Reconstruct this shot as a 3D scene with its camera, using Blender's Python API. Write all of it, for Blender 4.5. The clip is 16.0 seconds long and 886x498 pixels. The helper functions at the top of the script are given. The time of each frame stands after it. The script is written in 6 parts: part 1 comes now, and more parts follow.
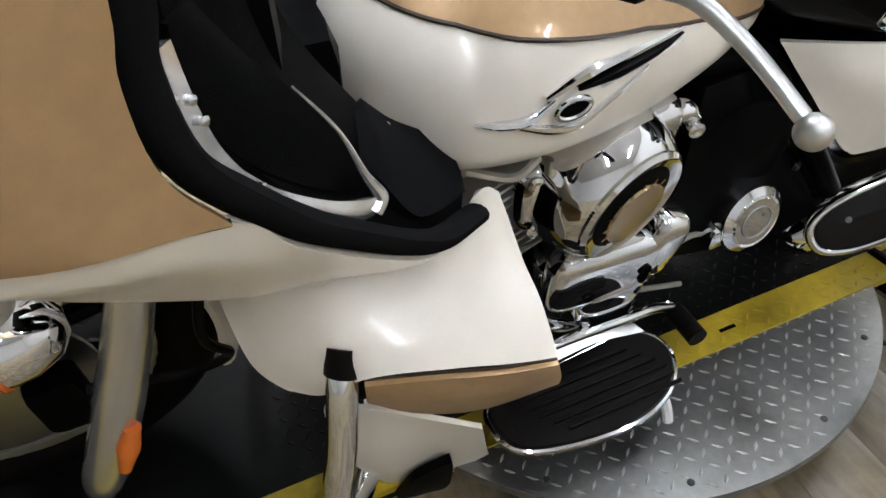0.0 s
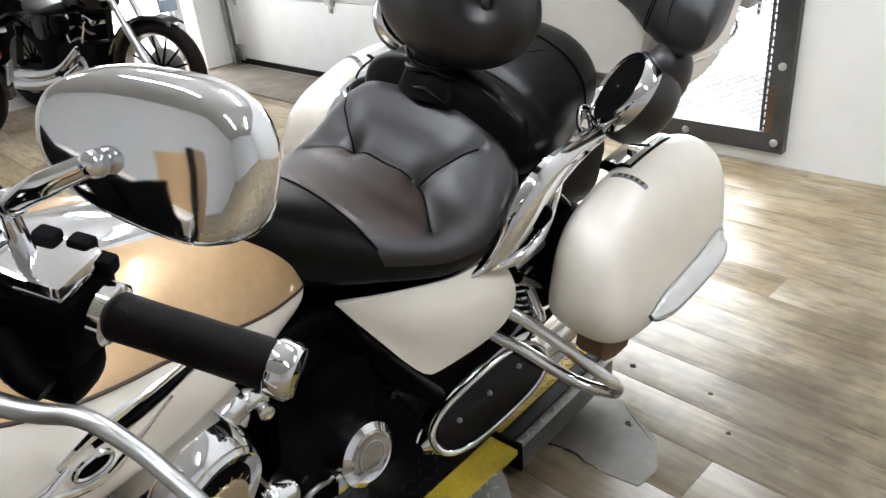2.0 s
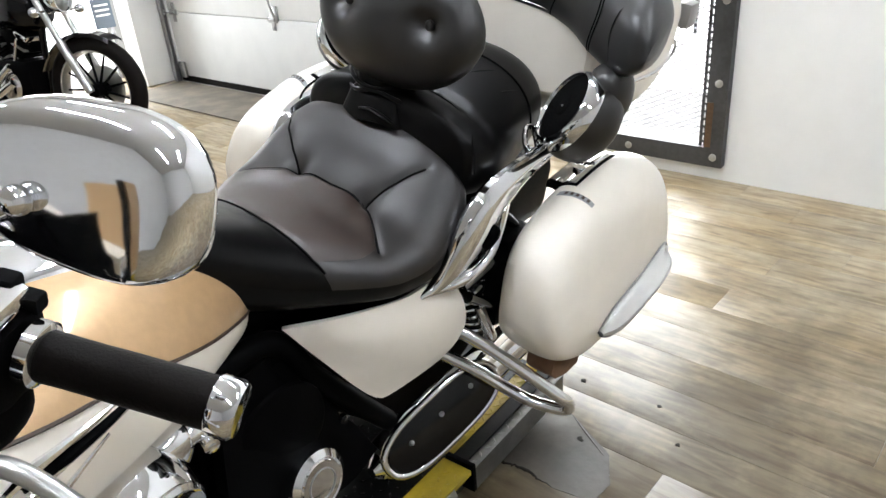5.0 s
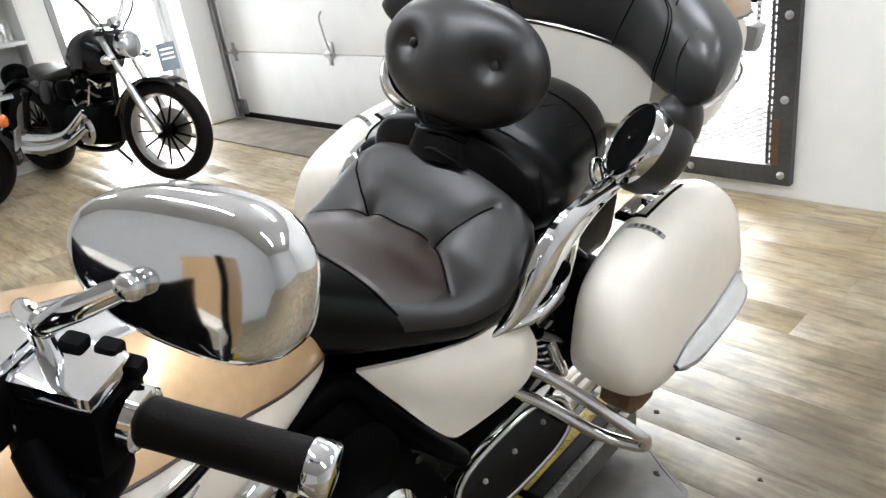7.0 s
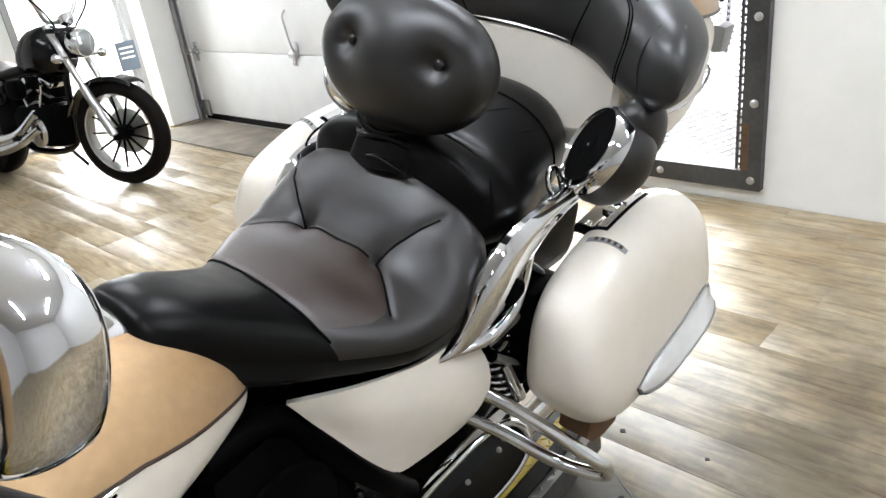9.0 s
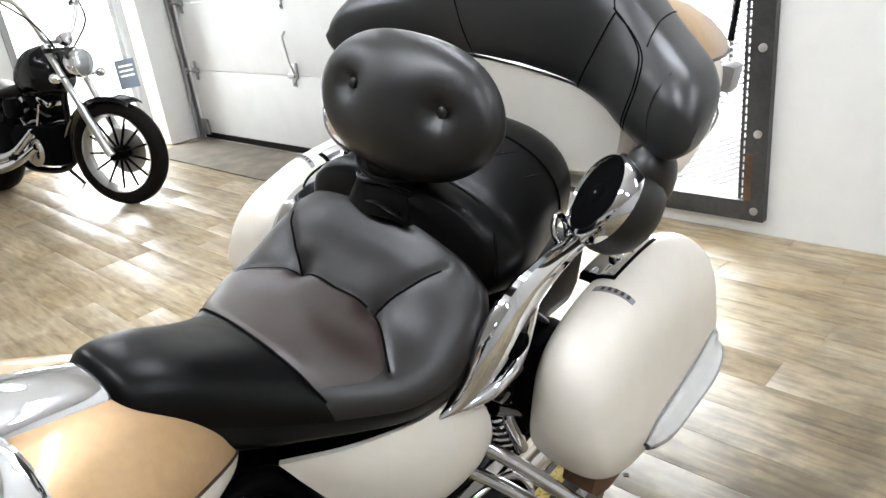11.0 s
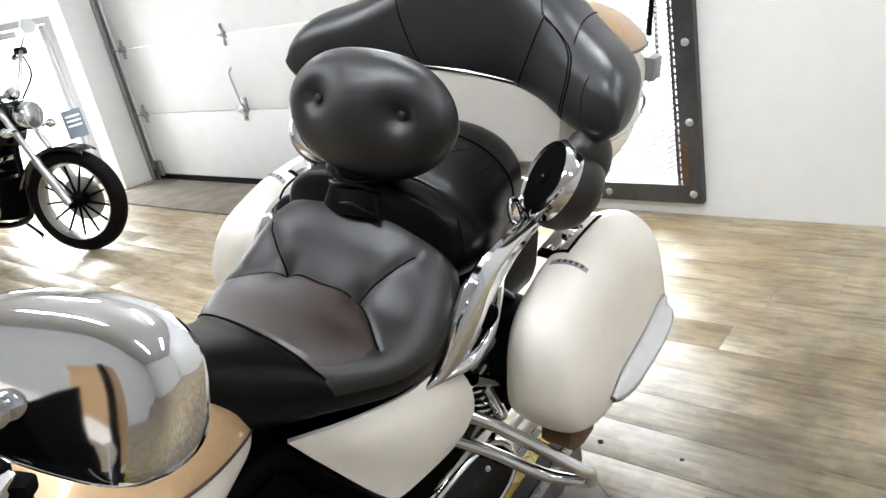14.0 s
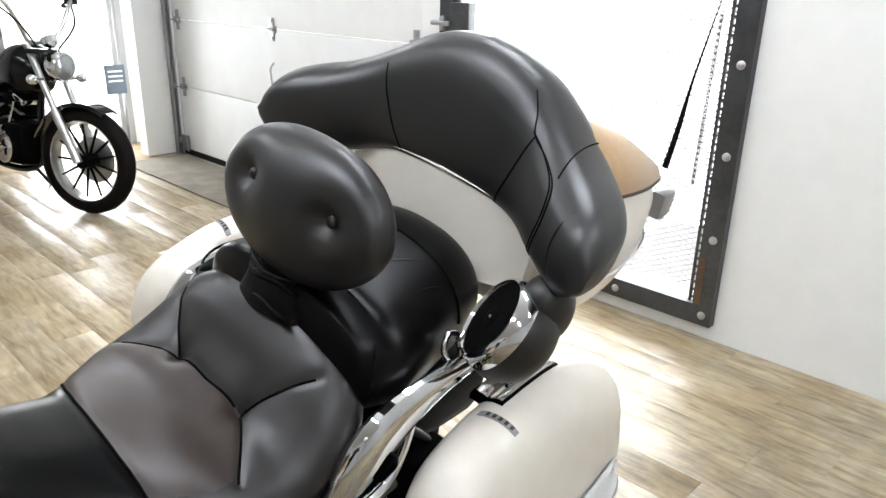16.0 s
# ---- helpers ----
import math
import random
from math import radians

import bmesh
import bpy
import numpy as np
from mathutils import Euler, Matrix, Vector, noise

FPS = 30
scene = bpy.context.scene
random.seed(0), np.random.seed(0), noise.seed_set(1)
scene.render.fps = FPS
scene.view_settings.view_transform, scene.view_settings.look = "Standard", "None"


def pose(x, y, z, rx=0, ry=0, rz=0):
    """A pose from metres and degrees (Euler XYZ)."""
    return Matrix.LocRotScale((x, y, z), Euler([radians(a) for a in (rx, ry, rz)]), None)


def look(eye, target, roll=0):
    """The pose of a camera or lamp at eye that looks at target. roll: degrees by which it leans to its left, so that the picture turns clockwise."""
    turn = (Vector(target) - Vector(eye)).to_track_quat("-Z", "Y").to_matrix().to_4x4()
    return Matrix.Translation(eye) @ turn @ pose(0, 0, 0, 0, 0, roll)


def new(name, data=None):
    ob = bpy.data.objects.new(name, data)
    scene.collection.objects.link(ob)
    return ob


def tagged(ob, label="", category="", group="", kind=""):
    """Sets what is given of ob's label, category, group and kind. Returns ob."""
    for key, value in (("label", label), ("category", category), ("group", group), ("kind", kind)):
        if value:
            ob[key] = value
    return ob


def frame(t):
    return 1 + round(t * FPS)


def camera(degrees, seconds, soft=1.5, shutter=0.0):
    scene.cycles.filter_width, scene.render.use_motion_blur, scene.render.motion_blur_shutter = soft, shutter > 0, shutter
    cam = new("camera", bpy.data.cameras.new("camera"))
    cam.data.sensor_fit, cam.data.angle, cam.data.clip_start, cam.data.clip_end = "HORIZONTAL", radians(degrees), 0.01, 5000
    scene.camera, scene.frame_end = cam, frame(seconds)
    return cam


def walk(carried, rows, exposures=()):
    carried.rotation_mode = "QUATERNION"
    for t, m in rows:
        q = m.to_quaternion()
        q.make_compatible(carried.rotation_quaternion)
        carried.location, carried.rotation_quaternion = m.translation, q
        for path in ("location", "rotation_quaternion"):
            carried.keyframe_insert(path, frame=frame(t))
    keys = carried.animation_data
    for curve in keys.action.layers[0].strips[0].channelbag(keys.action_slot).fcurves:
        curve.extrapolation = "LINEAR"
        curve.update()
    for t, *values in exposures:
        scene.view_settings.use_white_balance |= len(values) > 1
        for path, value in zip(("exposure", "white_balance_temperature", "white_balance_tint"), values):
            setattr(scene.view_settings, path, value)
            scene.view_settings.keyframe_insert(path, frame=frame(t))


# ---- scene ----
cam = camera(63.0, 16.0)
PATH = [
    (0, (0.1, 0.134, 1.13), (0.518, 1.617, -0.146), -5.8),
    (0.5, (0.177, 0.099, 1.151), (0.799, 1.589, -0.029), -7.6),
    (1, (0.246, 0.06, 1.176), (1.114, 1.498, 0.09), -9.4),
    (1.5, (0.299, 0.03, 1.234), (1.442, 1.339, 0.246), -5.7),
    (2, (0.315, 0.033, 1.266), (1.506, 1.355, 0.353), -5.9),
    (2.5, (0.342, 0.04, 1.304), (1.709, 1.271, 0.521), -4.5),
    (3, (0.358, 0.011, 1.342), (1.76, 1.276, 0.684), -6.1),
    (3.5, (0.337, 0.032, 1.296), (1.629, 1.306, 0.454), -5.4),
    (4, (0.326, 0.042, 1.269), (1.64, 1.259, 0.379), -4.7),
    (6.5, (0.329, 0.04, 1.284), (1.571, 1.358, 0.436), -7.1),
    (7, (0.322, 0.066, 1.298), (1.543, 1.424, 0.482), -8.5),
    (7.5, (0.336, 0.064, 1.295), (1.578, 1.411, 0.494), -10.6),
    (8, (0.345, 0.049, 1.286), (1.641, 1.362, 0.514), -9.2),
    (10.5, (0.573, 0.218, 1.255), (1.79, 1.518, 0.345), -5.2),
    (11, (0.482, 0.152, 1.303), (1.77, 1.466, 0.519), -7.1),
    (11.5, (0.393, 0.097, 1.314), (1.734, 1.376, 0.561), -8.4),
    (12, (0.352, 0.086, 1.318), (1.707, 1.376, 0.611), -9.6),
    (12.5, (0.351, 0.07, 1.327), (1.757, 1.351, 0.708), -11.5),
    (13, (0.364, 0.071, 1.303), (1.772, 1.287, 0.569), -11.7),
    (13.5, (0.358, 0.078, 1.297), (1.721, 1.325, 0.531), -11.0),
    (14, (0.358, 0.069, 1.305), (1.739, 1.308, 0.559), -11.5),
    (14.5, (0.256, 0.036, 1.349), (1.668, 1.329, 0.769), -10.2),
    (15, (0.16, -0.004, 1.361), (1.543, 1.29, 0.718), -6.2),
    (15.5, (0.334, 0.031, 1.367), (1.78, 1.25, 0.718), -5.2),
    (16, (0.645, 0.098, 1.392), (1.994, 1.402, 0.699), 1.3),
]
walk(cam, [(t, look(eye, target, roll)) for t, eye, target, roll in PATH], exposures=[(0.0, 0.52), (0.5, 0.36), (1.0, 0.30), (1.5, 0.42), (2.5, 0.58), (15.0, 0.60), (16.0, 0.48)])

# ---- light ----
world = bpy.data.worlds.new("sky")
scene.world = world
world.use_nodes = True
wn = world.node_tree
sky = wn.nodes.new("ShaderNodeTexSky")
sky.sky_type, sky.sun_disc = "NISHITA", False
sky.sun_elevation, sky.sun_rotation = radians(50), radians(60)
wn.nodes["Background"].inputs[1].default_value = 0.12
wn.links.new(sky.outputs[0], wn.nodes["Background"].inputs[0])


def area_light(name, m, sx, sy, watts, colour=(1, 1, 1)):
    d = bpy.data.lights.new(name, "AREA")
    d.shape, d.size, d.size_y, d.energy, d.color = "RECTANGLE", sx, sy, watts, colour
    o = new(name, d)
    o.matrix_basis = m
    return o


sun = bpy.data.lights.new("sun", "SUN")
sun.energy, sun.angle, sun.color = 3.0, radians(0.5), (1.0, 0.95, 0.88)
new("sun", sun).matrix_basis = look((9, 5, 12), (3, 1, 0))
# daylight in the gate's opening and in the far doorway
area_light("gate_daylight", look((3.62, 1.98, 1.2), (0.5, 1.4, 0.5)), 1.4, 2.0, 110, (0.95, 0.98, 1.0))
area_light("door_daylight", look((2.8, 6.7, 0.8), (2.4, 2.0, 0.3)), 0.8, 1.2, 40, (0.95, 0.98, 1.0))


# ---- materials ----
def rgb(c):
    return (*c, 1.0)


def mat(name, colour, rough=0.5, metal=0.0, grain=0.0, scale=60.0, bump=0.0, wear=0.0, coat=0.0, spec=0.5, aniso=None):
    """A surface with a fine grain, a coarse stain and a relief."""
    m = bpy.data.materials.new(name)
    m.use_nodes = True
    t = m.node_tree
    b = t.nodes["Principled BSDF"]
    b.inputs["Metallic"].default_value = metal
    b.inputs["Roughness"].default_value = rough
    b.inputs["Base Color"].default_value = rgb(colour)
    b.inputs["Specular IOR Level"].default_value = spec
    b.inputs["Coat Weight"].default_value = coat
    b.inputs["Coat Roughness"].default_value = 0.04
    co = t.nodes.new("ShaderNodeTexCoord")
    if grain or wear or bump:
        fine = t.nodes.new("ShaderNodeTexNoise")
        fine.inputs["Scale"].default_value, fine.inputs["Detail"].default_value = scale, 4
        t.links.new(co.outputs["Object"], fine.inputs["Vector"])
        broad = t.nodes.new("ShaderNodeTexNoise")
        broad.inputs["Scale"].default_value, broad.inputs["Detail"].default_value = scale / 14, 3
        t.links.new(co.outputs["Object"], broad.inputs["Vector"])
        mx = t.nodes.new("ShaderNodeMix")
        mx.data_type = "RGBA"
        mx.inputs["A"].default_value = rgb([c * (1 - grain) for c in colour])
        mx.inputs["B"].default_value = rgb([min(1, c * (1 + grain)) for c in colour])
        t.links.new(fine.outputs["Fac"], mx.inputs["Factor"])
        m2 = t.nodes.new("ShaderNodeMix")
        m2.data_type, m2.blend_type = "RGBA", "MULTIPLY"
        r = t.nodes.new("ShaderNodeMapRange")
        r.inputs["From Min"].default_value, r.inputs["From Max"].default_value = 0.35, 0.65
        r.inputs["To Min"].default_value, r.inputs["To Max"].default_value = 1 - wear, 1.0
        t.links.new(broad.outputs["Fac"], r.inputs["Value"])
        m2.inputs["Factor"].default_value = 1.0
        t.links.new(mx.outputs["Result"], m2.inputs["A"])
        t.links.new(r.outputs["Result"], m2.inputs["B"])
        t.links.new(m2.outputs["Result"], b.inputs["Base Color"])
        rr = t.nodes.new("ShaderNodeMapRange")
        rr.inputs["To Min"].default_value, rr.inputs["To Max"].default_value = max(0.0, rough - 0.08 * (wear + grain) * 3), min(1, rough + 0.08 * (wear + grain) * 3)
        t.links.new(broad.outputs["Fac"], rr.inputs["Value"])
        t.links.new(rr.outputs["Result"], b.inputs["Roughness"])
        if bump:
            bn = t.nodes.new("ShaderNodeBump")
            bn.inputs["Strength"].default_value, bn.inputs["Distance"].default_value = bump, 0.002
            t.links.new(fine.outputs["Fac"], bn.inputs["Height"])
            t.links.new(bn.outputs["Normal"], b.inputs["Normal"])
    return m


CREAM = mat("cream_paint", (0.88, 0.825, 0.73), 0.30, 0, 0.01, 300, 0, 0.03, coat=0.3)
TAN = mat("tan_metallic_paint", (0.48, 0.31, 0.155), 0.34, 0.3, 0.05, 900, 0, 0.08, coat=0.45)
PIN = mat("dark_pinstripe", (0.05, 0.03, 0.02), 0.4)
LEATHER = mat("black_leather", (0.0050, 0.0040, 0.0037), 0.39, 0, 0.15, 420, 0.10, 0.25, spec=0.66)
LEATHER4 = mat("grey_black_leather", (0.0060, 0.0058, 0.0060), 0.38, 0, 0.15, 420, 0.10, 0.15, spec=0.78)
NOSE = mat("smooth_black_leather", (0.0032, 0.0030, 0.0030), 0.32, 0, 0.15, 420, 0.08, 0.2, spec=0.14)
LEATHER2 = mat("charcoal_leather", (0.0090, 0.0066, 0.0060), 0.41, 0, 0.12, 420, 0.08, 0.25, spec=0.62)
LEATHER3 = mat("brown_black_leather", (0.036, 0.0230, 0.0178), 0.41, 0, 0.12, 420, 0.08, 0.25, spec=0.60)
TREAD = mat("polished_tread", (0.46, 0.46, 0.45), 0.36, 0.9, 0.15, 80, 0, 0.3)
THREAD = mat("seam_thread", (0.002, 0.002, 0.002), 0.8, spec=0.05)
CHROME = mat("chrome", (0.82, 0.83, 0.85), 0.06, 1.0, 0.02, 200, 0, 0.05)
BRUSHED = mat("brushed_alloy", (0.62, 0.62, 0.61), 0.34, 1.0, 0.06, 250, 0.05, 0.1)
SILVER = mat("silver_paint", (0.72, 0.72, 0.72), 0.24, 0.85, 0.03, 300, 0, 0.04)
BLACK = mat("gloss_black", (0.003, 0.003, 0.0035), 0.14, 0, 0.1, 200, 0, 0.1, spec=0.3)
SATIN = mat("satin_black", (0.0022, 0.0022, 0.0024), 0.40, 0, 0.15, 300, 0.1, 0.15, spec=0.02)
RUBBER = mat("black_rubber", (0.0060, 0.0046, 0.0040), 0.5, 0, 0.2, 350, 0.3, 0.2, spec=0.07)
PLASTIC = mat("grey_black_plastic", (0.010, 0.010, 0.0105), 0.6, 0, 0.1, 700, 0.2, 0.1, spec=0.0)
CLOTH = mat("speaker_cloth", (0.0035, 0.0035, 0.0035), 0.85, 0, 0.3, 900, 0.6, 0.1, spec=0.04)
AMBER = mat("amber_lens", (0.75, 0.16, 0.02), 0.15, 0, 0, coat=0.6)
LENS = mat("clear_reflector", (0.70, 0.70, 0.68), 0.22, 0.25, 0.05, 500, 0.3, 0.05, coat=0.6)
GREYTRIM = mat("grey_trim", (0.30, 0.30, 0.30), 0.35, 0.3)
YELLOW = mat("yellow_paint", (0.50, 0.36, 0.02), 0.5, 0, 0.2, 90, 0.3, 0.5)
PLATE = mat("steel_tread_plate", (0.30, 0.30, 0.295), 0.36, 0.9, 0.2, 80, 0.1, 0.5)
DARKPLATE = mat("black_tread_plate", (0.005, 0.0052, 0.005), 0.38, 0.0, 0.3, 80, 0.2, 0.4, spec=0.14)
RAWSTEEL = mat("raw_steel", (0.075, 0.077, 0.080), 0.45, 0.6, 0.3, 60, 0.2, 0.4)
RUST = mat("rusty_steel", (0.16, 0.09, 0.045), 0.7, 0.2, 0.4, 70, 0.4, 0.5)
WALL = mat("white_wall_paint", (0.80, 0.80, 0.78), 0.6, 0, 0.01, 120, 0.05, 0.03)
CEIL = mat("ceiling_paint", (0.58, 0.58, 0.58), 0.8, 0, 0.01, 100, 0, 0.03)
WALL2 = mat("grey_wall_paint", (0.62, 0.62, 0.62), 0.6, 0, 0.02, 100, 0.05, 0.05)
DOORWHITE = mat("garage_door_enamel", (0.76, 0.765, 0.75), 0.6, 0, 0.02, 90, 0.15, 0.04)
ZINC = mat("galvanised_steel", (0.42, 0.42, 0.42), 0.4, 0.85, 0.15, 60, 0.05, 0.2)
CONCRETE = mat("stained_concrete", (0.30, 0.28, 0.25), 0.35, 0, 0.15, 30, 0.2, 0.4)
WOODSHELF = mat("white_shelf", (0.75, 0.75, 0.73), 0.5, 0, 0.02, 80, 0.05, 0.05)
BLUE = mat("blue_print", (0.10, 0.13, 0.17), 0.5, 0, 0.1, 60, 0, 0.3)
BRONZE = mat("champagne_disc", (0.55, 0.42, 0.26), 0.24, 0.9, 0.03, 300, 0, 0.05)
GLASS = mat("lamp_glass", (0.38, 0.40, 0.42), 0.08, 0.7)


def glow(name, colour, strength):
    m = bpy.data.materials.new(name)
    m.use_nodes = True
    t = m.node_tree
    t.nodes.remove(t.nodes["Principled BSDF"])
    e = t.nodes.new("ShaderNodeEmission")
    e.inputs[0].default_value, e.inputs[1].default_value = rgb(colour), strength
    t.links.new(e.outputs[0], t.nodes["Material Output"].inputs[0])
    return m


OUTDOORS = glow("bright_outdoors", (0.97, 0.99, 1.0), 2.6)
TUBE = glow("fluorescent_tube", (0.92, 0.975, 1.06), 41.0)


def plank_material():
    """Worn grey-brown oak boards: each board has its own tone, with grain along x, and broad polished wear."""
    m = mat("oak_plank", (0.36, 0.28, 0.18), 0.38)
    t = m.node_tree
    b = t.nodes["Principled BSDF"]
    co = t.nodes.new("ShaderNodeTexCoord")
    info = t.nodes.new("ShaderNodeObjectInfo")
    mp = t.nodes.new("ShaderNodeMapping")
    mp.inputs["Scale"].default_value = (26, 4.0, 1)
    add = t.nodes.new("ShaderNodeVectorMath")
    add.operation = "ADD"
    mul = t.nodes.new("ShaderNodeVectorMath")
    mul.operation = "SCALE"
    mul.inputs[0].default_value = (13.0, 7.0, 3.0)
    t.links.new(info.outputs["Random"], mul.inputs["Scale"])
    t.links.new(co.outputs["Object"], add.inputs[0])
    t.links.new(mul.outputs[0], add.inputs[1])
    t.links.new(add.outputs[0], mp.inputs["Vector"])
    n = t.nodes.new("ShaderNodeTexNoise")
    n.inputs["Scale"].default_value, n.inputs["Detail"].default_value, n.inputs["Distortion"].default_value = 1.6, 6, 0.6
    t.links.new(mp.outputs[0], n.inputs["Vector"])
    ramp = t.nodes.new("ShaderNodeValToRGB")
    ramp.color_ramp.elements[0].position, ramp.color_ramp.elements[0].color = 0.28, (0.19, 0.145, 0.09, 1)
    ramp.color_ramp.elements[1].position, ramp.color_ramp.elements[1].color = 0.72, (0.47, 0.395, 0.275, 1)
    e = ramp.color_ramp.elements.new(0.5)
    e.color = (0.35, 0.29, 0.20, 1)
    t.links.new(n.outputs["Fac"], ramp.inputs["Fac"])
    hs = t.nodes.new("ShaderNodeHueSaturation")
    mr = t.nodes.new("ShaderNodeMapRange")
    mr.inputs["To Min"].default_value, mr.inputs["To Max"].default_value = 0.92, 1.08
    t.links.new(info.outputs["Random"], mr.inputs["Value"])
    t.links.new(mr.outputs["Result"], hs.inputs["Value"])
    hs.inputs["Saturation"].default_value = 1.06
    t.links.new(ramp.outputs["Color"], hs.inputs["Color"])
    # boards darker and greyer within a noise-broken ellipse beside the lift
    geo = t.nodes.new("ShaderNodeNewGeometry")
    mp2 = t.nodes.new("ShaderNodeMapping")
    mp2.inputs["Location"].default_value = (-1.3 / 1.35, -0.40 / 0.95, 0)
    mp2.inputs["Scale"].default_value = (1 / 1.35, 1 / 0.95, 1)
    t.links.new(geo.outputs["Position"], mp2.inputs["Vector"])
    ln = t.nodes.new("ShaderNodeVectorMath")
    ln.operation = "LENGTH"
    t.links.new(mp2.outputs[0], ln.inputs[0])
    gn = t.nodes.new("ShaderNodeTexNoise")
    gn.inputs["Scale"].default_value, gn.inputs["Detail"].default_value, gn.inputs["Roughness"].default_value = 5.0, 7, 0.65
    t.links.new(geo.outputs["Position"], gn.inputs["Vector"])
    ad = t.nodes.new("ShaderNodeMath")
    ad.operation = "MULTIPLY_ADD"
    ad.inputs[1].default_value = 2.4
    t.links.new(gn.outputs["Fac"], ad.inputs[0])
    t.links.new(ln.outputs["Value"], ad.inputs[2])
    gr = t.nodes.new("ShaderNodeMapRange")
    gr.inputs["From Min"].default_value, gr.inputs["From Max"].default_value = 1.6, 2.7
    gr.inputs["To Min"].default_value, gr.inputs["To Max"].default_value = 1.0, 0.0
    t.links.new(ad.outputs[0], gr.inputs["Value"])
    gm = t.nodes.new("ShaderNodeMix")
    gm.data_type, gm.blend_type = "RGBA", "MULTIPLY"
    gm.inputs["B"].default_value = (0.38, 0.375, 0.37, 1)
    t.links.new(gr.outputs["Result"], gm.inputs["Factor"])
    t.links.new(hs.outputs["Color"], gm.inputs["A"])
    st = t.nodes.new("ShaderNodeTexNoise")
    st.inputs["Scale"].default_value, st.inputs["Detail"].default_value, st.inputs["Roughness"].default_value = 3.2, 6, 0.62
    t.links.new(geo.outputs["Position"], st.inputs["Vector"])
    sr = t.nodes.new("ShaderNodeValToRGB")
    sr.color_ramp.elements[0].position, sr.color_ramp.elements[0].color = 0.40, (0.82, 0.76, 0.66, 1)
    sr.color_ramp.elements[1].position, sr.color_ramp.elements[1].color = 0.58, (1.0, 1.0, 1.0, 1)
    t.links.new(st.outputs["Fac"], sr.inputs["Fac"])
    sm = t.nodes.new("ShaderNodeMix")
    sm.data_type, sm.blend_type = "RGBA", "MULTIPLY"
    sm.inputs["Factor"].default_value = 1.0
    t.links.new(gm.outputs["Result"], sm.inputs["A"])
    t.links.new(sr.outputs["Color"], sm.inputs["B"])
    t.links.new(sm.outputs["Result"], b.inputs["Base Color"])
    w = t.nodes.new("ShaderNodeTexNoise")
    w.inputs["Scale"].default_value, w.inputs["Detail"].default_value = 2.0, 3
    t.links.new(geo.outputs["Position"], w.inputs["Vector"])
    rr = t.nodes.new("ShaderNodeMapRange")
    rr.inputs["To Min"].default_value, rr.inputs["To Max"].default_value = 0.24, 0.48
    t.links.new(w.outputs["Fac"], rr.inputs["Value"])
    t.links.new(rr.outputs["Result"], b.inputs["Roughness"])
    bp = t.nodes.new("ShaderNodeBump")
    bp.inputs["Strength"].default_value, bp.inputs["Distance"].default_value = 0.12, 0.002
    t.links.new(n.outputs["Fac"], bp.inputs["Height"])
    t.links.new(bp.outputs["Normal"], b.inputs["Normal"])
    return m


PLANK = plank_material()


# ---- shapes: each returns (vertices, faces) ----
def cr(points, per=6, closed=False):
    """A smooth curve through points."""
    p = [Vector(q) for q in points]
    n = len(p)
    out = []
    for i in range(n if closed else n - 1):
        a, b = p[i], p[(i + 1) % n]
        z = p[i - 1] if (i or closed) else a + (a - b)
        c = p[(i + 2) % n] if (i + 2 < n or closed) else b + (b - a)
        for k in range(per):
            u = k / per
            out.append(0.5 * ((2 * a) + (b - z) * u + (2 * z - 5 * a + 4 * b - c) * u * u + (3 * a - z - 3 * b + c) * u ** 3))
    if not closed:
        out.append(p[-1])
    return out


def lerp_rows(rows, per=6):
    """Smooth rows of plain numbers."""
    n = len(rows)
    out = []
    for i in range(n - 1):
        a, b = np.array(rows[i], float), np.array(rows[i + 1], float)
        z = np.array(rows[i - 1], float) if i else a
        c = np.array(rows[i + 2], float) if i + 2 < n else b
        for k in range(per):
            u = k / per
            m0, m1 = (b - z) / 2, (c - a) / 2
            out.append((2 * u ** 3 - 3 * u * u + 1) * a + (u ** 3 - 2 * u * u + u) * m0 + (-2 * u ** 3 + 3 * u * u) * b + (u ** 3 - u * u) * m1)
    out.append(np.array(rows[-1], float))
    return out


def loft(rings, caps=True, ring_closed=True, loop=False):
    n = len(rings[0])
    v = [tuple(p) for r in rings for p in r]
    f = []
    for i in range(len(rings) if loop else len(rings) - 1):
        a, b = i * n, ((i + 1) % len(rings)) * n
        for k in range(n if ring_closed else n - 1):
            q = (k + 1) % n
            f.append((a + k, a + q, b + q, b + k))
    if caps and ring_closed and not loop:
        f.append(tuple(range(n - 1, -1, -1)))
        f.append(tuple(range((len(rings) - 1) * n, len(rings) * n)))
    return v, f


def join(*gs):
    v, f = [], []
    for gv, gf in gs:
        o = len(v)
        v += list(gv)
        f += [tuple(i + o for i in q) for q in gf]
    return v, f


def moved(g, m):
    return [tuple(m @ Vector(p)) for p in g[0]], g[1]


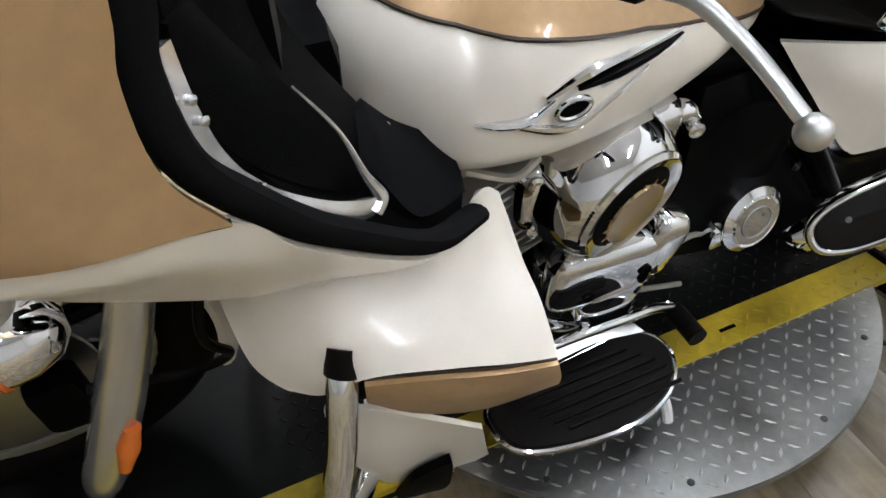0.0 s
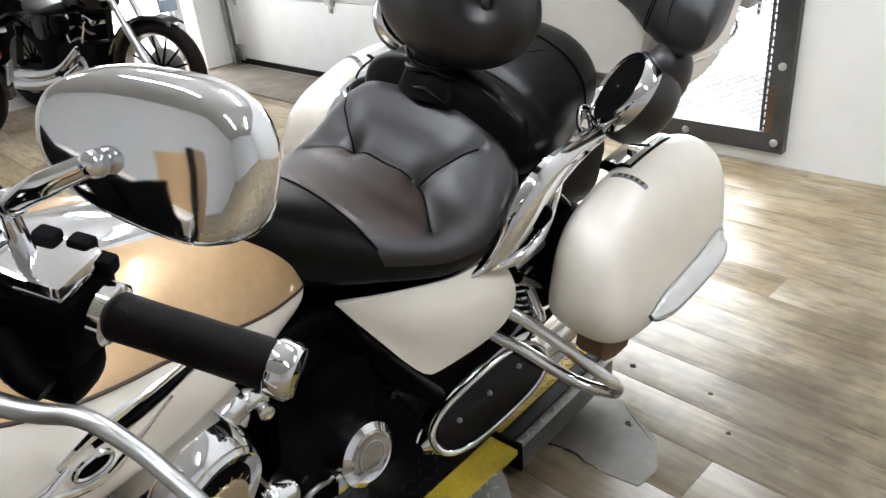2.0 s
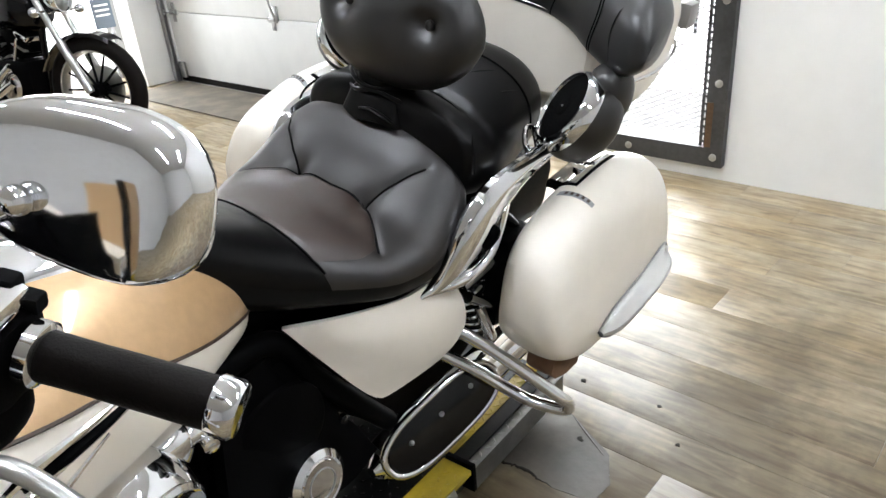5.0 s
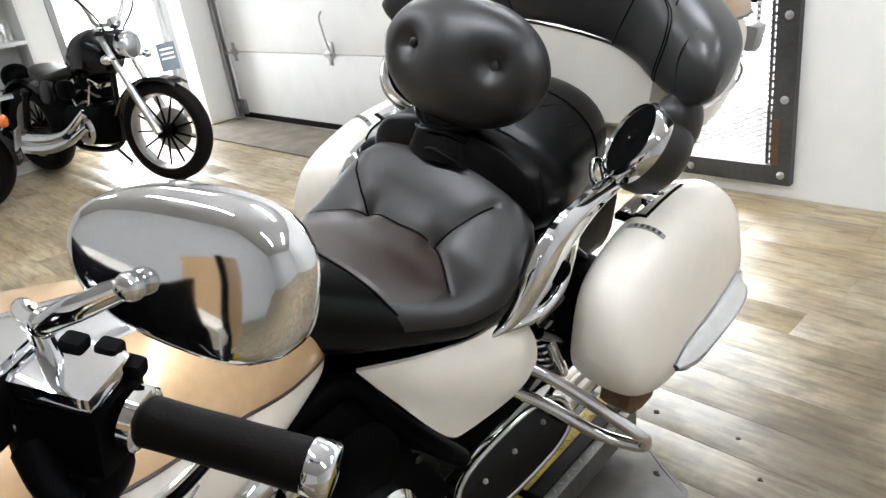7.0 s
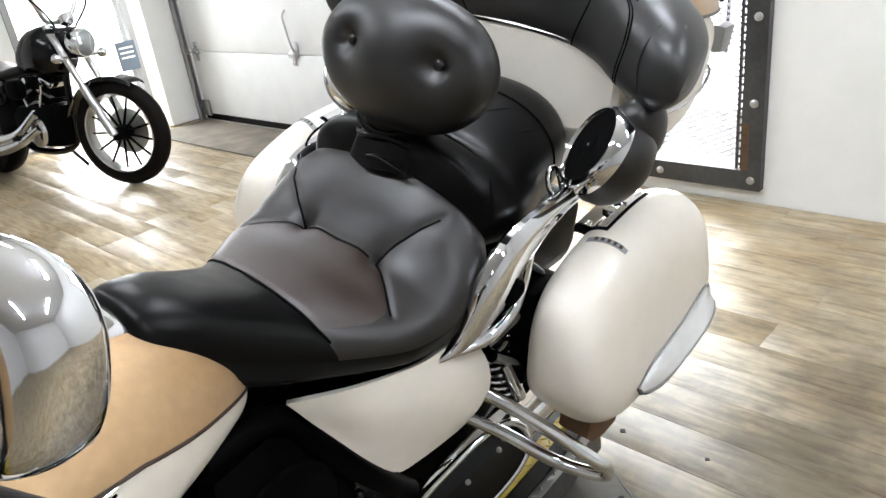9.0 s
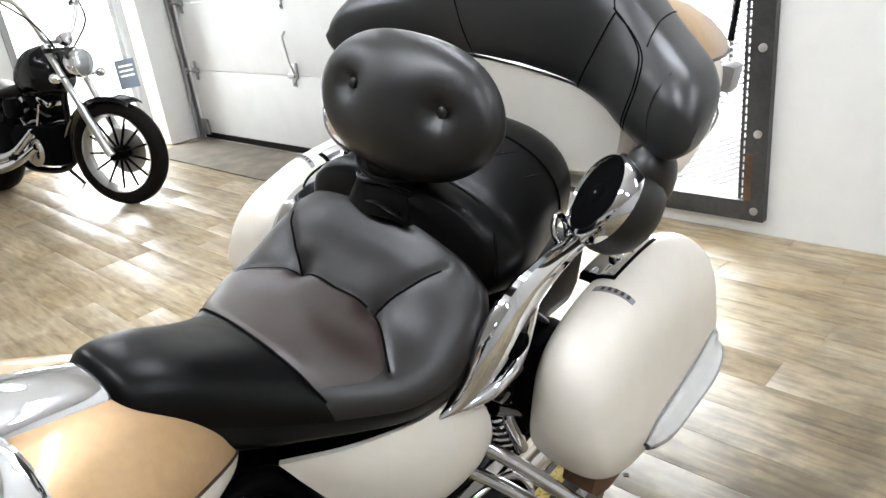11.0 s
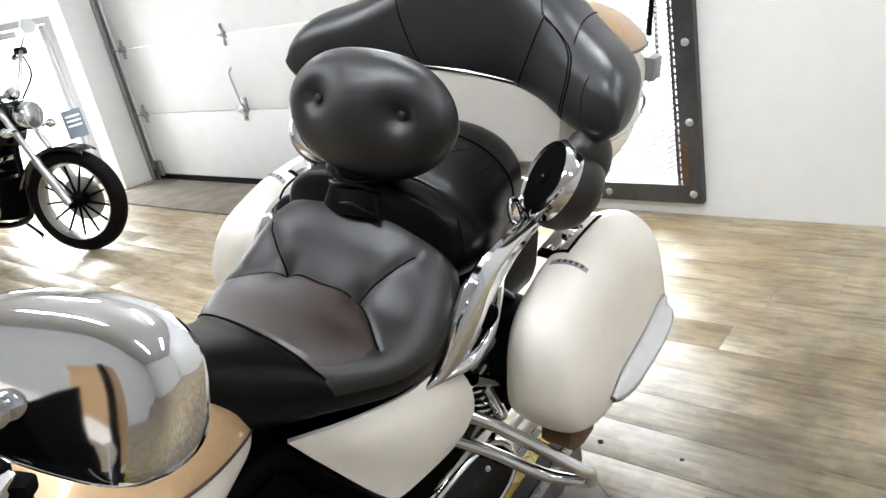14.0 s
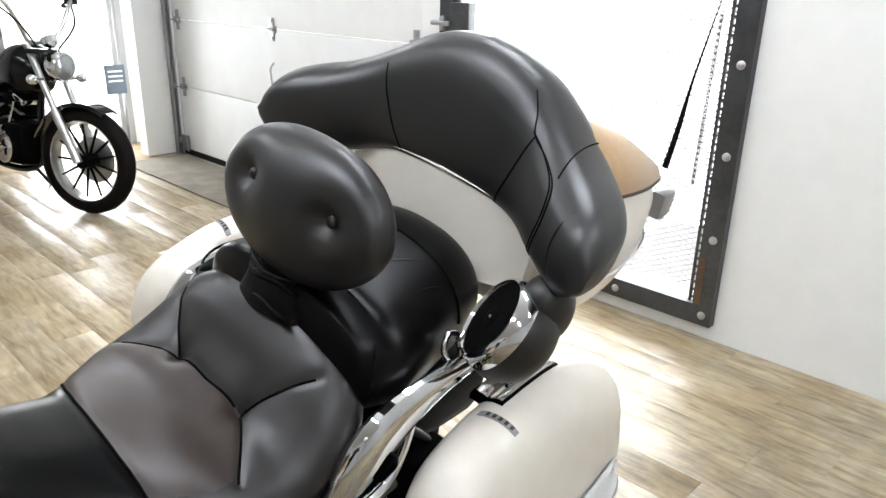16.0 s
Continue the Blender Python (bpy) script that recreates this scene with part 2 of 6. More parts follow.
def tube(points, r, n=12, per=6, closed=False, flat=1.0):
    """A round bar along a smooth curve; r: one radius, or one for each given point; flat squashes it."""
    path = cr(points, per, closed) if per > 1 else [Vector(p) for p in points]
    m = len(path)
    rs = [r] * m if isinstance(r, (int, float)) else list(np.interp(np.linspace(0, 1, m), np.linspace(0, 1, len(r)), r))
    rings = []
    side = None
    for i, p in enumerate(path):
        d = (path[(i + 1) % m] - path[i - 1]) if closed else (path[min(i + 1, m - 1)] - path[max(i - 1, 0)])
        d = d.normalized() if d.length > 1e-9 else Vector((1, 0, 0))
        if side is None:
            side = d.cross(Vector((0, 0, 1)))
            if side.length < 0.1:
                side = d.cross(Vector((0, 1, 0)))
        side = (side - d * side.dot(d)).normalized()
        up = side.cross(d)
        rings.append([p + side * (math.cos(a) * rs[i]) + up * (math.sin(a) * rs[i] * flat) for a in np.linspace(0, 2 * math.pi, n, endpoint=False)])
    return loft(rings, caps=not closed, loop=closed)


def lathe(profile, origin, axis, n=32):
    """Turned shape: profile of (radius, height) along axis from origin."""
    a = Vector(axis).normalized()
    s = a.orthogonal().normalized()
    u = a.cross(s)
    o = Vector(origin)
    rings = [[o + a * h + (s * math.cos(t) + u * math.sin(t)) * max(r, 1e-4) for t in np.linspace(0, 2 * math.pi, n, endpoint=False)] for r, h in profile]
    return loft(rings)


def sup(c, radii, e1=1.0, e2=1.0, nu=32, nv=18, m=None):
    """A superellipsoid: e < 1 is boxy."""
    def p(w, e):
        return math.copysign(abs(w) ** e, w)
    rings = []
    for i in range(nv + 1):
        la = -math.pi / 2 + math.pi * min(max(i / nv, 0.012), 0.988)
        ring = []
        for k in range(nu):
            lo = 2 * math.pi * k / nu
            q = Vector((radii[0] * p(math.cos(la), e1) * p(math.cos(lo), e2), radii[1] * p(math.cos(la), e1) * p(math.sin(lo), e2), radii[2] * p(math.sin(la), e1)))
            ring.append((m.to_3x3() @ q if m else q) + Vector(c))
        rings.append(ring)
    return loft(rings)


def box(c, size, bevel=0.004, rot=None):
    bm = bmesh.new()
    bmesh.ops.create_cube(bm, size=1.0)
    for w in bm.verts:
        w.co = Vector((w.co.x * size[0], w.co.y * size[1], w.co.z * size[2]))
    if bevel:
        bmesh.ops.bevel(bm, geom=list(bm.edges), offset=min(bevel, min(size) * 0.45), segments=2, affect="EDGES", profile=0.6)
    m = Matrix.Translation(c) @ (rot.to_4x4() if rot else Matrix.Identity(4))
    bm.verts.index_update()
    g = [tuple(m @ w.co) for w in bm.verts], [tuple(w.index for w in f.verts) for f in bm.faces]
    bm.free()
    return g


def sheet(grid, thick, flip=False):
    """A curved panel of even thickness from a grid of points."""
    nr, nc = len(grid), len(grid[0])
    nor = []
    for i in range(nr):
        row = []
        for k in range(nc):
            du = Vector(grid[min(i + 1, nr - 1)][k]) - Vector(grid[max(i - 1, 0)][k])
            dv = Vector(grid[i][min(k + 1, nc - 1)]) - Vector(grid[i][max(k - 1, 0)])
            c = du.cross(dv)
            row.append(c.normalized() * (-1 if flip else 1) if c.length > 1e-12 else Vector((0, 0, 0)))
        nor.append(row)
    top = [Vector(grid[i][k]) for i in range(nr) for k in range(nc)]
    bot = [Vector(grid[i][k]) - nor[i][k] * thick for i in range(nr) for k in range(nc)]
    v = [tuple(p) for p in top + bot]
    o = nr * nc
    f = []
    for i in range(nr - 1):
        for k in range(nc - 1):
            a, b, c, d = i * nc + k, i * nc + k + 1, (i + 1) * nc + k + 1, (i + 1) * nc + k
            f += [(a, b, c, d), (o + d, o + c, o + b, o + a)]
    edge = [k for k in range(nc)] + [i * nc + nc - 1 for i in range(1, nr)] + [(nr - 1) * nc + k for k in range(nc - 2, -1, -1)] + [i * nc for i in range(nr - 2, 0, -1)]
    for a, b in zip(edge, edge[1:] + edge[:1]):
        f.append((b, a, o + a, o + b))
    return v, f


def blend_curves(curves, rows, cols):
    """A smooth grid through guide curves (each a list of points)."""
    cs = []
    for c in curves:
        q = cr(c, 8)
        idx = np.linspace(0, len(q) - 1, cols)
        cs.append([q[int(math.floor(a))].lerp(q[min(int(math.floor(a)) + 1, len(q) - 1)], a - math.floor(a)) for a in idx])
    grid = []
    for k in range(cols):
        col = cr([c[k] for c in cs], max(1, rows // (len(cs) - 1)))
        grid.append(col)
    return [list(r) for r in zip(*grid)]


def mesh_of(name, g, material, smooth=40):
    me = bpy.data.meshes.new(name)
    me.from_pydata(g[0], [], g[1])
    bm = bmesh.new()
    bm.from_mesh(me)
    bmesh.ops.recalc_face_normals(bm, faces=bm.faces)
    for e in bm.edges:
        e.smooth = not (len(e.link_faces) == 2 and e.calc_face_angle(0) > radians(smooth))
    for fc in bm.faces:
        fc.smooth = smooth > 0
    bm.to_mesh(me)
    bm.free()
    me.materials.append(material)
    return me


def part(name, g, material, parent=None, label="", smooth=40):
    o = new(name, mesh_of(name, g, material, smooth))
    if parent:
        o.parent = parent
    return tagged(o, label) if label else o


def thing(name, label, category, m=None, group="", kind=""):
    o = new(name)
    o.empty_display_size = 0.1
    if m:
        o.matrix_basis = m
    return tagged(o, label, category, group, kind)


def solid(name, g, material, label, category, m=None, group="", kind="", smooth=40):
    o = part(name, g, material, None, "", smooth)
    if m:
        o.matrix_basis = m
    return tagged(o, label, category, group, kind)


def structure(name, g, material, label, category, smooth=30):
    return solid(name, g, material, label, category, kind="structure", smooth=smooth)


def mirror_y(g):
    return [(p[0], -p[1], p[2]) for p in g[0]], [tuple(reversed(f)) for f in g[1]]


# ---- the room ----
WX, NY, HI = 3.40, 6.45, 2.9
GY0, GY1, GZ0, GZ1 = 1.18, 2.78, 0.07, 2.15       # the gate
DY0, DY1, DZ1 = 2.94, 5.80, 2.15                   # the overhead door
LX0, LX1, LZ1 = 2.32, 3.28, 1.43                   # the far doorway


def slab(x0, x1, y0, y1, z0, z1):
    return box(((x0 + x1) / 2, (y0 + y1) / 2, (z0 + z1) / 2), (x1 - x0, y1 - y0, z1 - z0), 0)


structure("wall_east", join(slab(WX, WX + 0.15, -3.5, GY0, 0, HI), slab(WX, WX + 0.15, GY0, GY1, 0, GZ0), slab(WX, WX + 0.15, GY0, GY1, GZ1, HI), slab(WX, WX + 0.15, GY1, DY0, 0, HI),
          slab(WX, WX + 0.15, DY0, DY1, DZ1, HI), slab(WX, WX + 0.15, DY1, NY, 0, HI)), WALL, "plain white painted wall with a gate and an overhead door", "wall")
structure("wall_north", join(slab(-4, LX0, NY, NY + 0.15, 0, HI), slab(LX0, LX1, NY, NY + 0.15, LZ1, HI), slab(LX1, WX + 0.15, NY, NY + 0.15, 0, HI)), WALL, "white painted wall with a bright doorway", "wall")
structure("wall_south", slab(-4, WX + 0.15, -3.65, -3.5, 0, HI), WALL2, "plain grey painted wall", "wall")
structure("wall_west", slab(-4.15, -4, -3.5, NY, 0, HI), WALL2, "plain grey painted wall", "wall")
structure("ceiling", slab(-4.15, WX + 0.15, -3.65, NY + 0.15, HI, HI + 0.1), CEIL, "plain light grey ceiling", "ceiling")
structure("floor", slab(-4.15, WX + 0.6, -3.65, NY + 0.6, -0.12, -0.006), CONCRETE, "worn dark underfloor below oak planks", "floor")
structure("pillar", box((3.26, 5.92, HI / 2), (0.275, 0.13, HI - 0.01), 0.006), WALL, "square white painted pillar beside the overhead door", "pillar")
structure("backdrop", slab(5.2, 5.25, -4, 9, -1, 5), OUTDOORS, "blank bright daylight outside the gate", "backdrop")
structure("backdrop", slab(-1.0, 5.0, 8.0, 8.05, -1, 4), OUTDOORS, "blank bright daylight outside the doorway", "backdrop")
structure("ground", slab(3.46, 9.0, -5, 12, -0.2, -0.13), CONCRETE, "pale concrete ground outside", "ground")

for lx in (0.3, 2.2):
    for ly in (-1.2, 1.2, 3.8):
        lamp = thing("ceiling_light", "long white fluorescent batten on the ceiling", "ceiling light", group="ceiling lights")
        part("housing", box((lx, ly, HI - 0.035), (0.16, 1.3, 0.06), 0.008), WALL, lamp)
        part("diffuser", box((lx, ly, HI - 0.085), (0.12, 1.24, 0.04), 0.015), TUBE, lamp, "glowing white diffuser")


# ---- the touring motorcycle, in its own frame: x to the rear, y to its right, z up ----
BIKE = pose(0, 1.1033, 0.12, 12.5, 0, 4.0)
bike = thing("touring_motorcycle", "cream and tan touring motorcycle leaning on a tread plate lift", "motorcycle", BIKE)


def se_ring(x, y, zt, zb, w, n=2.4, k=40, skew=0.0):
    """A superellipse ring across the bike at x: half-width w about y, from zb to zt."""
    zm, h = (zt + zb) / 2, (zt - zb) / 2
    out = []
    for a in np.linspace(0, 2 * math.pi, k, endpoint=False):
        c, s = math.cos(a), math.sin(a)
        yy = math.copysign(abs(c) ** (2 / n), c) * w
        zz = math.copysign(abs(s) ** (2 / n), s) * h
        out.append((x, y + yy + skew * zz, zm + zz))
    return out


def gap_to_line(x, y, line):
    best = 9.0
    for (ax, ay), (bx, by) in zip(line, line[1:]):
        dx, dy = bx - ax, by - ay
        u = min(1, max(0, ((x - ax) * dx + (y - ay) * dy) / (dx * dx + dy * dy + 1e-12)))
        best = min(best, math.hypot(x - ax - u * dx, y - ay - u * dy))
    return best


# rider's seat: x, half-width, top, bottom
SEAT = [(0.675, 0.045, 0.770, 0.735), (0.70, 0.075, 0.795, 0.70), (0.76, 0.100, 0.785, 0.64), (0.83, 0.120, 0.750, 0.60), (0.90, 0.148, 0.715, 0.580), (0.96, 0.186, 0.697, 0.570),
        (1.02, 0.222, 0.687, 0.562), (1.06, 0.236, 0.692, 0.562), (1.095, 0.243, 0.704, 0.562), (1.13, 0.243, 0.732, 0.565), (1.165, 0.238, 0.768, 0.570), (1.205, 0.228, 0.800, 0.58), (1.24, 0.20, 0.802, 0.60), (1.27, 0.15, 0.76, 0.63)]
SEAT_D = lerp_rows(SEAT, 8)
SEAMS = [[(1.097, 0.083), (1.12, 0.125), (1.155, 0.175), (1.18, 0.195)], [(1.097, 0.083), (1.092, 0.0), (1.097, -0.083)], [(1.097, -0.083), (1.125, -0.105), (1.155, -0.130), (1.184, -0.155)],
         [(1.097, 0.083), (1.075, 0.14), (1.055, 0.205)], [(1.097, -0.083), (1.078, -0.112), (1.058, -0.140), (1.036, -0.168), (1.028, -0.180)]]
FRONT_XS = [0.924, 0.915, 0.912, 0.914, 0.918, 0.932, 0.948]
FRONT_SEAM = [(0.945, 0.172), (0.935, 0.150), (0.925, 0.115), (0.918, 0.07), (0.914, 0.0), (0.912, -0.06), (0.915, -0.125), (0.922, -0.152)]


def front_x(u):
    """Where the nose's seam crosses the seat, for u across it from -1 to 1."""
    return float(np.interp(u, [-1, -0.6, -0.25, 0.0, 0.3, 0.7, 1], FRONT_XS))


def seat_row(x):
    xs = [r[0] for r in SEAT_D]
    return [float(np.interp(x, xs, [r[i] for r in SEAT_D])) for i in (1, 2, 3)]


def seat_z(x, y, dents=True):
    w, zt, zb = seat_row(x)
    zm = zb + (zt - zb) * 0.42
    u = min(0.999, abs(y) / w)
    n = 2.35
    z = zm + (zt - zm) * (1 - u ** n) ** (1 / n)
    if dents:
        for ty in (0.083, -0.083):
            z -= 0.011 * math.exp(-((x - 1.097) ** 2 + (y - ty) ** 2) / 0.0006)
        for s in SEAMS:
            d = gap_to_line(x, y, s)
            z -= 0.0022 * math.exp(-(d / 0.014) ** 2) + 0.0035 * math.exp(-(d / 0.005) ** 2)
        z -= 0.0035 * math.exp(-(gap_to_line(x, y, FRONT_SEAM) / 0.008) ** 2)
    return z


def seat_shift(x):
    return 0.014 * max(0.0, min(1.0, (x - 0.9) / 0.12))


def seat_mesh(x0, x1, lift=0.0):
    rings = []
    for x in np.arange(x0, x1 + 1e-6, 0.004):
        w, zt, zb = seat_row(x)
        ring = []
        for u in np.linspace(-1, 1, 101):
            y = math.sin(u * math.pi / 2) * w * 0.9995
            ring.append((x, y + seat_shift(x), seat_z(x, y) + lift))
        zm = zb + (zt - zb) * 0.42
        for u in np.linspace(1, -1, 19)[1:-1]:
            y = math.sin(u * math.pi / 2) * w
            ring.append((x, y + seat_shift(x), zm - (zm - zb) * (1 - min(0.999, abs(math.sin(u * math.pi / 2))) ** 3) ** (1 / 3)))
        rings.append(ring)
    return loft(rings)


seat = part("seat", seat_mesh(0.676, 1.268), NOSE, bike, "tufted charcoal leather rider's seat with a black nose")
cushion = []
for v in np.linspace(0, 1, 90):
    row = []
    for u in np.linspace(-0.975, 0.975, 121):
        xe = front_x(u)
        x = xe + (1.264 - xe) * v
        y = math.sin(u * math.pi / 2) * seat_row(x)[0] * 0.9995
        row.append((x, y + seat_shift(x), seat_z(x, y) + 0.0008))
    cushion.append(row)
front_panel = []
for v in np.linspace(0, 1, 44):
    row = []
    for u in np.linspace(-0.62, 0.88, 90):
        xe = front_x(u)
        xb = float(np.interp(u, [-0.62, -0.55, -0.22, 0.0, 0.22, 0.66, 0.88], [0.99, 1.026, 1.094, 1.090, 1.094, 1.056, 1.048]))
        x = xe + (xb - xe) * v
        y = math.sin(u * math.pi / 2) * seat_row(x)[0] * 0.9995
        row.append((x, y + seat_shift(x), seat_z(x, y) + 0.0015))
    front_panel.append(row)
part("seat_front_panel", sheet(front_panel, 0.0008), LEATHER3, seat, "brown leather panel ahead of the tufts")
part("seat_cushion", sheet(cushion, 0.0008), LEATHER2, seat, "brown-black leather seat cushion")
for i, s in enumerate(SEAMS + [FRONT_SEAM]):
    pts = []
    for (ax, ay), (bx, by) in zip(s, s[1:]):
        for u in np.linspace(0, 1, 7)[:-1]:
            x, y = ax + (bx - ax) * u, ay + (by - ay) * u
            pts.append((x, y + seat_shift(x), seat_z(x, y) + 0.0008))
    part("seam", tube(pts, 0.0024, 6, 1), THREAD, seat)

# passenger's seat and the flap in front of it
PSEAT = [(1.204, 0.120, 0.835, 0.70), (1.211, 0.170, 0.852, 0.68), (1.226, 0.203, 0.861, 0.66), (1.28, 0.216, 0.860, 0.65), (1.34, 0.210, 0.868, 0.64), (1.42, 0.191, 0.878, 0.64), (1.50, 0.171, 0.884, 0.65), (1.545, 0.152, 0.874, 0.66), (1.565, 0.11, 0.85, 0.68)]
PSEAT_D = lerp_rows(PSEAT, 6)
pseat = part("passenger_seat", loft([se_ring(r[0], 0, r[2] - (0.006 * math.exp(-((r[0] - 1.279) / 0.012) ** 2)), r[3], r[1], 2.35, 64) for r in PSEAT_D]), NOSE, bike, "black leather passenger seat with a padded front roll")
for xx in (1.279, 1.452):
    row = [float(np.interp(xx, [r[0] for r in PSEAT_D], [r[i] for r in PSEAT_D])) for i in (1, 2, 3)]
    dip = 0.0055 if xx < 1.3 else -0.0005
    part("seam", tube([(p[0] - 0.05 * (abs(p[1]) / 0.2) ** 4 * (xx < 1.3), p[1], p[2]) for p in se_ring(xx, 0, row[1] - dip, row[2], row[0] + 0.001, 2.35, 64)[1:32]], 0.0024, 6, 1), THREAD, pseat)
# soft folds where the cover is drawn tight
for sgn in (-1, 1):
    for x0, y0, x1, y1 in ((1.36, 0.06, 1.44, 0.10), (1.38, 0.14, 1.44, 0.15)):
        pts = []
        for u in np.linspace(0, 1, 9):
            x, y = x0 + (x1 - x0) * u, y0 + (y1 - y0) * u
            w, zt, zb = [float(np.interp(x, [r[0] for r in PSEAT_D], [r[i] for r in PSEAT_D])) for i in (1, 2, 3)]
            zm = (zt + zb) / 2
            pts.append((x, sgn * y, zm + (zt - zm) * (1 - (y / w) ** 2.35) ** (1 / 2.35) - 0.001))
        part("fold", tube(pts, [0.0008, 0.0026, 0.0008], 8, 1), NOSE, pseat)

# rider's backrest
PADM = Matrix.Rotation(radians(14), 4, "Y")


def pad_geo():
    rings = []
    for i in range(41):
        la = -math.pi / 2 + math.pi * min(max(i / 40, 0.01), 0.99)
        ring = []
        for k in range(56):
            lo = 2 * math.pi * k / 56
            def p(w, e):
                return math.copysign(abs(w) ** e, w)
            x, y, z = 0.058 * p(math.cos(la), 0.9) * p(math.cos(lo), 0.8), 0.178 * p(math.cos(la), 0.8) * p(math.sin(lo), 0.9), 0.110 * p(math.sin(la), 0.95)
            y *= 1 + 0.10 * z / 0.118 if z < 0 else 1 - 0.06 * z / 0.118
            if x < 0:
                for by in (0.09, -0.09):
                    x += 0.022 * math.exp(-((y - by) ** 2 + (z - 0.012) ** 2) / 0.00035) + 0.008 * math.exp(-((y - by) ** 2 + (z - 0.012) ** 2) / 0.0016)
                x -= 0.012 * math.exp(-(y / 0.06) ** 2 - ((z + 0.01) / 0.07) ** 2)
            ring.append(PADM @ Vector((x, y, z)) + Vector((1.238, -0.004, 0.976)))
        rings.append(ring)
    return loft(rings)


backrest = part("backrest", pad_geo(), LEATHER, bike, "buttoned black leather rider's backrest")
for by in (0.09, -0.09):
    part("button", sup(PADM @ Vector((-0.031, by, 0.012)) + Vector((1.238, -0.004, 0.976)), (0.006, 0.010, 0.010), 1, 1, 14, 8), LEATHER, backrest)
part("piping", tube([PADM @ Vector((0.006, 0.171 * math.cos(a), 0.105 * math.sin(a))) + Vector((1.238, -0.004, 0.976)) for a in np.linspace(0, 2 * math.pi, 24, endpoint=False)], 0.004, 8, 3, True), LEATHER, backrest)
def neck_ring(x, z, rx, ry, ph):
    return [Vector((x + rx * math.cos(a), ry * math.sin(a) * (1 + 0.07 * math.cos(9 * a + ph)) + 0.016, z + 0.004 * math.sin(5 * a + ph))) for a in np.linspace(0, 2 * math.pi, 64, endpoint=False)]


neck = part("neck", loft([neck_ring(*r) for r in ((1.250, 0.912, 0.044, 0.100, 0.0), (1.244, 0.892, 0.043, 0.088, 0.3), (1.240, 0.880, 0.036, 0.070, 0.9), (1.238, 0.868, 0.038, 0.068, 1.2), (1.235, 0.854, 0.034, 0.060, 2.0), (1.230, 0.836, 0.044, 0.072, 2.6), (1.226, 0.80, 0.050, 0.085, 3.0))]), NOSE, backrest, "gathered leather neck")
for k, (z, r0, r1) in enumerate(((0.884, 0.041, 0.086), (0.864, 0.042, 0.078), (0.848, 0.041, 0.073))):
    part("gather", tube([(1.234 + (z - 0.852) * 0.2 + r0 * math.cos(a), 0.016 + r1 * math.sin(a), z + 0.007 * math.sin(3 * a + 2 * k)) for a in np.linspace(math.pi * 0.55, math.pi * 1.45, 14)], [0.001, 0.004, 0.005, 0.003, 0.005, 0.001], 8, 3), NOSE, neck)
part("strap", tube([(1.185, -0.05, 0.812), (1.176, -0.035, 0.822), (1.178, 0.0, 0.826), (1.182, 0.03, 0.818)], [0.003, 0.006, 0.006, 0.003], 10, 6, flat=0.5), NOSE, backrest, "small black leather tie strap")

# trunk backrest: y, front x, top, bottom, thickness
TB = [(0.0, 1.560, 1.213, 0.955, 0.060), (0.07, 1.558, 1.204, 0.954, 0.060), (0.13, 1.553, 1.182, 0.950, 0.068), (0.18, 1.540, 1.149, 0.938, 0.078), (0.23, 1.512, 1.115, 0.921, 0.086), (0.28, 1.480, 1.088, 0.913, 0.088),
      (0.325, 1.450, 1.071, 0.914, 0.084), (0.355, 1.438, 1.055, 0.924, 0.074), (0.378, 1.440, 1.028, 0.944, 0.054), (0.387, 1.446, 1.000, 0.966, 0.022)]


def tb_ring(r, k=44):
    y, fx, zt, zb, th = r
    zm, h = (zt + zb) / 2, (zt - zb) / 2
    out = []
    for a in np.linspace(0, 2 * math.pi, k, endpoint=False):
        c, s = math.cos(a), math.sin(a)
        out.append((fx + th + math.copysign(abs(c) ** 0.75, c) * th + 0.02 * s, y, zm + math.copysign(abs(s) ** 0.72, s) * h))
    return out


tb_half = lerp_rows(TB, 6)
tb_rows = [(-r[0], *r[1:]) for r in reversed(tb_half[1:])] + [tuple(r) for r in tb_half]
tback = part("trunk_backrest", loft([tb_ring(r) for r in tb_rows]), LEATHER4, bike, "broad black leather trunk backrest with wings")


def tb_front(y, z):
    r = [float(np.interp(abs(y), [q[0] for q in tb_half], [q[i] for q in tb_half])) for i in range(5)]
    zm, h = (r[2] + r[3]) / 2, (r[2] - r[3]) / 2
    s = max(-0.999, min(0.999, math.copysign(abs((z - zm) / h) ** (1 / 0.72), z - zm)))
    c = (1 - s * s) ** 0.5
    return r[1] + r[4] - c ** 0.75 * r[4] + 0.02 * s


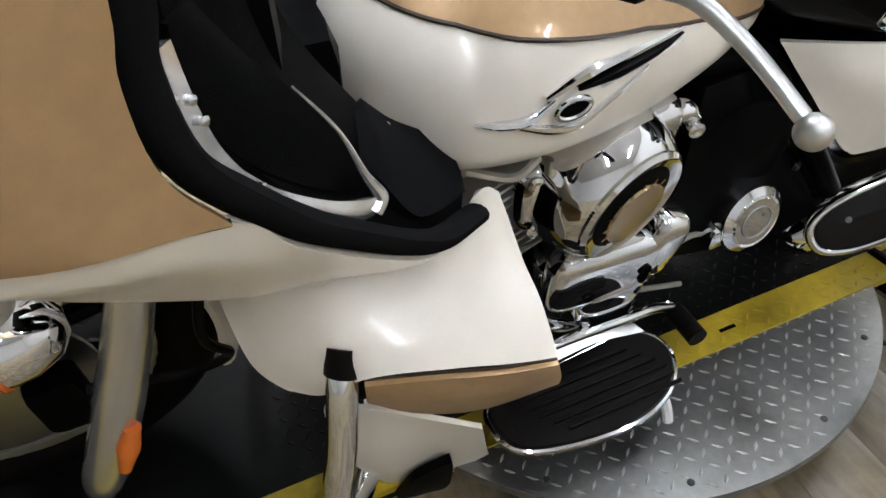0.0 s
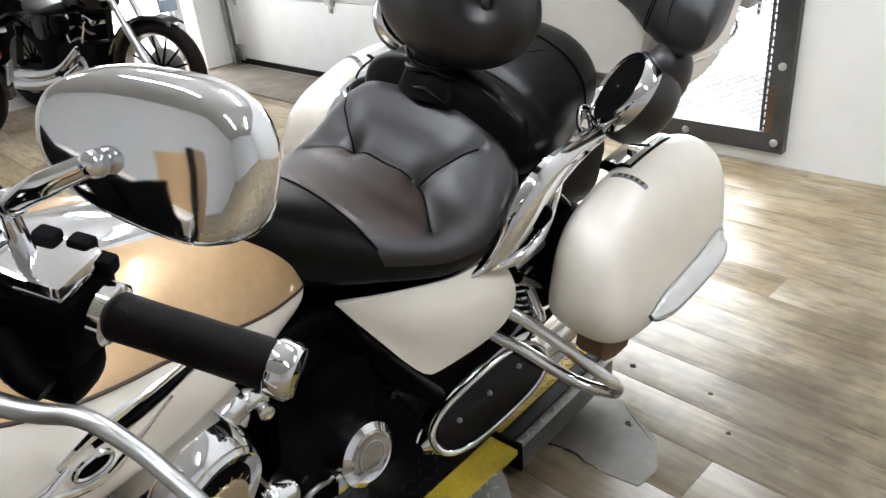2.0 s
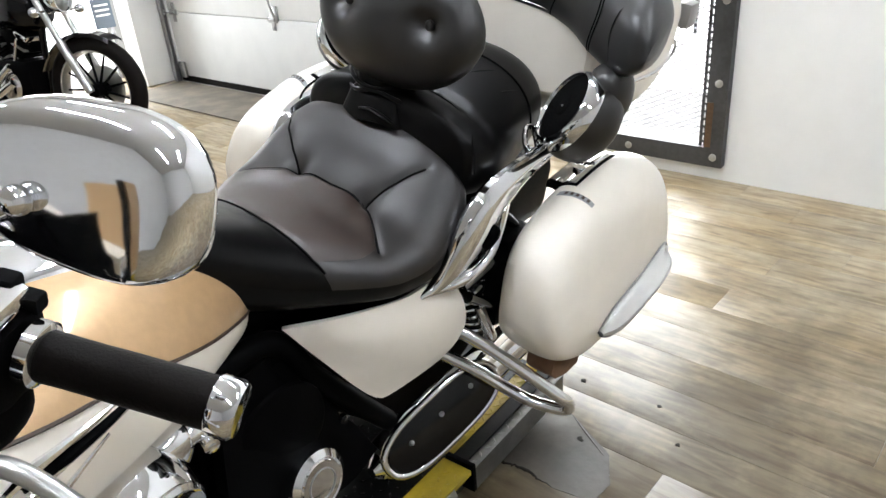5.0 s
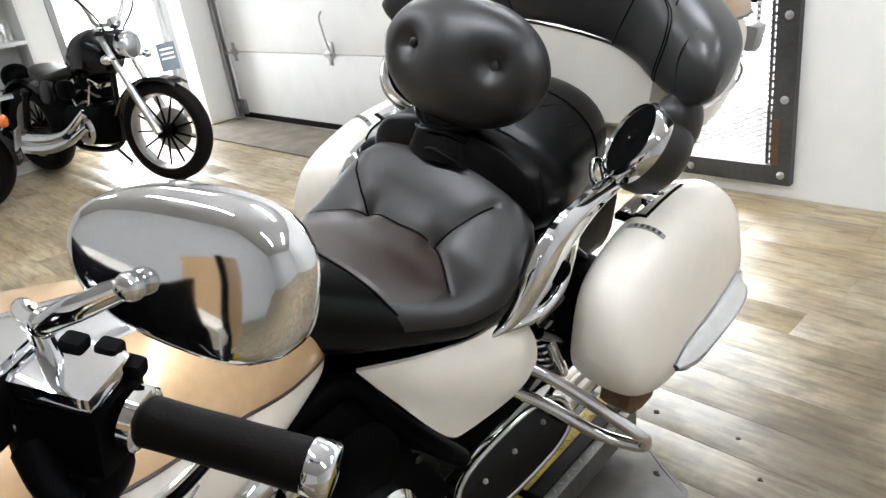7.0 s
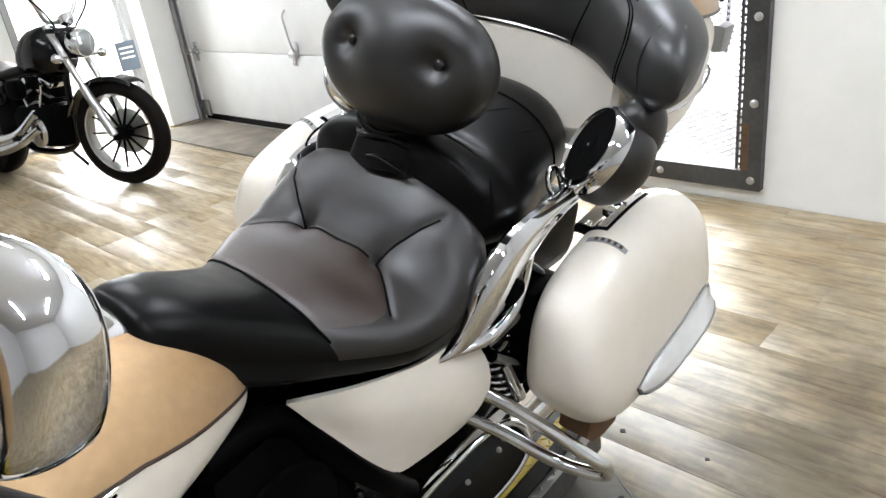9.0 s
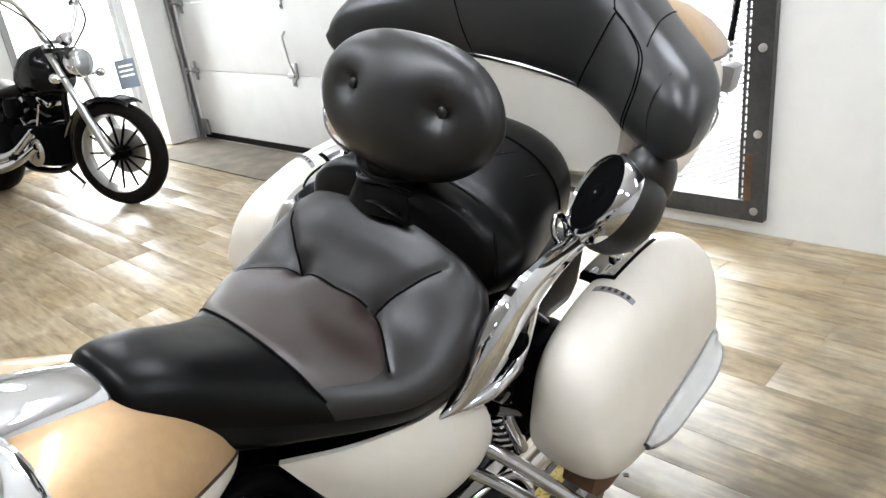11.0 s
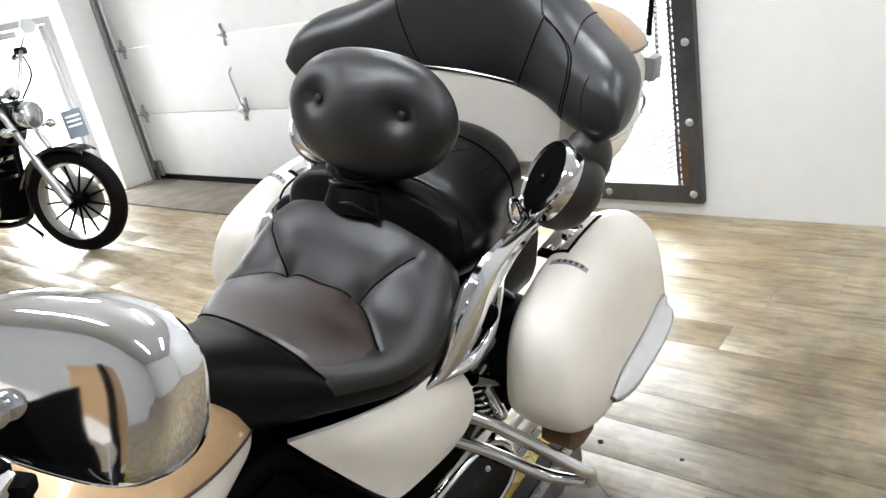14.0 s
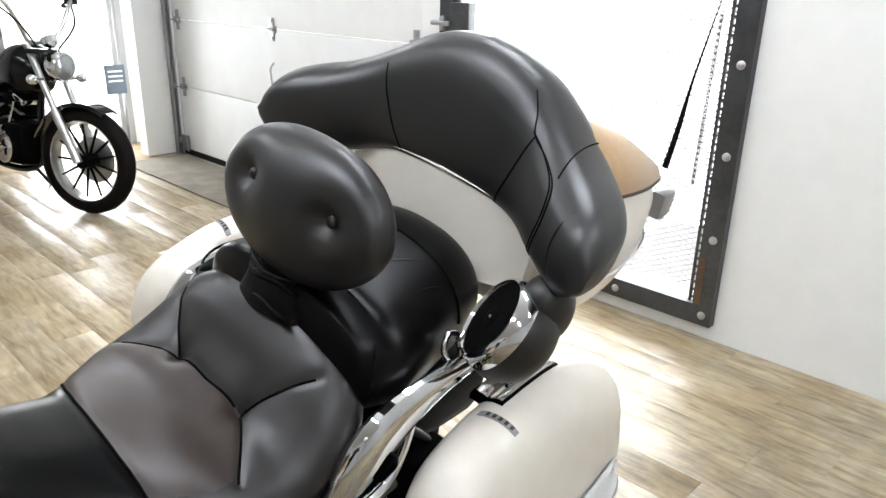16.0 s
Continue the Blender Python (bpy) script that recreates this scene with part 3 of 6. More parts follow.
TB_SEAMS = ([(0.177, 1.105), (0.152, 1.03), (0.126, 0.962)],
            [(0.136, 1.166), (0.158, 1.138), (0.177, 1.105), (0.215, 1.086), (0.255, 1.058), (0.264, 1.02), (0.256, 0.97), (0.246, 0.930)],
            [(0.170, 1.110), (0.209, 1.088), (0.248, 1.058), (0.257, 1.02), (0.249, 0.97), (0.239, 0.930)])
for sgn in (1, -1):
    for line in (TB_SEAMS if sgn < 0 else ([(0.173, 1.118), (0.140, 1.04), (0.100, 0.968)],)):
        pts = []
        for y, z in [tuple(q) for q in lerp_rows(line, 6)]:
            pts.append((tb_front(y, z) - 0.0003, sgn * y, z))
        part("seam", tube(pts, 0.0014, 6, 1), THREAD, tback)
    if sgn > 0:
        continue
    over = []
    for u in np.linspace(0, 1, 14):
        y = 0.256 - 0.02 * u
        ring = tb_ring([float(np.interp(y, [q[0] for q in tb_half], [q[i] for q in tb_half])) for i in range(5)], 200)
        over.append((*ring[int(round((0.40 - 0.30 * u) * 200))][:1], sgn * y, ring[int(round((0.40 - 0.30 * u) * 200))][2] + 0.0004))
    part("seam", tube(over, 0.0014, 6, 1), THREAD, tback)
    # the puckered crease that ends the wing
    part("crease", tube([(tb_front(y, z) - 0.0006, sgn * y, z) for y, z in ((0.318, 1.052), (0.306, 1.02), (0.302, 0.985), (0.312, 0.945))], [0.001, 0.0022, 0.0022, 0.001], 6, 5), LEATHER, tback)

# speaker pods
for sgn in (-1, 1):
    fl = mirror_y if sgn > 0 else (lambda q: q)
    o, ax = Vector((1.425, -0.263, 0.848)), Vector((-0.57, 0.645, 0.507)).normalized()
    pod = part("speaker_pod", fl(join(lathe([(0.070, -0.012), (0.083, -0.022), (0.086, -0.040), (0.082, -0.062), (0.070, -0.082), (0.048, -0.097), (0.02, -0.104)], o, ax, 40),
               sup((1.480, -0.318, 0.878), (0.050, 0.042, 0.060), 0.9, 0.9, 28, 18, Matrix.Rotation(radians(-10), 4, "Z")))), LEATHER, bike, "black leather speaker pod")
    ring_g = lathe([(0.076, -0.046), (0.082, -0.036), (0.083, -0.016), (0.080, -0.004), (0.074, 0.006), (0.0695, 0.008), (0.067, 0.005), (0.066, -0.006)], o, ax, 56)
    cloth_g = lathe([(0.0665, -0.012), (0.0665, 0.002), (0.055, 0.003), (0.03, 0.004), (0.001, 0.0045)], o, ax, 40)
    part("chrome_ring", fl(ring_g), CHROME, pod, "chrome speaker ring")
    part("grille", fl(cloth_g), CLOTH, pod, "black cloth speaker grille")
    part("dust_cap", fl(lathe([(0.021, 0.003), (0.019, 0.0052), (0.012, 0.0062), (0.001, 0.0066)], o, ax, 24)), CLOTH, pod)
    part("badge", fl(lathe([(0.003, 0.004), (0.002, 0.008), (0.001, 0.0085)], o, ax, 12)), GREYTRIM, pod)
    low = (ax.cross(Vector((0, 0, 1)))).normalized().cross(ax)
    low = low if low.z < 0 else -low
    part("screw", fl(lathe([(0.0045, 0.0), (0.0045, 0.003), (0.001, 0.0035)], o + low * 0.080 - ax * 0.002, ax, 10)), CHROME, pod)
    part("hinge_arm", fl(tube([(1.395, -0.235, 0.735), (1.372, -0.222, 0.775), (1.385, -0.212, 0.800), (1.408, -0.215, 0.792), (1.412, -0.228, 0.755)], 0.0055, 10, 5, True)), CHROME, pod, "bent chrome hinge arm")

# trunk: x, half-width, top, bottom
TRUNK = [(1.575, 0.20, 0.985, 0.78), (1.585, 0.265, 1.0, 0.76), (1.62, 0.296, 1.02, 0.75), (1.70, 0.302, 1.02, 0.745), (1.80, 0.295, 1.008, 0.755), (1.90, 0.275, 0.995, 0.78), (1.96, 0.25, 0.985, 0.80), (2.01, 0.20, 0.975, 0.83), (2.03, 0.13, 0.96, 0.86)]
trunk = part("trunk", loft([se_ring(r[0], 0, r[2] + 0.012, r[3], r[1], 4.2, 56) for r in lerp_rows(TRUNK, 6)]), CREAM, bike, "cream painted luggage trunk")
LID = [(1.60, 0.25, 1.135), (1.62, 0.288, 1.14), (1.70, 0.30, 1.135), (1.80, 0.292, 1.11), (1.90, 0.27, 1.065), (1.96, 0.246, 1.035), (2.01, 0.195, 1.0), (2.025, 0.13, 0.985)]


def lid_ring(r, drop):
    x, w, zt = r
    base = float(np.interp(x, [q[0] for q in TRUNK], [q[2] for q in TRUNK])) - 0.004
    ring = [(x, w * math.sin(u * math.pi / 2), base + (zt - base) * (1 - abs(math.sin(u * math.pi / 2)) ** 2.6) ** (1 / 2.2) + 0.006) for u in np.linspace(-1, 1, 41)]
    return ring + [(x, w * u, base - drop) for u in np.linspace(0.98, -0.98, 9)]


part("lid", loft([lid_ring(r, 0.0) for r in lerp_rows(LID, 6)]), TAN, trunk, "tan painted trunk lid")
for sgn in (-1, 1):
    part("pinstripe", tube([(r[0], sgn * (r[1] + 0.0015), float(np.interp(r[0], [q[0] for q in TRUNK], [q[2] for q in TRUNK])) + 0.002) for r in LID[1:]], 0.003, 6, 4), PIN, trunk)
    part("latch", box((1.985, sgn * 0.262, 0.925), (0.06, 0.035, 0.06), 0.012), GREYTRIM, trunk, "grey plastic latch")
    part("seal", tube([(1.62, sgn * 0.303, 0.86), (1.75, sgn * 0.307, 0.86), (1.9, sgn * 0.282, 0.87), (1.99, sgn * 0.22, 0.88)], 0.004, 6, 5), CHROME, trunk, "thin chrome trim line")
    part("screw", lathe([(0.008, -0.004), (0.008, 0.004), (0.001, 0.006)], (1.572, sgn * 0.13, 0.83), (-1, 0, 0), 12), SATIN, trunk)
part("front_panel", loft([se_ring(x, 0, zt, zb, w, 3.2, 56) for x, zt, zb, w in ((1.565, 0.985, 0.79, 0.235), (1.558, 0.975, 0.80, 0.225), (1.60, 0.99, 0.78, 0.26))]), CREAM, trunk, "cream panel below the backrest")
part("antenna", tube([(1.985, -0.245, 1.0), (2.05, -0.22, 1.075), (2.12, -0.19, 1.16), (2.26, -0.14, 1.34)], [0.007, 0.006, 0.003, 0.0015], 8, 6), SATIN, trunk, "black whip antenna")

# saddlebags: x, top, bottom, how far the section draws in
BAG = [(1.236, 0.548, 0.482, 0.072), (1.243, 0.578, 0.452, 0.048), (1.262, 0.612, 0.414, 0.022), (1.30, 0.646, 0.380, 0.007), (1.36, 0.676, 0.348, 0.001), (1.42, 0.696, 0.332, 0.0), (1.52, 0.709, 0.322, 0.0), (1.60, 0.708, 0.310, 0.0),
       (1.68, 0.690, 0.314, 0.004), (1.75, 0.656, 0.334, 0.012), (1.80, 0.612, 0.366, 0.028), (1.825, 0.572, 0.40, 0.050), (1.835, 0.535, 0.44, 0.076)]
BAG_D = lerp_rows(BAG, 6)
BAG_SECTION = cr([(-0.264, 0.78, 0), (-0.280, 0.95, 0), (-0.325, 1.0, 0), (-0.372, 0.95, 0), (-0.404, 0.82, 0), (-0.426, 0.64, 0), (-0.444, 0.45, 0), (-0.452, 0.29, 0), (-0.443, 0.13, 0), (-0.410, 0.03, 0), (-0.350, 0.0, 0), (-0.298, 0.035, 0), (-0.272, 0.15, 0), (-0.264, 0.45, 0)], 5, True)


def bag_ring(x):
    zt, zb, inset = [float(np.interp(x, [q[0] for q in BAG_D], [q[i] for q in BAG_D])) for i in (1, 2, 3)]
    k = 1 - inset / 0.095
    return [(x, -0.355 + (p.x + 0.355) * k, zb + (zt - zb) * p.y) for p in BAG_SECTION]


def bag_top(x, y):
    """Height of the left saddlebag's upper face."""
    up = sorted((p[1], p[2]) for p in bag_ring(x)[2:22])
    return float(np.interp(y, [p[0] for p in up], [p[1] for p in up]))


def bag_side(x, z):
    """The left saddlebag's outer face at height z."""
    out = sorted((p[2], p[1]) for p in bag_ring(x)[20:45])
    return float(np.interp(z, [p[0] for p in out], [p[1] for p in out]))


def on_bag(x0, x1, y0, y1, rise, slant=0.0, y_ref=None):
    """A thin plate that follows the bag's upper face."""
    ref = y0 if y_ref is None else y_ref
    rings = []
    for x in np.linspace(x0, x1, 12):
        ys = np.linspace(y0, y1, 9)
        ring = [(x + slant * (y - ref), y, bag_top(x + slant * (y - ref), min(y, -0.284)) + rise - (0.0015 if k in (0, 8) else 0)) for k, y in enumerate(ys)]
        rings.append(ring + [(p[0], p[1], p[2] - rise - 0.012) for p in reversed(ring)])
    return loft(rings)


for sgn in (-1, 1):
    fl = mirror_y if sgn > 0 else (lambda q: q)
    if sgn > 0:
        def fl(q):
            return [(p[0] - 0.03, p[1] + 0.07, p[2] + 0.02) for p in mirror_y(q)[0]], mirror_y(q)[1]
    bag = part("saddlebag", fl(loft([bag_ring(r[0]) for r in BAG_D])), CREAM, bike, "cream painted hard saddlebag")
    refl = []
    for u in np.linspace(0, 1, 20):
        x0 = 1.388 + 0.372 * u
        zc = 0.432 + 0.032 * u
        k = max(0.12, 1 - abs(2 * u - 1) ** 7)
        out = max(0.25, 1 - abs(2 * u - 0.95) ** 5)
        ya, yb = bag_side(x0, zc + 0.026 * k), bag_side(x0, zc - 0.026 * k)
        refl.append([(x0, ya + 0.004, zc + 0.030 * k), (x0, ya - 0.016 * out, zc + 0.024 * k), (x0, ya - 0.026 * out, zc + 0.010 * k), (x0, yb - 0.034 * out, zc + 0.002 * k), (x0, yb - 0.032 * out, zc - 0.018 * k), (x0, yb - 0.018 * out, zc - 0.030 * k), (x0, yb + 0.02, zc - 0.030 * k), (x0, ya + 0.03, zc + 0.020 * k)])
    lens = part("reflector", fl(loft(refl)), LENS, bag, "long silver side reflector")
    part("reflector_trim", fl(tube([(q[0][0], q[0][1] - 0.006, q[0][2] + 0.002) for q in refl], 0.0024, 6, 2)), GREYTRIM, lens)
    part("reflector_groove", fl(tube([(q[3][0], q[3][1] - 0.001, q[3][2]) for q in refl[2:-2]], 0.0018, 6, 2)), GREYTRIM, lens)
    part("reflector_edge", fl(tube([(q[5][0], q[5][1] - 0.002, q[5][2]) for q in refl], 0.0026, 6, 2)), RAWSTEEL, lens)
    part("reflector_end", fl(tube([(refl[0][k][0] - 0.001, refl[0][k][1] - 0.001, refl[0][k][2]) for k in (0, 1, 3, 5)], 0.0034, 6, 3)), RAWSTEEL, lens)
    lat = part("bag_latch", fl(on_bag(1.440, 1.600, -0.256, -0.312, 0.006)), CHROME, bag, "chrome lid latch plate")
    part("keyhole", fl(lathe([(0.013, -0.004), (0.013, 0.005), (0.009, 0.006), (0.001, 0.003)], (1.495, -0.288, bag_top(1.495, -0.292) + 0.006), (0, 0.1, 1), 20)), CHROME, lat)
    part("latch_step", fl(on_bag(1.525, 1.592, -0.262, -0.306, 0.011)), CHROME, lat)
    part("latch_gasket", fl(on_bag(1.434, 1.606, -0.252, -0.317, 0.002)), SATIN, lat, "black rubber gasket")
    part("lid_line", fl(tube([bag_ring(x)[6] for x in np.linspace(1.60, 1.79, 9)], 0.0014, 6, 2)), GREYTRIM, bag)
    bdg = part("badge", fl(on_bag(1.396, 1.407, -0.296, -0.366, 0.0022, -0.22)), GREYTRIM, bag, "small dark badge strip")
    for k in range(5):
        yk = -0.308 - 0.011 * k
        part("letter_bar", fl(on_bag(1.398, 1.405, yk, yk - 0.006, 0.0034, -0.22, -0.296)), PIN, bdg)
    # brown painted tail of the bag's inner foot, and its bracket
    part("bag_foot", fl(loft([[(x, y + dy, z + dz) for dy, dz in ((-0.03, -0.02), (0.03, -0.025), (0.032, 0.03), (-0.03, 0.05))] for x, y, z in ((1.300, -0.380, 0.372), (1.315, -0.385, 0.352), (1.36, -0.388, 0.338), (1.41, -0.388, 0.336))])), RUST, bag, "brown lower edge")
    part("mount_bracket", fl(box((1.34, -0.245, 0.50), (0.10, 0.05, 0.22), 0.02)), SATIN, bag)

# grab rails beside the seats
for sgn in (-1, 1):
    fl = mirror_y if sgn > 0 else (lambda q: q)
    rail = part("grab_rail", fl(loft([[Vector((x, y + math.cos(a) * (0.008 + 0.30 * h), z + math.sin(a) * h)) for a in np.linspace(0, 2 * math.pi, 14, endpoint=False)] for x, y, z, h in
                [tuple(r) for r in lerp_rows([(1.085, -0.212, 0.562, 0.004), (1.115, -0.226, 0.576, 0.014), (1.15, -0.238, 0.628, 0.046), (1.19, -0.242, 0.668, 0.064), (1.23, -0.242, 0.696, 0.058), (1.28, -0.242, 0.720, 0.044), (1.35, -0.242, 0.740, 0.030), (1.43, -0.242, 0.751, 0.022), (1.50, -0.245, 0.757, 0.016)], 5)]])), CHROME, bike, "sculpted chrome grab rail")
    part("rail_slot", fl(tube([(1.205, -0.266, 0.640), (1.228, -0.266, 0.672), (1.236, -0.266, 0.650)], 0.009, 8, 4, True, 0.6)), SATIN, rail)
    part("rail_foot", fl(tube([(1.105, -0.225, 0.566), (1.17, -0.252, 0.580), (1.235, -0.254, 0.596), (1.272, -0.250, 0.640), (1.288, -0.246, 0.705)], [0.006, 0.013, 0.013, 0.011, 0.010], 12, 6)), CHROME, rail, "chrome rail foot")
    part("rail_stay", fl(tube([(1.30, -0.225, 0.66), (1.36, -0.24, 0.60), (1.38, -0.24, 0.52)], 0.011, 10, 4)), BLACK, rail)
    part("rail_tube", fl(tube([(1.25, -0.222, 0.66), (1.36, -0.232, 0.735), (1.47, -0.24, 0.77), (1.55, -0.235, 0.80)], 0.012, 12, 5)), CHROME, rail, "chrome rail tube")

# side covers
for sgn in (-1, 1):
    fl = mirror_y if sgn > 0 else (lambda q: q)
    g = blend_curves([[(0.872, -0.095, 0.556), (0.95, -0.160, 0.572), (1.05, -0.195, 0.568), (1.12, -0.205, 0.572), (1.175, -0.21, 0.555)],
                      [(0.895, -0.125, 0.520), (0.96, -0.185, 0.520), (1.06, -0.225, 0.515), (1.14, -0.238, 0.510), (1.195, -0.232, 0.50)],
                      [(0.935, -0.170, 0.455), (1.0, -0.208, 0.45), (1.08, -0.238, 0.45), (1.15, -0.248, 0.445), (1.195, -0.24, 0.45)],
                      [(0.985, -0.203, 0.385), (1.01, -0.210, 0.380), (1.07, -0.228, 0.398), (1.13, -0.24, 0.415), (1.17, -0.236, 0.425)]], 24, 28)
    cover = part("side_cover", fl(sheet(g, 0.012, True)), CREAM, bike, "cream painted side cover")
    part("cover_screw", fl(lathe([(0.008, 0), (0.008, 0.006), (0.001, 0.007)], (1.124, -0.243, 0.434), (0, -1, 0), 12)), GREYTRIM, cover)

# fuel tank: x, half-width, top, bottom
TANK = [(0.172, 0.045, 0.735, 0.645), (0.180, 0.105, 0.765, 0.620), (0.198, 0.162, 0.792, 0.600), (0.238, 0.220, 0.818, 0.585), (0.29, 0.252, 0.832, 0.578), (0.37, 0.262, 0.836, 0.572), (0.46, 0.250, 0.828, 0.566), (0.56, 0.220, 0.810, 0.560), (0.66, 0.178, 0.782, 0.556), (0.74, 0.137, 0.752, 0.554), (0.80, 0.100, 0.722, 0.556), (0.83, 0.060, 0.69, 0.57)]
TANK_D = lerp_rows(TANK, 7)
PINZ = [(0.15, 0.766), (0.178, 0.788), (0.225, 0.798), (0.29, 0.791), (0.34, 0.779), (0.40, 0.768), (0.50, 0.748), (0.60, 0.718), (0.70, 0.673), (0.80, 0.632), (0.84, 0.62)]


def tank_pt(r, a):
    """The tank's skin at angle a: 0 at the left side, 90 at the top."""
    x, w, zt, zb = r
    zm = zb + (zt - zb) * 0.42
    c, s = math.cos(a), math.sin(a)
    n = 2.25
    y = -math.copysign(abs(c) ** (2 / n), c) * w
    z = zm + math.copysign(abs(s) ** (2 / n), s) * ((zt - zm) if s > 0 else (zm - zb))
    return (x, y, z)


def tank_angle(r):
    zp = float(np.interp(r[0], [q[0] for q in PINZ], [q[1] for q in PINZ]))
    lo, hi = 0.0, math.pi / 2
    for _ in range(30):
        mid = (lo + hi) / 2
        lo, hi = (mid, hi) if tank_pt(r, mid)[2] < zp else (lo, mid)
    return lo


tank = part("fuel_tank", loft([[tank_pt(r, a) for a in np.linspace(0, 2 * math.pi, 64, endpoint=False)] for r in TANK_D]), CREAM, bike, "cream fuel tank with a tan top")
top_rows = []
for r in TANK_D:
    a0 = tank_angle(r)
    q = (r[0], r[1] + 0.0012, r[2] + 0.0015, r[3])
    top_rows.append([tank_pt(q, a) for a in np.linspace(a0, math.pi - a0, 40)])
part("top_panel", sheet(top_rows, 0.001), TAN, tank, "tan metallic top panel")
for sgn in (-1, 1):
    fl = mirror_y if sgn > 0 else (lambda q: q)
    part("pinstripe", fl(tube([tank_pt((r[0], r[1] + 0.001, r[2] + 0.001, r[3]), tank_angle(r)) for r in TANK_D[3:]], 0.0028, 6, 1)), PIN, tank)
part("console", loft([[Vector((x, w * math.cos(a), z + h * max(math.sin(a), -0.2))) for a in np.linspace(0, 2 * math.pi, 24, endpoint=False)] for x, w, z, h in
     [tuple(r) for r in lerp_rows([(0.26, 0.04, 0.822, 0.006), (0.30, 0.065, 0.828, 0.020), (0.40, 0.07, 0.828, 0.024), (0.55, 0.062, 0.806, 0.022), (0.66, 0.05, 0.778, 0.018), (0.73, 0.035, 0.755, 0.010)], 5)]]), CHROME, tank, "chrome tank console")
part("tank_seam", tube([tank_pt((r[0], r[1] + 0.001, r[2], r[3]), -1.25) for r in TANK_D[6:-6]], 0.004, 6, 1), GREYTRIM, tank)


def on_tank(x, z, out=0.002):
    r = [float(np.interp(x, [q[0] for q in TANK_D], [q[i] for q in TANK_D])) for i in range(4)]
    lo, hi = -1.5, 1.5
    for _ in range(30):
        mid = (lo + hi) / 2
        lo, hi = (mid, hi) if tank_pt(r, mid)[2] < z else (lo, mid)
    p = tank_pt(r, lo)
    return Vector((p[0], p[1] - out, p[2]))


# winged emblem on the tank's flank
for sgn in (-1, 1):
    fl = mirror_y if sgn > 0 else (lambda q: q)
    emblem = part("emblem", fl(join(
        tube([on_tank(x, z) for x, z in ((0.285, 0.715), (0.31, 0.712), (0.34, 0.712), (0.37, 0.725))], [0.002, 0.006, 0.007, 0.004], 8, 5, flat=0.8),
        tube([on_tank(x, z) for x, z in ((0.33, 0.706), (0.365, 0.694), (0.40, 0.688), (0.44, 0.700), (0.50, 0.714))], [0.003, 0.006, 0.006, 0.004, 0.002], 8, 5),
        tube([on_tank(x, z) for x, z in ((0.36, 0.728), (0.41, 0.739), (0.46, 0.738), (0.565, 0.727))], [0.003, 0.008, 0.005, 0.0015], 8, 5),
        tube([on_tank(x, z) for x, z in ((0.43, 0.722), (0.49, 0.722), (0.56, 0.716))], [0.004, 0.004, 0.0015], 8, 5))), CHROME, tank, "chrome winged tank emblem")
    part("roundel", fl(tube([on_tank(0.392 + 0.021 * math.cos(a), 0.711 + 0.010 * math.sin(a), 0.004) for a in np.linspace(0, 2 * math.pi, 16, endpoint=False)], 0.0035, 8, 2, True)), CHROME, emblem)
    part("roundel_face", fl(sheet([[on_tank(0.392 + 0.018 * u, 0.711 + 0.008 * v * math.sqrt(1 - u * u * 0.95), 0.0045) for v in np.linspace(-1, 1, 5)] for u in np.linspace(-0.98, 0.98, 9)], 0.002)), SATIN, emblem)
    part("wing_fill", fl(tube([on_tank(x, z, 0.001) for x, z in ((0.40, 0.728), (0.45, 0.727), (0.51, 0.724), (0.562, 0.722))], [0.004, 0.009, 0.007, 0.002], 8, 5, flat=0.7)), SATIN, emblem)

# ---- front fairing, leg shields, engine, controls ----
fairing = part("fairing", sheet(blend_curves([
    [(0.030, -0.420, 1.16), (0.020, -0.435, 1.10), (0.014, -0.440, 1.031), (0.006, -0.441, 0.995), (0.008, -0.440, 0.936), (0.033, -0.433, 0.882)],
    [(-0.09, -0.435, 1.16), (-0.10, -0.452, 1.10), (-0.10, -0.460, 1.03), (-0.098, -0.462, 0.99), (-0.092, -0.460, 0.95), (-0.074, -0.455, 0.918)],
    [(-0.26, -0.36, 1.14), (-0.27, -0.378, 1.08), (-0.275, -0.385, 1.03), (-0.275, -0.388, 0.99), (-0.27, -0.388, 0.96), (-0.265, -0.385, 0.935)],
    [(-0.40, -0.20, 1.10), (-0.42, -0.21, 1.06), (-0.425, -0.215, 1.02), (-0.42, -0.22, 0.98), (-0.415, -0.22, 0.95), (-0.41, -0.22, 0.93)]], 30, 24), 0.006, True), TAN, bike, "tan upper fairing shell")
part("lower_shell", sheet(blend_curves([
    [(-0.41, -0.221, 0.928), (-0.265, -0.386, 0.933), (-0.074, -0.456, 0.916), (0.033, -0.434, 0.880), (0.067, -0.421, 0.827), (0.099, -0.406, 0.784), (0.152, -0.376, 0.715), (0.201, -0.346, 0.662), (0.262, -0.306, 0.637)],
    [(-0.41, -0.21, 0.90), (-0.26, -0.385, 0.905), (-0.085, -0.448, 0.888), (0.005, -0.43, 0.845), (0.045, -0.41, 0.798), (0.08, -0.392, 0.752), (0.13, -0.365, 0.695), (0.19, -0.342, 0.652), (0.262, -0.300, 0.622)],
    [(-0.40, -0.18, 0.87), (-0.25, -0.35, 0.88), (-0.098, -0.42, 0.86), (-0.05, -0.41, 0.815), (0.017, -0.38, 0.741), (0.052, -0.365, 0.712), (0.10, -0.345, 0.678), (0.18, -0.33, 0.640), (0.258, -0.285, 0.605)]], 16, 48), 0.006), CREAM, fairing, "cream lower fairing shell")
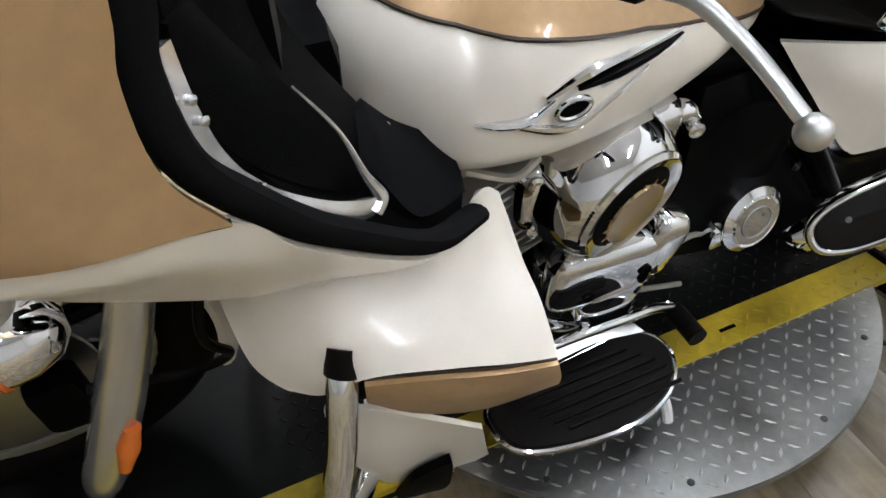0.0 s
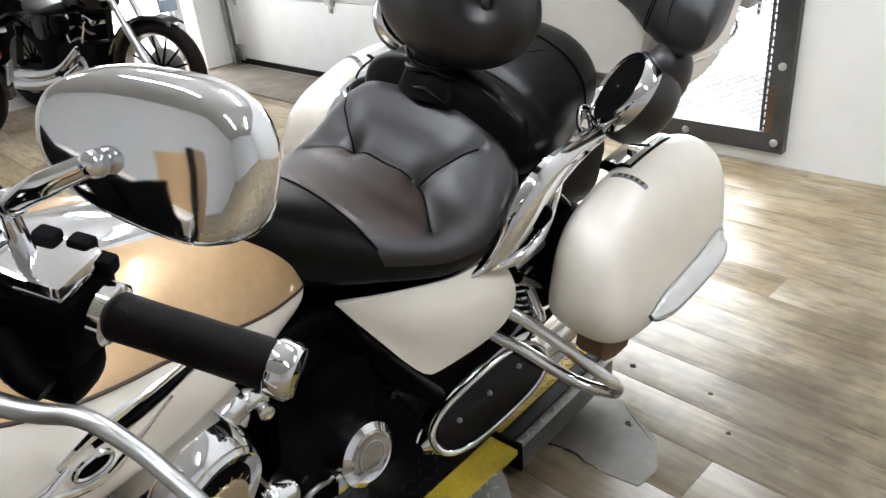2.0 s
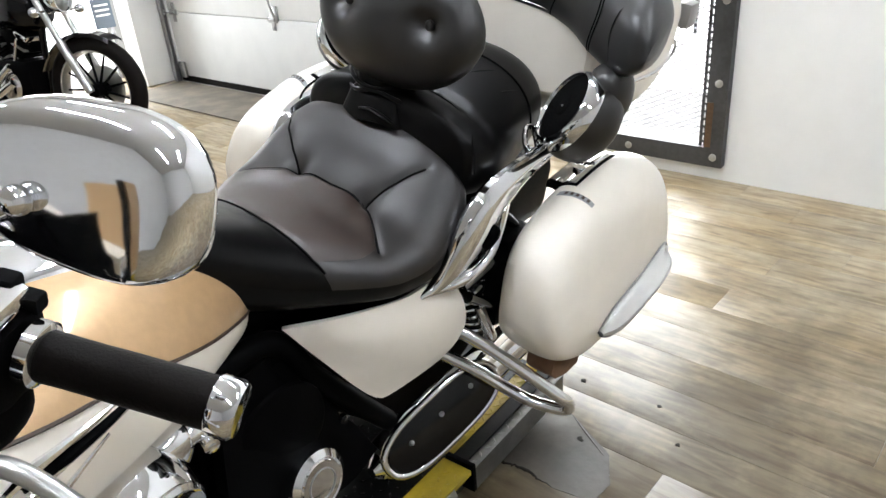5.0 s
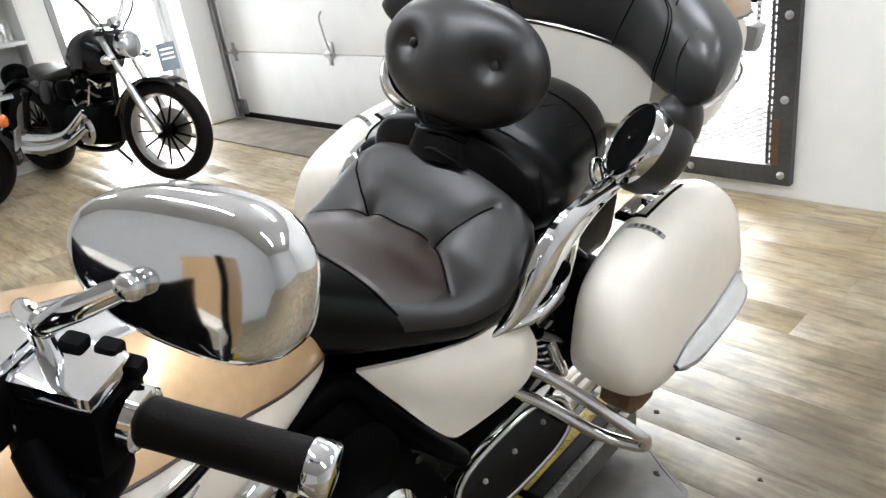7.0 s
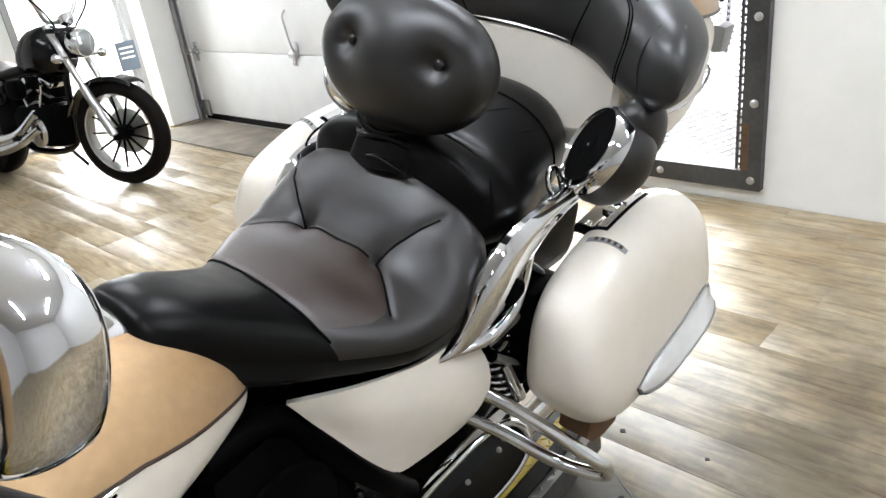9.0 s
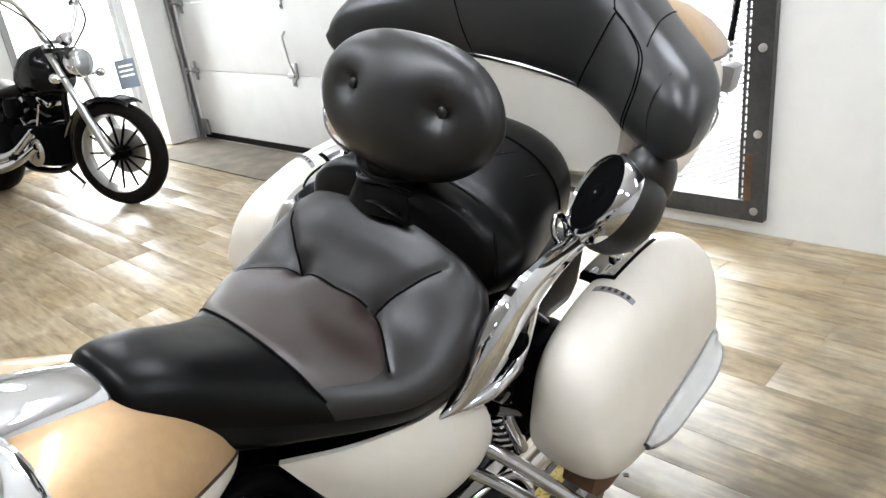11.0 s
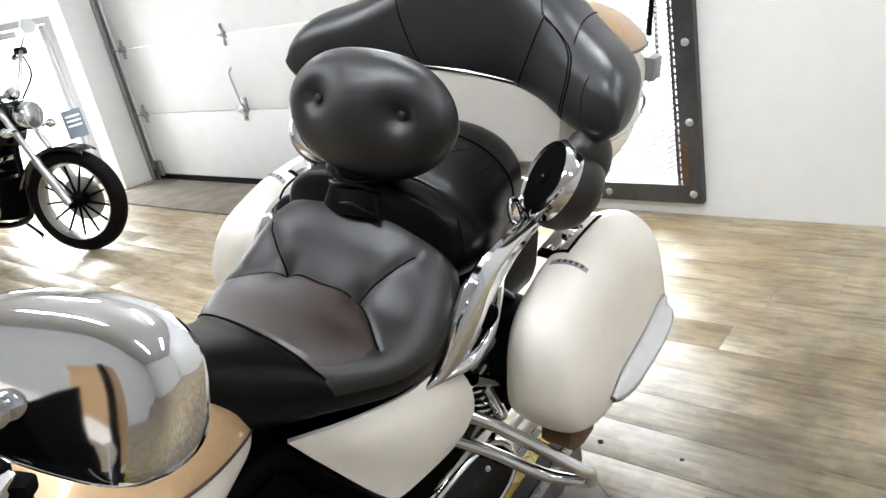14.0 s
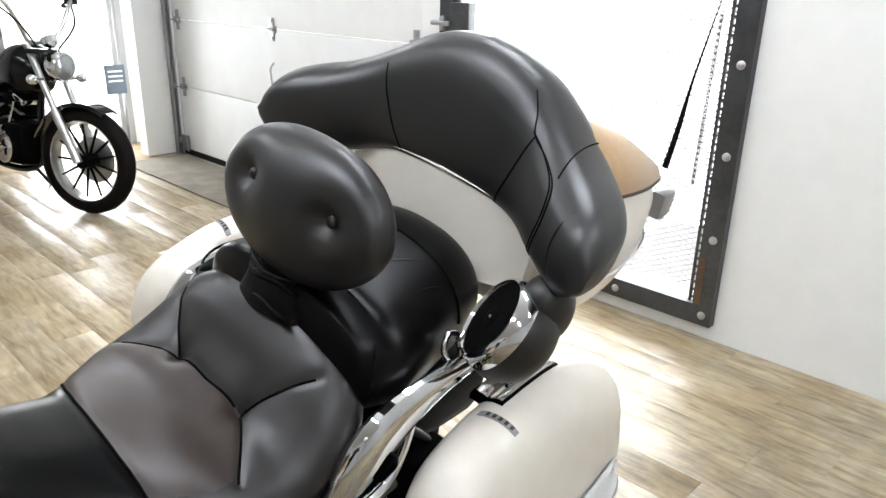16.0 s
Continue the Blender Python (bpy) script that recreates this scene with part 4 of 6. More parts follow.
part("pinstripe", tube([(-0.265, -0.388, 0.934), (-0.17, -0.435, 0.928), (-0.074, -0.458, 0.917), (-0.02, -0.449, 0.902), (0.033, -0.436, 0.882)], 0.0028, 6, 5), PIN, fairing)
RIM = [(0.040, -0.415, 1.16), (0.030, -0.432, 1.10), (0.024, -0.436, 1.031), (0.016, -0.436, 0.995), (0.020, -0.434, 0.936), (0.045, -0.425, 0.886), (0.078, -0.412, 0.834), (0.110, -0.396, 0.792), (0.162, -0.366, 0.724), (0.21, -0.336, 0.672), (0.265, -0.300, 0.645)]
part("rim_trim", tube(RIM, [0.011, 0.011, 0.011, 0.012, 0.014, 0.016, 0.017, 0.017, 0.017, 0.017, 0.017], 12, 5, flat=0.7), PLASTIC, fairing, "grey-black plastic rim trim")
part("inner_panel", moved(sheet(blend_curves([
    [(0.045, -0.40, 1.10), (0.036, -0.405, 1.02), (0.034, -0.405, 0.95), (0.050, -0.40, 0.888), (0.088, -0.392, 0.826), (0.150, -0.365, 0.735), (0.205, -0.33, 0.665), (0.262, -0.295, 0.640)],
    [(0.07, -0.36, 1.08), (0.07, -0.355, 1.0), (0.075, -0.35, 0.94), (0.09, -0.345, 0.885), (0.13, -0.335, 0.83), (0.18, -0.315, 0.74), (0.23, -0.285, 0.68), (0.278, -0.26, 0.648)],
    [(0.10, -0.28, 1.02), (0.105, -0.275, 0.95), (0.115, -0.27, 0.90), (0.13, -0.265, 0.86), (0.155, -0.255, 0.81), (0.195, -0.24, 0.74), (0.24, -0.225, 0.69), (0.272, -0.215, 0.66)]], 12, 40), 0.008, True), Matrix.Translation((0.0, 0.020, -0.010))), CLOTH, fairing, "dark inner fairing panel")
SUR_OUT = [(0.021, -0.418, 0.994), (0.017, -0.428, 0.977), (0.014, -0.428, 0.958), (0.018, -0.424, 0.934), (0.027, -0.410, 0.897), (0.047, -0.398, 0.853), (0.078, -0.384, 0.804), (0.111, -0.374, 0.774), (0.139, -0.367, 0.769)]
SUR_MID = [(0.026, -0.420, 0.991), (0.025, -0.426, 0.968), (0.026, -0.424, 0.946), (0.031, -0.417, 0.914), (0.041, -0.404, 0.880), (0.063, -0.394, 0.842), (0.094, -0.381, 0.802), (0.120, -0.374, 0.781), (0.142, -0.366, 0.776)]
SUR_IN = [(0.034, -0.403, 0.984), (0.035, -0.408, 0.962), (0.037, -0.404, 0.938), (0.042, -0.396, 0.903), (0.055, -0.388, 0.866), (0.077, -0.380, 0.834), (0.106, -0.371, 0.804), (0.130, -0.366, 0.789), (0.143, -0.362, 0.783)]
SUR_LIFT = Vector((0.032, -0.732, 1.197))
SUR_OUT, SUR_MID, SUR_IN = [[Vector(p).lerp(SUR_LIFT, 0.035) for p in c] for c in (SUR_OUT, SUR_MID, SUR_IN)]
part("speaker_surround", sheet(blend_curves([SUR_OUT, SUR_MID, SUR_IN], 12, 48), 0.006, True), SILVER, fairing, "bright silver speaker surround")
part("surround_edge", tube([(0.136, -0.378, 0.786), (0.144, -0.372, 0.794), (0.134, -0.368, 0.819), (0.122, -0.367, 0.858), (0.109, -0.366, 0.884), (0.094, -0.367, 0.91)], [0.007, 0.006, 0.0032, 0.0018, 0.0014, 0.0008], 8, 6), SILVER, fairing)
for p in ((0.026, -0.437, 0.974), (0.034, -0.424, 0.962), (0.037, -0.421, 0.945), (0.058, -0.408, 0.874)):
    part("screw", lathe([(0.003, -0.002), (0.003, 0.0015), (0.001, 0.002)], p, (0.6, -0.7, 0.2), 10), CHROME, fairing)
part("speaker_grille", sheet(blend_curves([[(0.035, -0.392, 0.985), (0.032, -0.392, 0.95), (0.042, -0.385, 0.900), (0.075, -0.374, 0.842), (0.130, -0.356, 0.786)],
     [(0.045, -0.378, 0.985), (0.055, -0.374, 0.95), (0.07, -0.368, 0.90), (0.10, -0.358, 0.85), (0.136, -0.354, 0.796)], [(0.048, -0.366, 0.985), (0.072, -0.350, 0.93), (0.092, -0.346, 0.90), (0.118, -0.344, 0.855), (0.138, -0.350, 0.810)]], 8, 24), 0.004, True), CLOTH, fairing, "black speaker grille")
part("glove_lid", sheet(blend_curves([[(0.150, -0.345, 0.79), (0.19, -0.322, 0.70), (0.225, -0.30, 0.668), (0.265, -0.275, 0.654)], [(0.165, -0.29, 0.80), (0.20, -0.275, 0.73), (0.235, -0.26, 0.69), (0.270, -0.245, 0.664)], [(0.175, -0.235, 0.775), (0.205, -0.228, 0.735), (0.24, -0.218, 0.70), (0.268, -0.215, 0.675)]], 10, 20), 0.012, True), PLASTIC, fairing, "matte black glove box lid")
part("glove_lock", sup((0.187, -0.240, 0.738), (0.014, 0.008, 0.008), 1, 1, 16, 10), CHROME, fairing, "small chrome lock")
part("nub", sup((0.09, -0.352, 0.694), (0.012, 0.006, 0.008), 1, 1, 12, 8), CREAM, fairing)

leg_grid = blend_curves([
    [(0.003, -0.185, 0.515), (0.05, -0.24, 0.565), (0.096, -0.275, 0.592), (0.18, -0.285, 0.592), (0.262, -0.275, 0.60), (0.286, -0.258, 0.630), (0.309, -0.252, 0.608)],
    [(0.006, -0.225, 0.492), (0.05, -0.275, 0.53), (0.10, -0.312, 0.562), (0.18, -0.322, 0.565), (0.25, -0.318, 0.568), (0.29, -0.315, 0.572), (0.313, -0.31, 0.567)],
    [(0.015, -0.27, 0.472), (0.05, -0.305, 0.50), (0.105, -0.342, 0.540), (0.18, -0.360, 0.545), (0.25, -0.364, 0.545), (0.29, -0.364, 0.548), (0.314, -0.36, 0.548)],
    [(0.040, -0.305, 0.456), (0.075, -0.33, 0.468), (0.115, -0.362, 0.522), (0.19, -0.388, 0.525), (0.25, -0.402, 0.515), (0.29, -0.408, 0.507), (0.316, -0.41, 0.500)]], 24, 40)
for sgn in (-1, 1):
    fl = mirror_y if sgn > 0 else (lambda q: q)
    leg = part("leg_shield", fl(sheet(leg_grid, 0.010, True)), CREAM, bike, "cream lower leg shield with a tan band")
    part("band", fl(sheet(blend_curves([[(0.112, -0.364, 0.520), (0.19, -0.390, 0.523), (0.25, -0.404, 0.513), (0.318, -0.412, 0.498)], [(0.113, -0.363, 0.496), (0.18, -0.385, 0.470), (0.25, -0.398, 0.455), (0.326, -0.412, 0.468)], [(0.115, -0.357, 0.470), (0.17, -0.368, 0.42), (0.244, -0.383, 0.397), (0.330, -0.408, 0.440)]], 10, 20), 0.010, True)), TAN, leg, "tan lower band")
    part("pinstripe", fl(tube([(0.112, -0.366, 0.519), (0.19, -0.392, 0.522), (0.25, -0.406, 0.512), (0.318, -0.414, 0.497)], 0.0026, 6, 5)), PIN, leg)
    part("air_duct", fl(sheet(blend_curves([[(0.07, -0.318, 0.408), (0.12, -0.345, 0.42), (0.161, -0.352, 0.385), (0.21, -0.36, 0.34), (0.263, -0.362, 0.28)], [(0.076, -0.312, 0.268), (0.12, -0.33, 0.24), (0.17, -0.335, 0.22), (0.22, -0.338, 0.19), (0.285, -0.345, 0.16)], [(0.142, -0.298, 0.045), (0.17, -0.305, 0.03), (0.20, -0.308, 0.022), (0.24, -0.312, 0.03), (0.299, -0.33, 0.093)]], 16, 20), 0.008, True)), CREAM, leg, "cream air duct")
    part("duct_mouth", fl(sheet(blend_curves([[(0.143, -0.324, 0.068), (0.171, -0.342, 0.165), (0.220, -0.354, 0.205)], [(0.17, -0.326, 0.052), (0.195, -0.342, 0.11), (0.223, -0.350, 0.17)], [(0.20, -0.326, 0.042), (0.215, -0.336, 0.06), (0.226, -0.343, 0.09)]], 10, 12), 0.014, True)), SATIN, leg, "dark duct mouth")
    part("side_cavity", fl(box((0.20, -0.22, 0.42), (0.20, 0.12, 0.26), 0.03)), SATIN, leg)
    part("mount_hole", fl(lathe([(0.007, 0), (0.007, 0.004), (0.001, 0.004)], (0.292, -0.270, 0.612), (0.1, -0.6, 0.5), 12)), SATIN, leg)
    bar = part("engine_guard", fl(tube([(0.17, -0.17, 0.60), (0.13, -0.28, 0.57), (0.092, -0.350, 0.515), (0.072, -0.382, 0.43), (0.05, -0.400, 0.33), (0.06, -0.38, 0.20), (0.12, -0.28, 0.10), (0.17, -0.15, 0.08)], 0.018, 16, 6)), CHROME, bike, "chrome engine guard bar")
    part("rubber_sleeve", fl(tube([(0.104, -0.330, 0.540), (0.097, -0.343, 0.524), (0.094, -0.348, 0.517)], 0.0215, 16, 4)), RUBBER, bar, "black rubber collar")

# engine: dark masses with bright covers
engine = part("engine", join(box((0.62, 0, 0.24), (0.62, 0.26, 0.26), 0.05), box((0.84, 0, 0.34), (0.34, 0.24, 0.34), 0.05), box((0.52, 0, 0.46), (0.30, 0.24, 0.20), 0.04), box((0.30, 0, 0.40), (0.18, 0.22, 0.34), 0.03)), SATIN, bike, "black V-twin engine block")
for cx, tilt in ((0.38, -24), (0.68, 24)):
    m = Matrix.Translation((cx, 0, 0.47)) @ Matrix.Rotation(radians(tilt), 4, "Y")
    cyl = part("cylinder", moved(box((0, 0, 0), (0.13, 0.30 if cx < 0.5 else 0.15, 0.20), 0.02), m), BLACK, engine)
    for k in range(11):
        part("fin", moved(box((0, 0, -0.085 + k * 0.0165), (0.165, 0.385 if cx < 0.5 else 0.16, 0.0055), 0.002), m), BRUSHED if cx < 0.5 else BLACK, cyl)
part("side_panel", sheet(blend_curves([[(0.70, -0.11, 0.54), (0.79, -0.09, 0.515), (0.85, -0.07, 0.47), (0.92, -0.11, 0.38)], [(0.68, -0.145, 0.42), (0.79, -0.140, 0.41), (0.85, -0.135, 0.38), (0.945, -0.150, 0.30)], [(0.68, -0.155, 0.22), (0.80, -0.165, 0.20), (0.92, -0.185, 0.20), (1.0, -0.195, 0.24)]], 14, 20), 0.03, True), SATIN, engine, "satin black side panel")
for p in ((0.80, -0.135, 0.455), (0.945, -0.165, 0.33), (0.75, -0.130, 0.48), (0.72, -0.172, 0.30)):
    part("bolt", lathe([(0.011, 0), (0.011, 0.010), (0.006, 0.013), (0.001, 0.012)], p, (0, -1, 0.1), 10), BLACK, engine)
part("round_panel", lathe([(0.10, 0.0), (0.098, 0.006), (0.09, 0.010), (0.001, 0.012)], (0.80, -0.163, 0.40), (0, -1, 0.1), 40), SATIN, engine, "round matte cover")

ac_ax = Vector((0.22, -0.96, -0.06))
ac = part("air_cleaner", join(lathe([(0.112, -0.10), (0.114, -0.04), (0.112, 0.0), (0.105, 0.03), (0.094, 0.048), (0.088, 0.054)], (0.505, -0.20, 0.503), ac_ax, 48),
          sup((0.425, -0.175, 0.505), (0.055, 0.045, 0.065), 0.7, 0.7, 24, 14), sup((0.575, -0.165, 0.555), (0.060, 0.040, 0.040), 0.7, 0.7, 24, 14), tube([(0.59, -0.175, 0.56), (0.63, -0.18, 0.565), (0.652, -0.182, 0.548)], [0.022, 0.018, 0.013], 12, 5)), CHROME, engine, "chrome air cleaner housing")
part("disc_ring", lathe([(0.088, 0.050), (0.090, 0.058), (0.084, 0.063), (0.076, 0.058)], (0.505, -0.20, 0.503), ac_ax, 48), CHROME, ac)
part("disc", lathe([(0.077, 0.050), (0.076, 0.057), (0.05, 0.060), (0.001, 0.060)], (0.505, -0.20, 0.503), ac_ax, 40), SATIN, ac, "dark fluted disc")
cen = Vector((0.505, -0.20, 0.503)) + ac_ax.normalized() * 0.0605 + Vector((0.004, 0, -0.010))
part("disc_centre", lathe([(0.050, 0.0), (0.049, 0.004), (0.03, 0.006), (0.001, 0.0065)], cen, ac_ax, 40), BRONZE, ac, "champagne metal centre")
acs = ac_ax.normalized().orthogonal().normalized()
for k in range(16):
    a = 2 * math.pi * k / 16
    d = Matrix.Rotation(a, 3, ac_ax.normalized()) @ acs
    part("flute", tube([cen + d * 0.051 + ac_ax.normalized() * 0.001, cen + d * 0.058 + ac_ax.normalized() * 0.001], 0.0013, 6, 1), BRONZE, ac)
for p in ((0.645, -0.195, 0.545), (0.40, -0.20, 0.545), (0.405, -0.205, 0.46)):
    part("bolt", lathe([(0.012, -0.01), (0.012, 0.012), (0.007, 0.014), (0.001, 0.012)], p, (-0.2, -1, 0.1), 12), CHROME, ac)

cover = part("lower_cover", join(sup((0.535, -0.195, 0.315), (0.105, 0.055, 0.068), 0.45, 0.45, 40, 20, Matrix.Rotation(radians(6), 4, "Y")), sup((0.625, -0.190, 0.330), (0.038, 0.058, 0.070), 0.5, 0.5, 28, 16, Matrix.Rotation(radians(20), 4, "Y")),
             sup((0.455, -0.185, 0.33), (0.030, 0.040, 0.040), 0.6, 0.6, 24, 14), sup((0.55, -0.205, 0.255), (0.068, 0.05, 0.05), 0.6, 0.6, 28, 14)), CHROME, engine, "chrome lower engine cover")
part("round_cap", lathe([(0.052, -0.03), (0.056, 0.0), (0.054, 0.012), (0.044, 0.016), (0.042, 0.010), (0.001, 0.012)], (0.548, -0.235, 0.232), (0.05, -0.9, 0.25), 36), CHROME, cover)
part("round_cap_face", lathe([(0.041, 0.008), (0.040, 0.0145), (0.02, 0.0155), (0.001, 0.0155)], (0.548, -0.235, 0.232), (0.05, -0.9, 0.25), 28), SATIN, cover)
for p in ((0.495, -0.246, 0.300), (0.592, -0.247, 0.318), (0.452, -0.224, 0.34)):
    part("socket", lathe([(0.011, 0.0), (0.011, 0.006), (0.006, 0.006), (0.001, 0.002)], p, (0, -1, 0.15), 12), SATIN, cover)
part("side_fin_cover", tube([(0.40, -0.225, 0.335), (0.42, -0.235, 0.27), (0.47, -0.235, 0.215), (0.53, -0.23, 0.185)], [0.008, 0.012, 0.012, 0.008], 10, 5), CHROME, cover)
cap = part("clutch_cap", lathe([(0.064, -0.06), (0.066, -0.01), (0.062, 0.008), (0.050, 0.016), (0.046, 0.014), (0.044, 0.017), (0.001, 0.018)], (0.842, -0.205, 0.280), (0.02, -0.93, 0.28), 40), CHROME, engine, "round chrome clutch cover")
part("cap_bracket", box((0.792, -0.19, 0.255), (0.05, 0.05, 0.05), 0.012), CHROME, cap)
part("cap_line", tube([Vector((0.842, -0.205, 0.280)) + Vector((0.02, -0.93, 0.28)).normalized() * 0.0185 + (Matrix.Rotation(a, 3, Vector((0.02, -0.93, 0.28)).normalized()) @ Vector((0.02, -0.93, 0.28)).orthogonal().normalized()) * 0.030 for a in np.linspace(0, 2 * math.pi, 20, endpoint=False)], 0.0012, 6, 2, True), GREYTRIM, cap)
part("hose", tube([(0.68, -0.185, 0.20), (0.72, -0.19, 0.26), (0.77, -0.185, 0.25), (0.80, -0.19, 0.22)], 0.006, 8, 6), BRUSHED, engine)
part("cable", tube([(0.30, -0.20, 0.60), (0.36, -0.21, 0.575), (0.40, -0.20, 0.585)], 0.007, 8, 5), BRUSHED, engine)

# frame and rear chassis: dark masses between the covers
frame_o = part("frame", join(tube([(0.30, 0, 0.62), (0.62, 0, 0.56), (0.86, 0, 0.54), (1.25, 0, 0.58), (1.62, 0, 0.70)], 0.05, 12, 5), box((1.09, 0, 0.46), (0.28, 0.26, 0.18), 0.05), box((1.42, 0, 0.58), (0.40, 0.36, 0.16), 0.04), tube([(0.72, -0.09, 0.54), (0.85, -0.09, 0.53), (0.91, -0.125, 0.44), (0.985, -0.165, 0.34), (1.08, -0.17, 0.22)], 0.022, 12, 6), tube([(0.72, 0.09, 0.54), (0.85, 0.09, 0.53), (0.91, 0.125, 0.44), (0.985, 0.165, 0.34), (1.08, 0.17, 0.22)], 0.022, 12, 6)), SATIN, bike, "satin black frame and inner panels")
for p, q in (((1.22, -0.235, 0.50), (1.33, -0.25, 0.42)), ((1.22, -0.22, 0.52), (1.30, -0.235, 0.55)), ((1.26, -0.24, 0.46), (1.30, -0.26, 0.36))):
    part("stay", tube([p, q], 0.013, 10, 2), CHROME, frame_o)
part("shock", tube([(1.25, -0.20, 0.52), (1.34, -0.205, 0.33)], 0.034, 16, 2), BLACK, frame_o)
for k in range(7):
    u = k / 6
    part("coil", tube([Vector((1.255 + 0.08 * u, -0.20, 0.50 - 0.155 * u)) + Vector((0.036 * math.cos(a), 0.036 * math.sin(a), 0.012 * math.cos(a))) for a in np.linspace(0, 2 * math.pi, 12, endpoint=False)], 0.005, 8, 2, True), CHROME, frame_o)

# wheels
def wheel_geo(c, ax, r, w, rim):
    tyre = lathe([(rim, -w * 0.42), (rim + 0.02, -w * 0.5), (r - 0.035, -w * 0.5), (r - 0.012, -w * 0.36), (r, -w * 0.12), (r, w * 0.12), (r - 0.012, w * 0.36), (r - 0.035, w * 0.5), (rim + 0.02, w * 0.5), (rim, w * 0.42), (rim - 0.004, 0)], c, ax, 56)
    return (tyre[0], tyre[1][:-2] + [(k, (k + 1) % 56, 10 * 56 + (k + 1) % 56, 10 * 56 + k) for k in range(56)])


for cx, w in ((-0.33, 0.13), (1.345, 0.17)):
    wheel = part("wheel", wheel_geo((cx, 0, 0.325), (0, 1, 0), 0.322, w, 0.215), RUBBER, bike, "black tyre on a dark cast wheel")
    part("wheel_rim", loft([[(cx + rr * math.cos(a), yy, 0.325 + rr * math.sin(a)) for a in np.linspace(0, 2 * math.pi, 48, endpoint=False)] for rr, yy in ((0.222, -w * 0.44), (0.205, -w * 0.40), (0.200, 0), (0.205, w * 0.40), (0.222, w * 0.44))], caps=False), BRUSHED if cx < 0 else BLACK, wheel, "polished rim")
    part("hub", lathe([(0.05, -0.07), (0.055, -0.03), (0.055, 0.03), (0.05, 0.07)], (cx, 0, 0.325), (0, 1, 0), 24), BLACK, wheel)
    for k in range(9):
        a = 2 * math.pi * k / 9
        part("spoke", tube([(cx + 0.05 * math.cos(a), 0, 0.325 + 0.05 * math.sin(a)), (cx + 0.205 * math.cos(a + 0.1), 0, 0.325 + 0.205 * math.sin(a + 0.1))], [0.018, 0.012], 8, 1), BLACK, wheel)
    part("brake_disc", lathe([(0.08, 0), (0.145, 0), (0.145, 0.006), (0.08, 0.006)], (cx, -w * 0.5 - 0.012, 0.325), (0, -1, 0), 40), BRUSHED, wheel)
fender = part("front_fender", loft([[(-0.33 + (0.345 + 0.035 * math.cos(b) - 0.035) * math.cos(a), 0.095 * math.sin(b), 0.325 + (0.345 + 0.035 * math.cos(b) - 0.035) * math.sin(a)) for b in np.linspace(-1.9, 1.9, 15)] for a in np.linspace(-0.35, 3.1, 40)], caps=False, ring_closed=False), CREAM, bike, "cream front fender")
for sgn in (-1, 1):
    fl = mirror_y if sgn > 0 else (lambda q: q)
    fork = part("fork_leg", fl(tube([(0.02, -0.135, 0.86), (-0.09, -0.150, 0.53), (-0.17, -0.158, 0.33), (-0.245, -0.165, 0.165), (-0.262, -0.165, 0.13)], [0.026, 0.028, 0.034, 0.032, 0.022], 18, 5)), SILVER, bike, "bright silver fork leg")
    part("reflector", fl(tube([(-0.168, -0.190, 0.30), (-0.185, -0.194, 0.262), (-0.205, -0.198, 0.215)], [0.012, 0.017, 0.010], 12, 4)), AMBER, fork, "orange side reflector")
    part("caliper", fl(box((-0.235, -0.135, 0.34), (0.07, 0.05, 0.11), 0.02)), SATIN, fork)
    lm = Matrix.Translation((-0.215, -0.20, 0.560)) @ Matrix.Diagonal((0.68, 0.68, 0.68, 1)) @ Matrix.Translation((0.175, 0.215, -0.520))
    lamp = part("auxiliary_lamp", fl(moved(lathe([(0.02, 0.09), (0.05, 0.07), (0.068, 0.03), (0.072, 0.0), (0.070, -0.015), (0.064, -0.018)], (-0.175, -0.215, 0.520), (1, 0.1, -0.05), 36), lm)), CHROME, bike, "chrome auxiliary lamp with an amber ring")
    part("lamp_lens", fl(moved(lathe([(0.065, 0.0), (0.05, -0.022), (0.02, -0.03), (0.001, -0.031)], (-0.19, -0.217, 0.521), (1, 0.1, -0.05), 28), lm)), GLASS, lamp)
    part("amber_ring", fl(moved(tube([(-0.188 + 0.0, -0.216 + 0.069 * math.cos(a), 0.520 + 0.069 * math.sin(a)) for a in np.linspace(0, 2 * math.pi, 20, endpoint=False)], 0.006, 8, 2, True), lm)), AMBER, lamp)
part("brake_hose", tube([(0.0, -0.17, 0.60), (-0.04, -0.19, 0.45), (-0.02, -0.17, 0.36), (-0.08, -0.15, 0.32), (-0.2, -0.15, 0.36)], 0.007, 8, 8), RUBBER, bike)
part("headlamp_nacelle", sup((-0.28, 0, 0.80), (0.16, 0.26, 0.20), 0.7, 0.7, 36, 20), CREAM, bike, "cream headlamp nacelle")

# floorboards, pegs, levers
BOARD = [(0.309, -0.300), (0.306, -0.345), (0.325, -0.378), (0.38, -0.398), (0.474, -0.410), (0.55, -0.402), (0.605, -0.372), (0.630, -0.330), (0.622, -0.292), (0.58, -0.268), (0.48, -0.272), (0.38, -0.282)]
board_c = cr([(x, y, 0.165) for x, y in BOARD], 5, True)
mid = sum((Vector(p) for p in board_c), Vector()) / len(board_c)
fboard = part("floorboard", loft([[p + Vector((0, 0, dz)) + (mid - p) * s for p in board_c] for dz, s in ((-0.022, 0.06), (-0.006, 0.0), (0.004, 0.0), (0.010, 0.04))]), RUBBER, bike, "black ribbed rubber floorboard")
part("rim", tube([tuple(p) for p in board_c[::3]], 0.006, 8, 3, True), CHROME, fboard, "chrome floorboard rim")
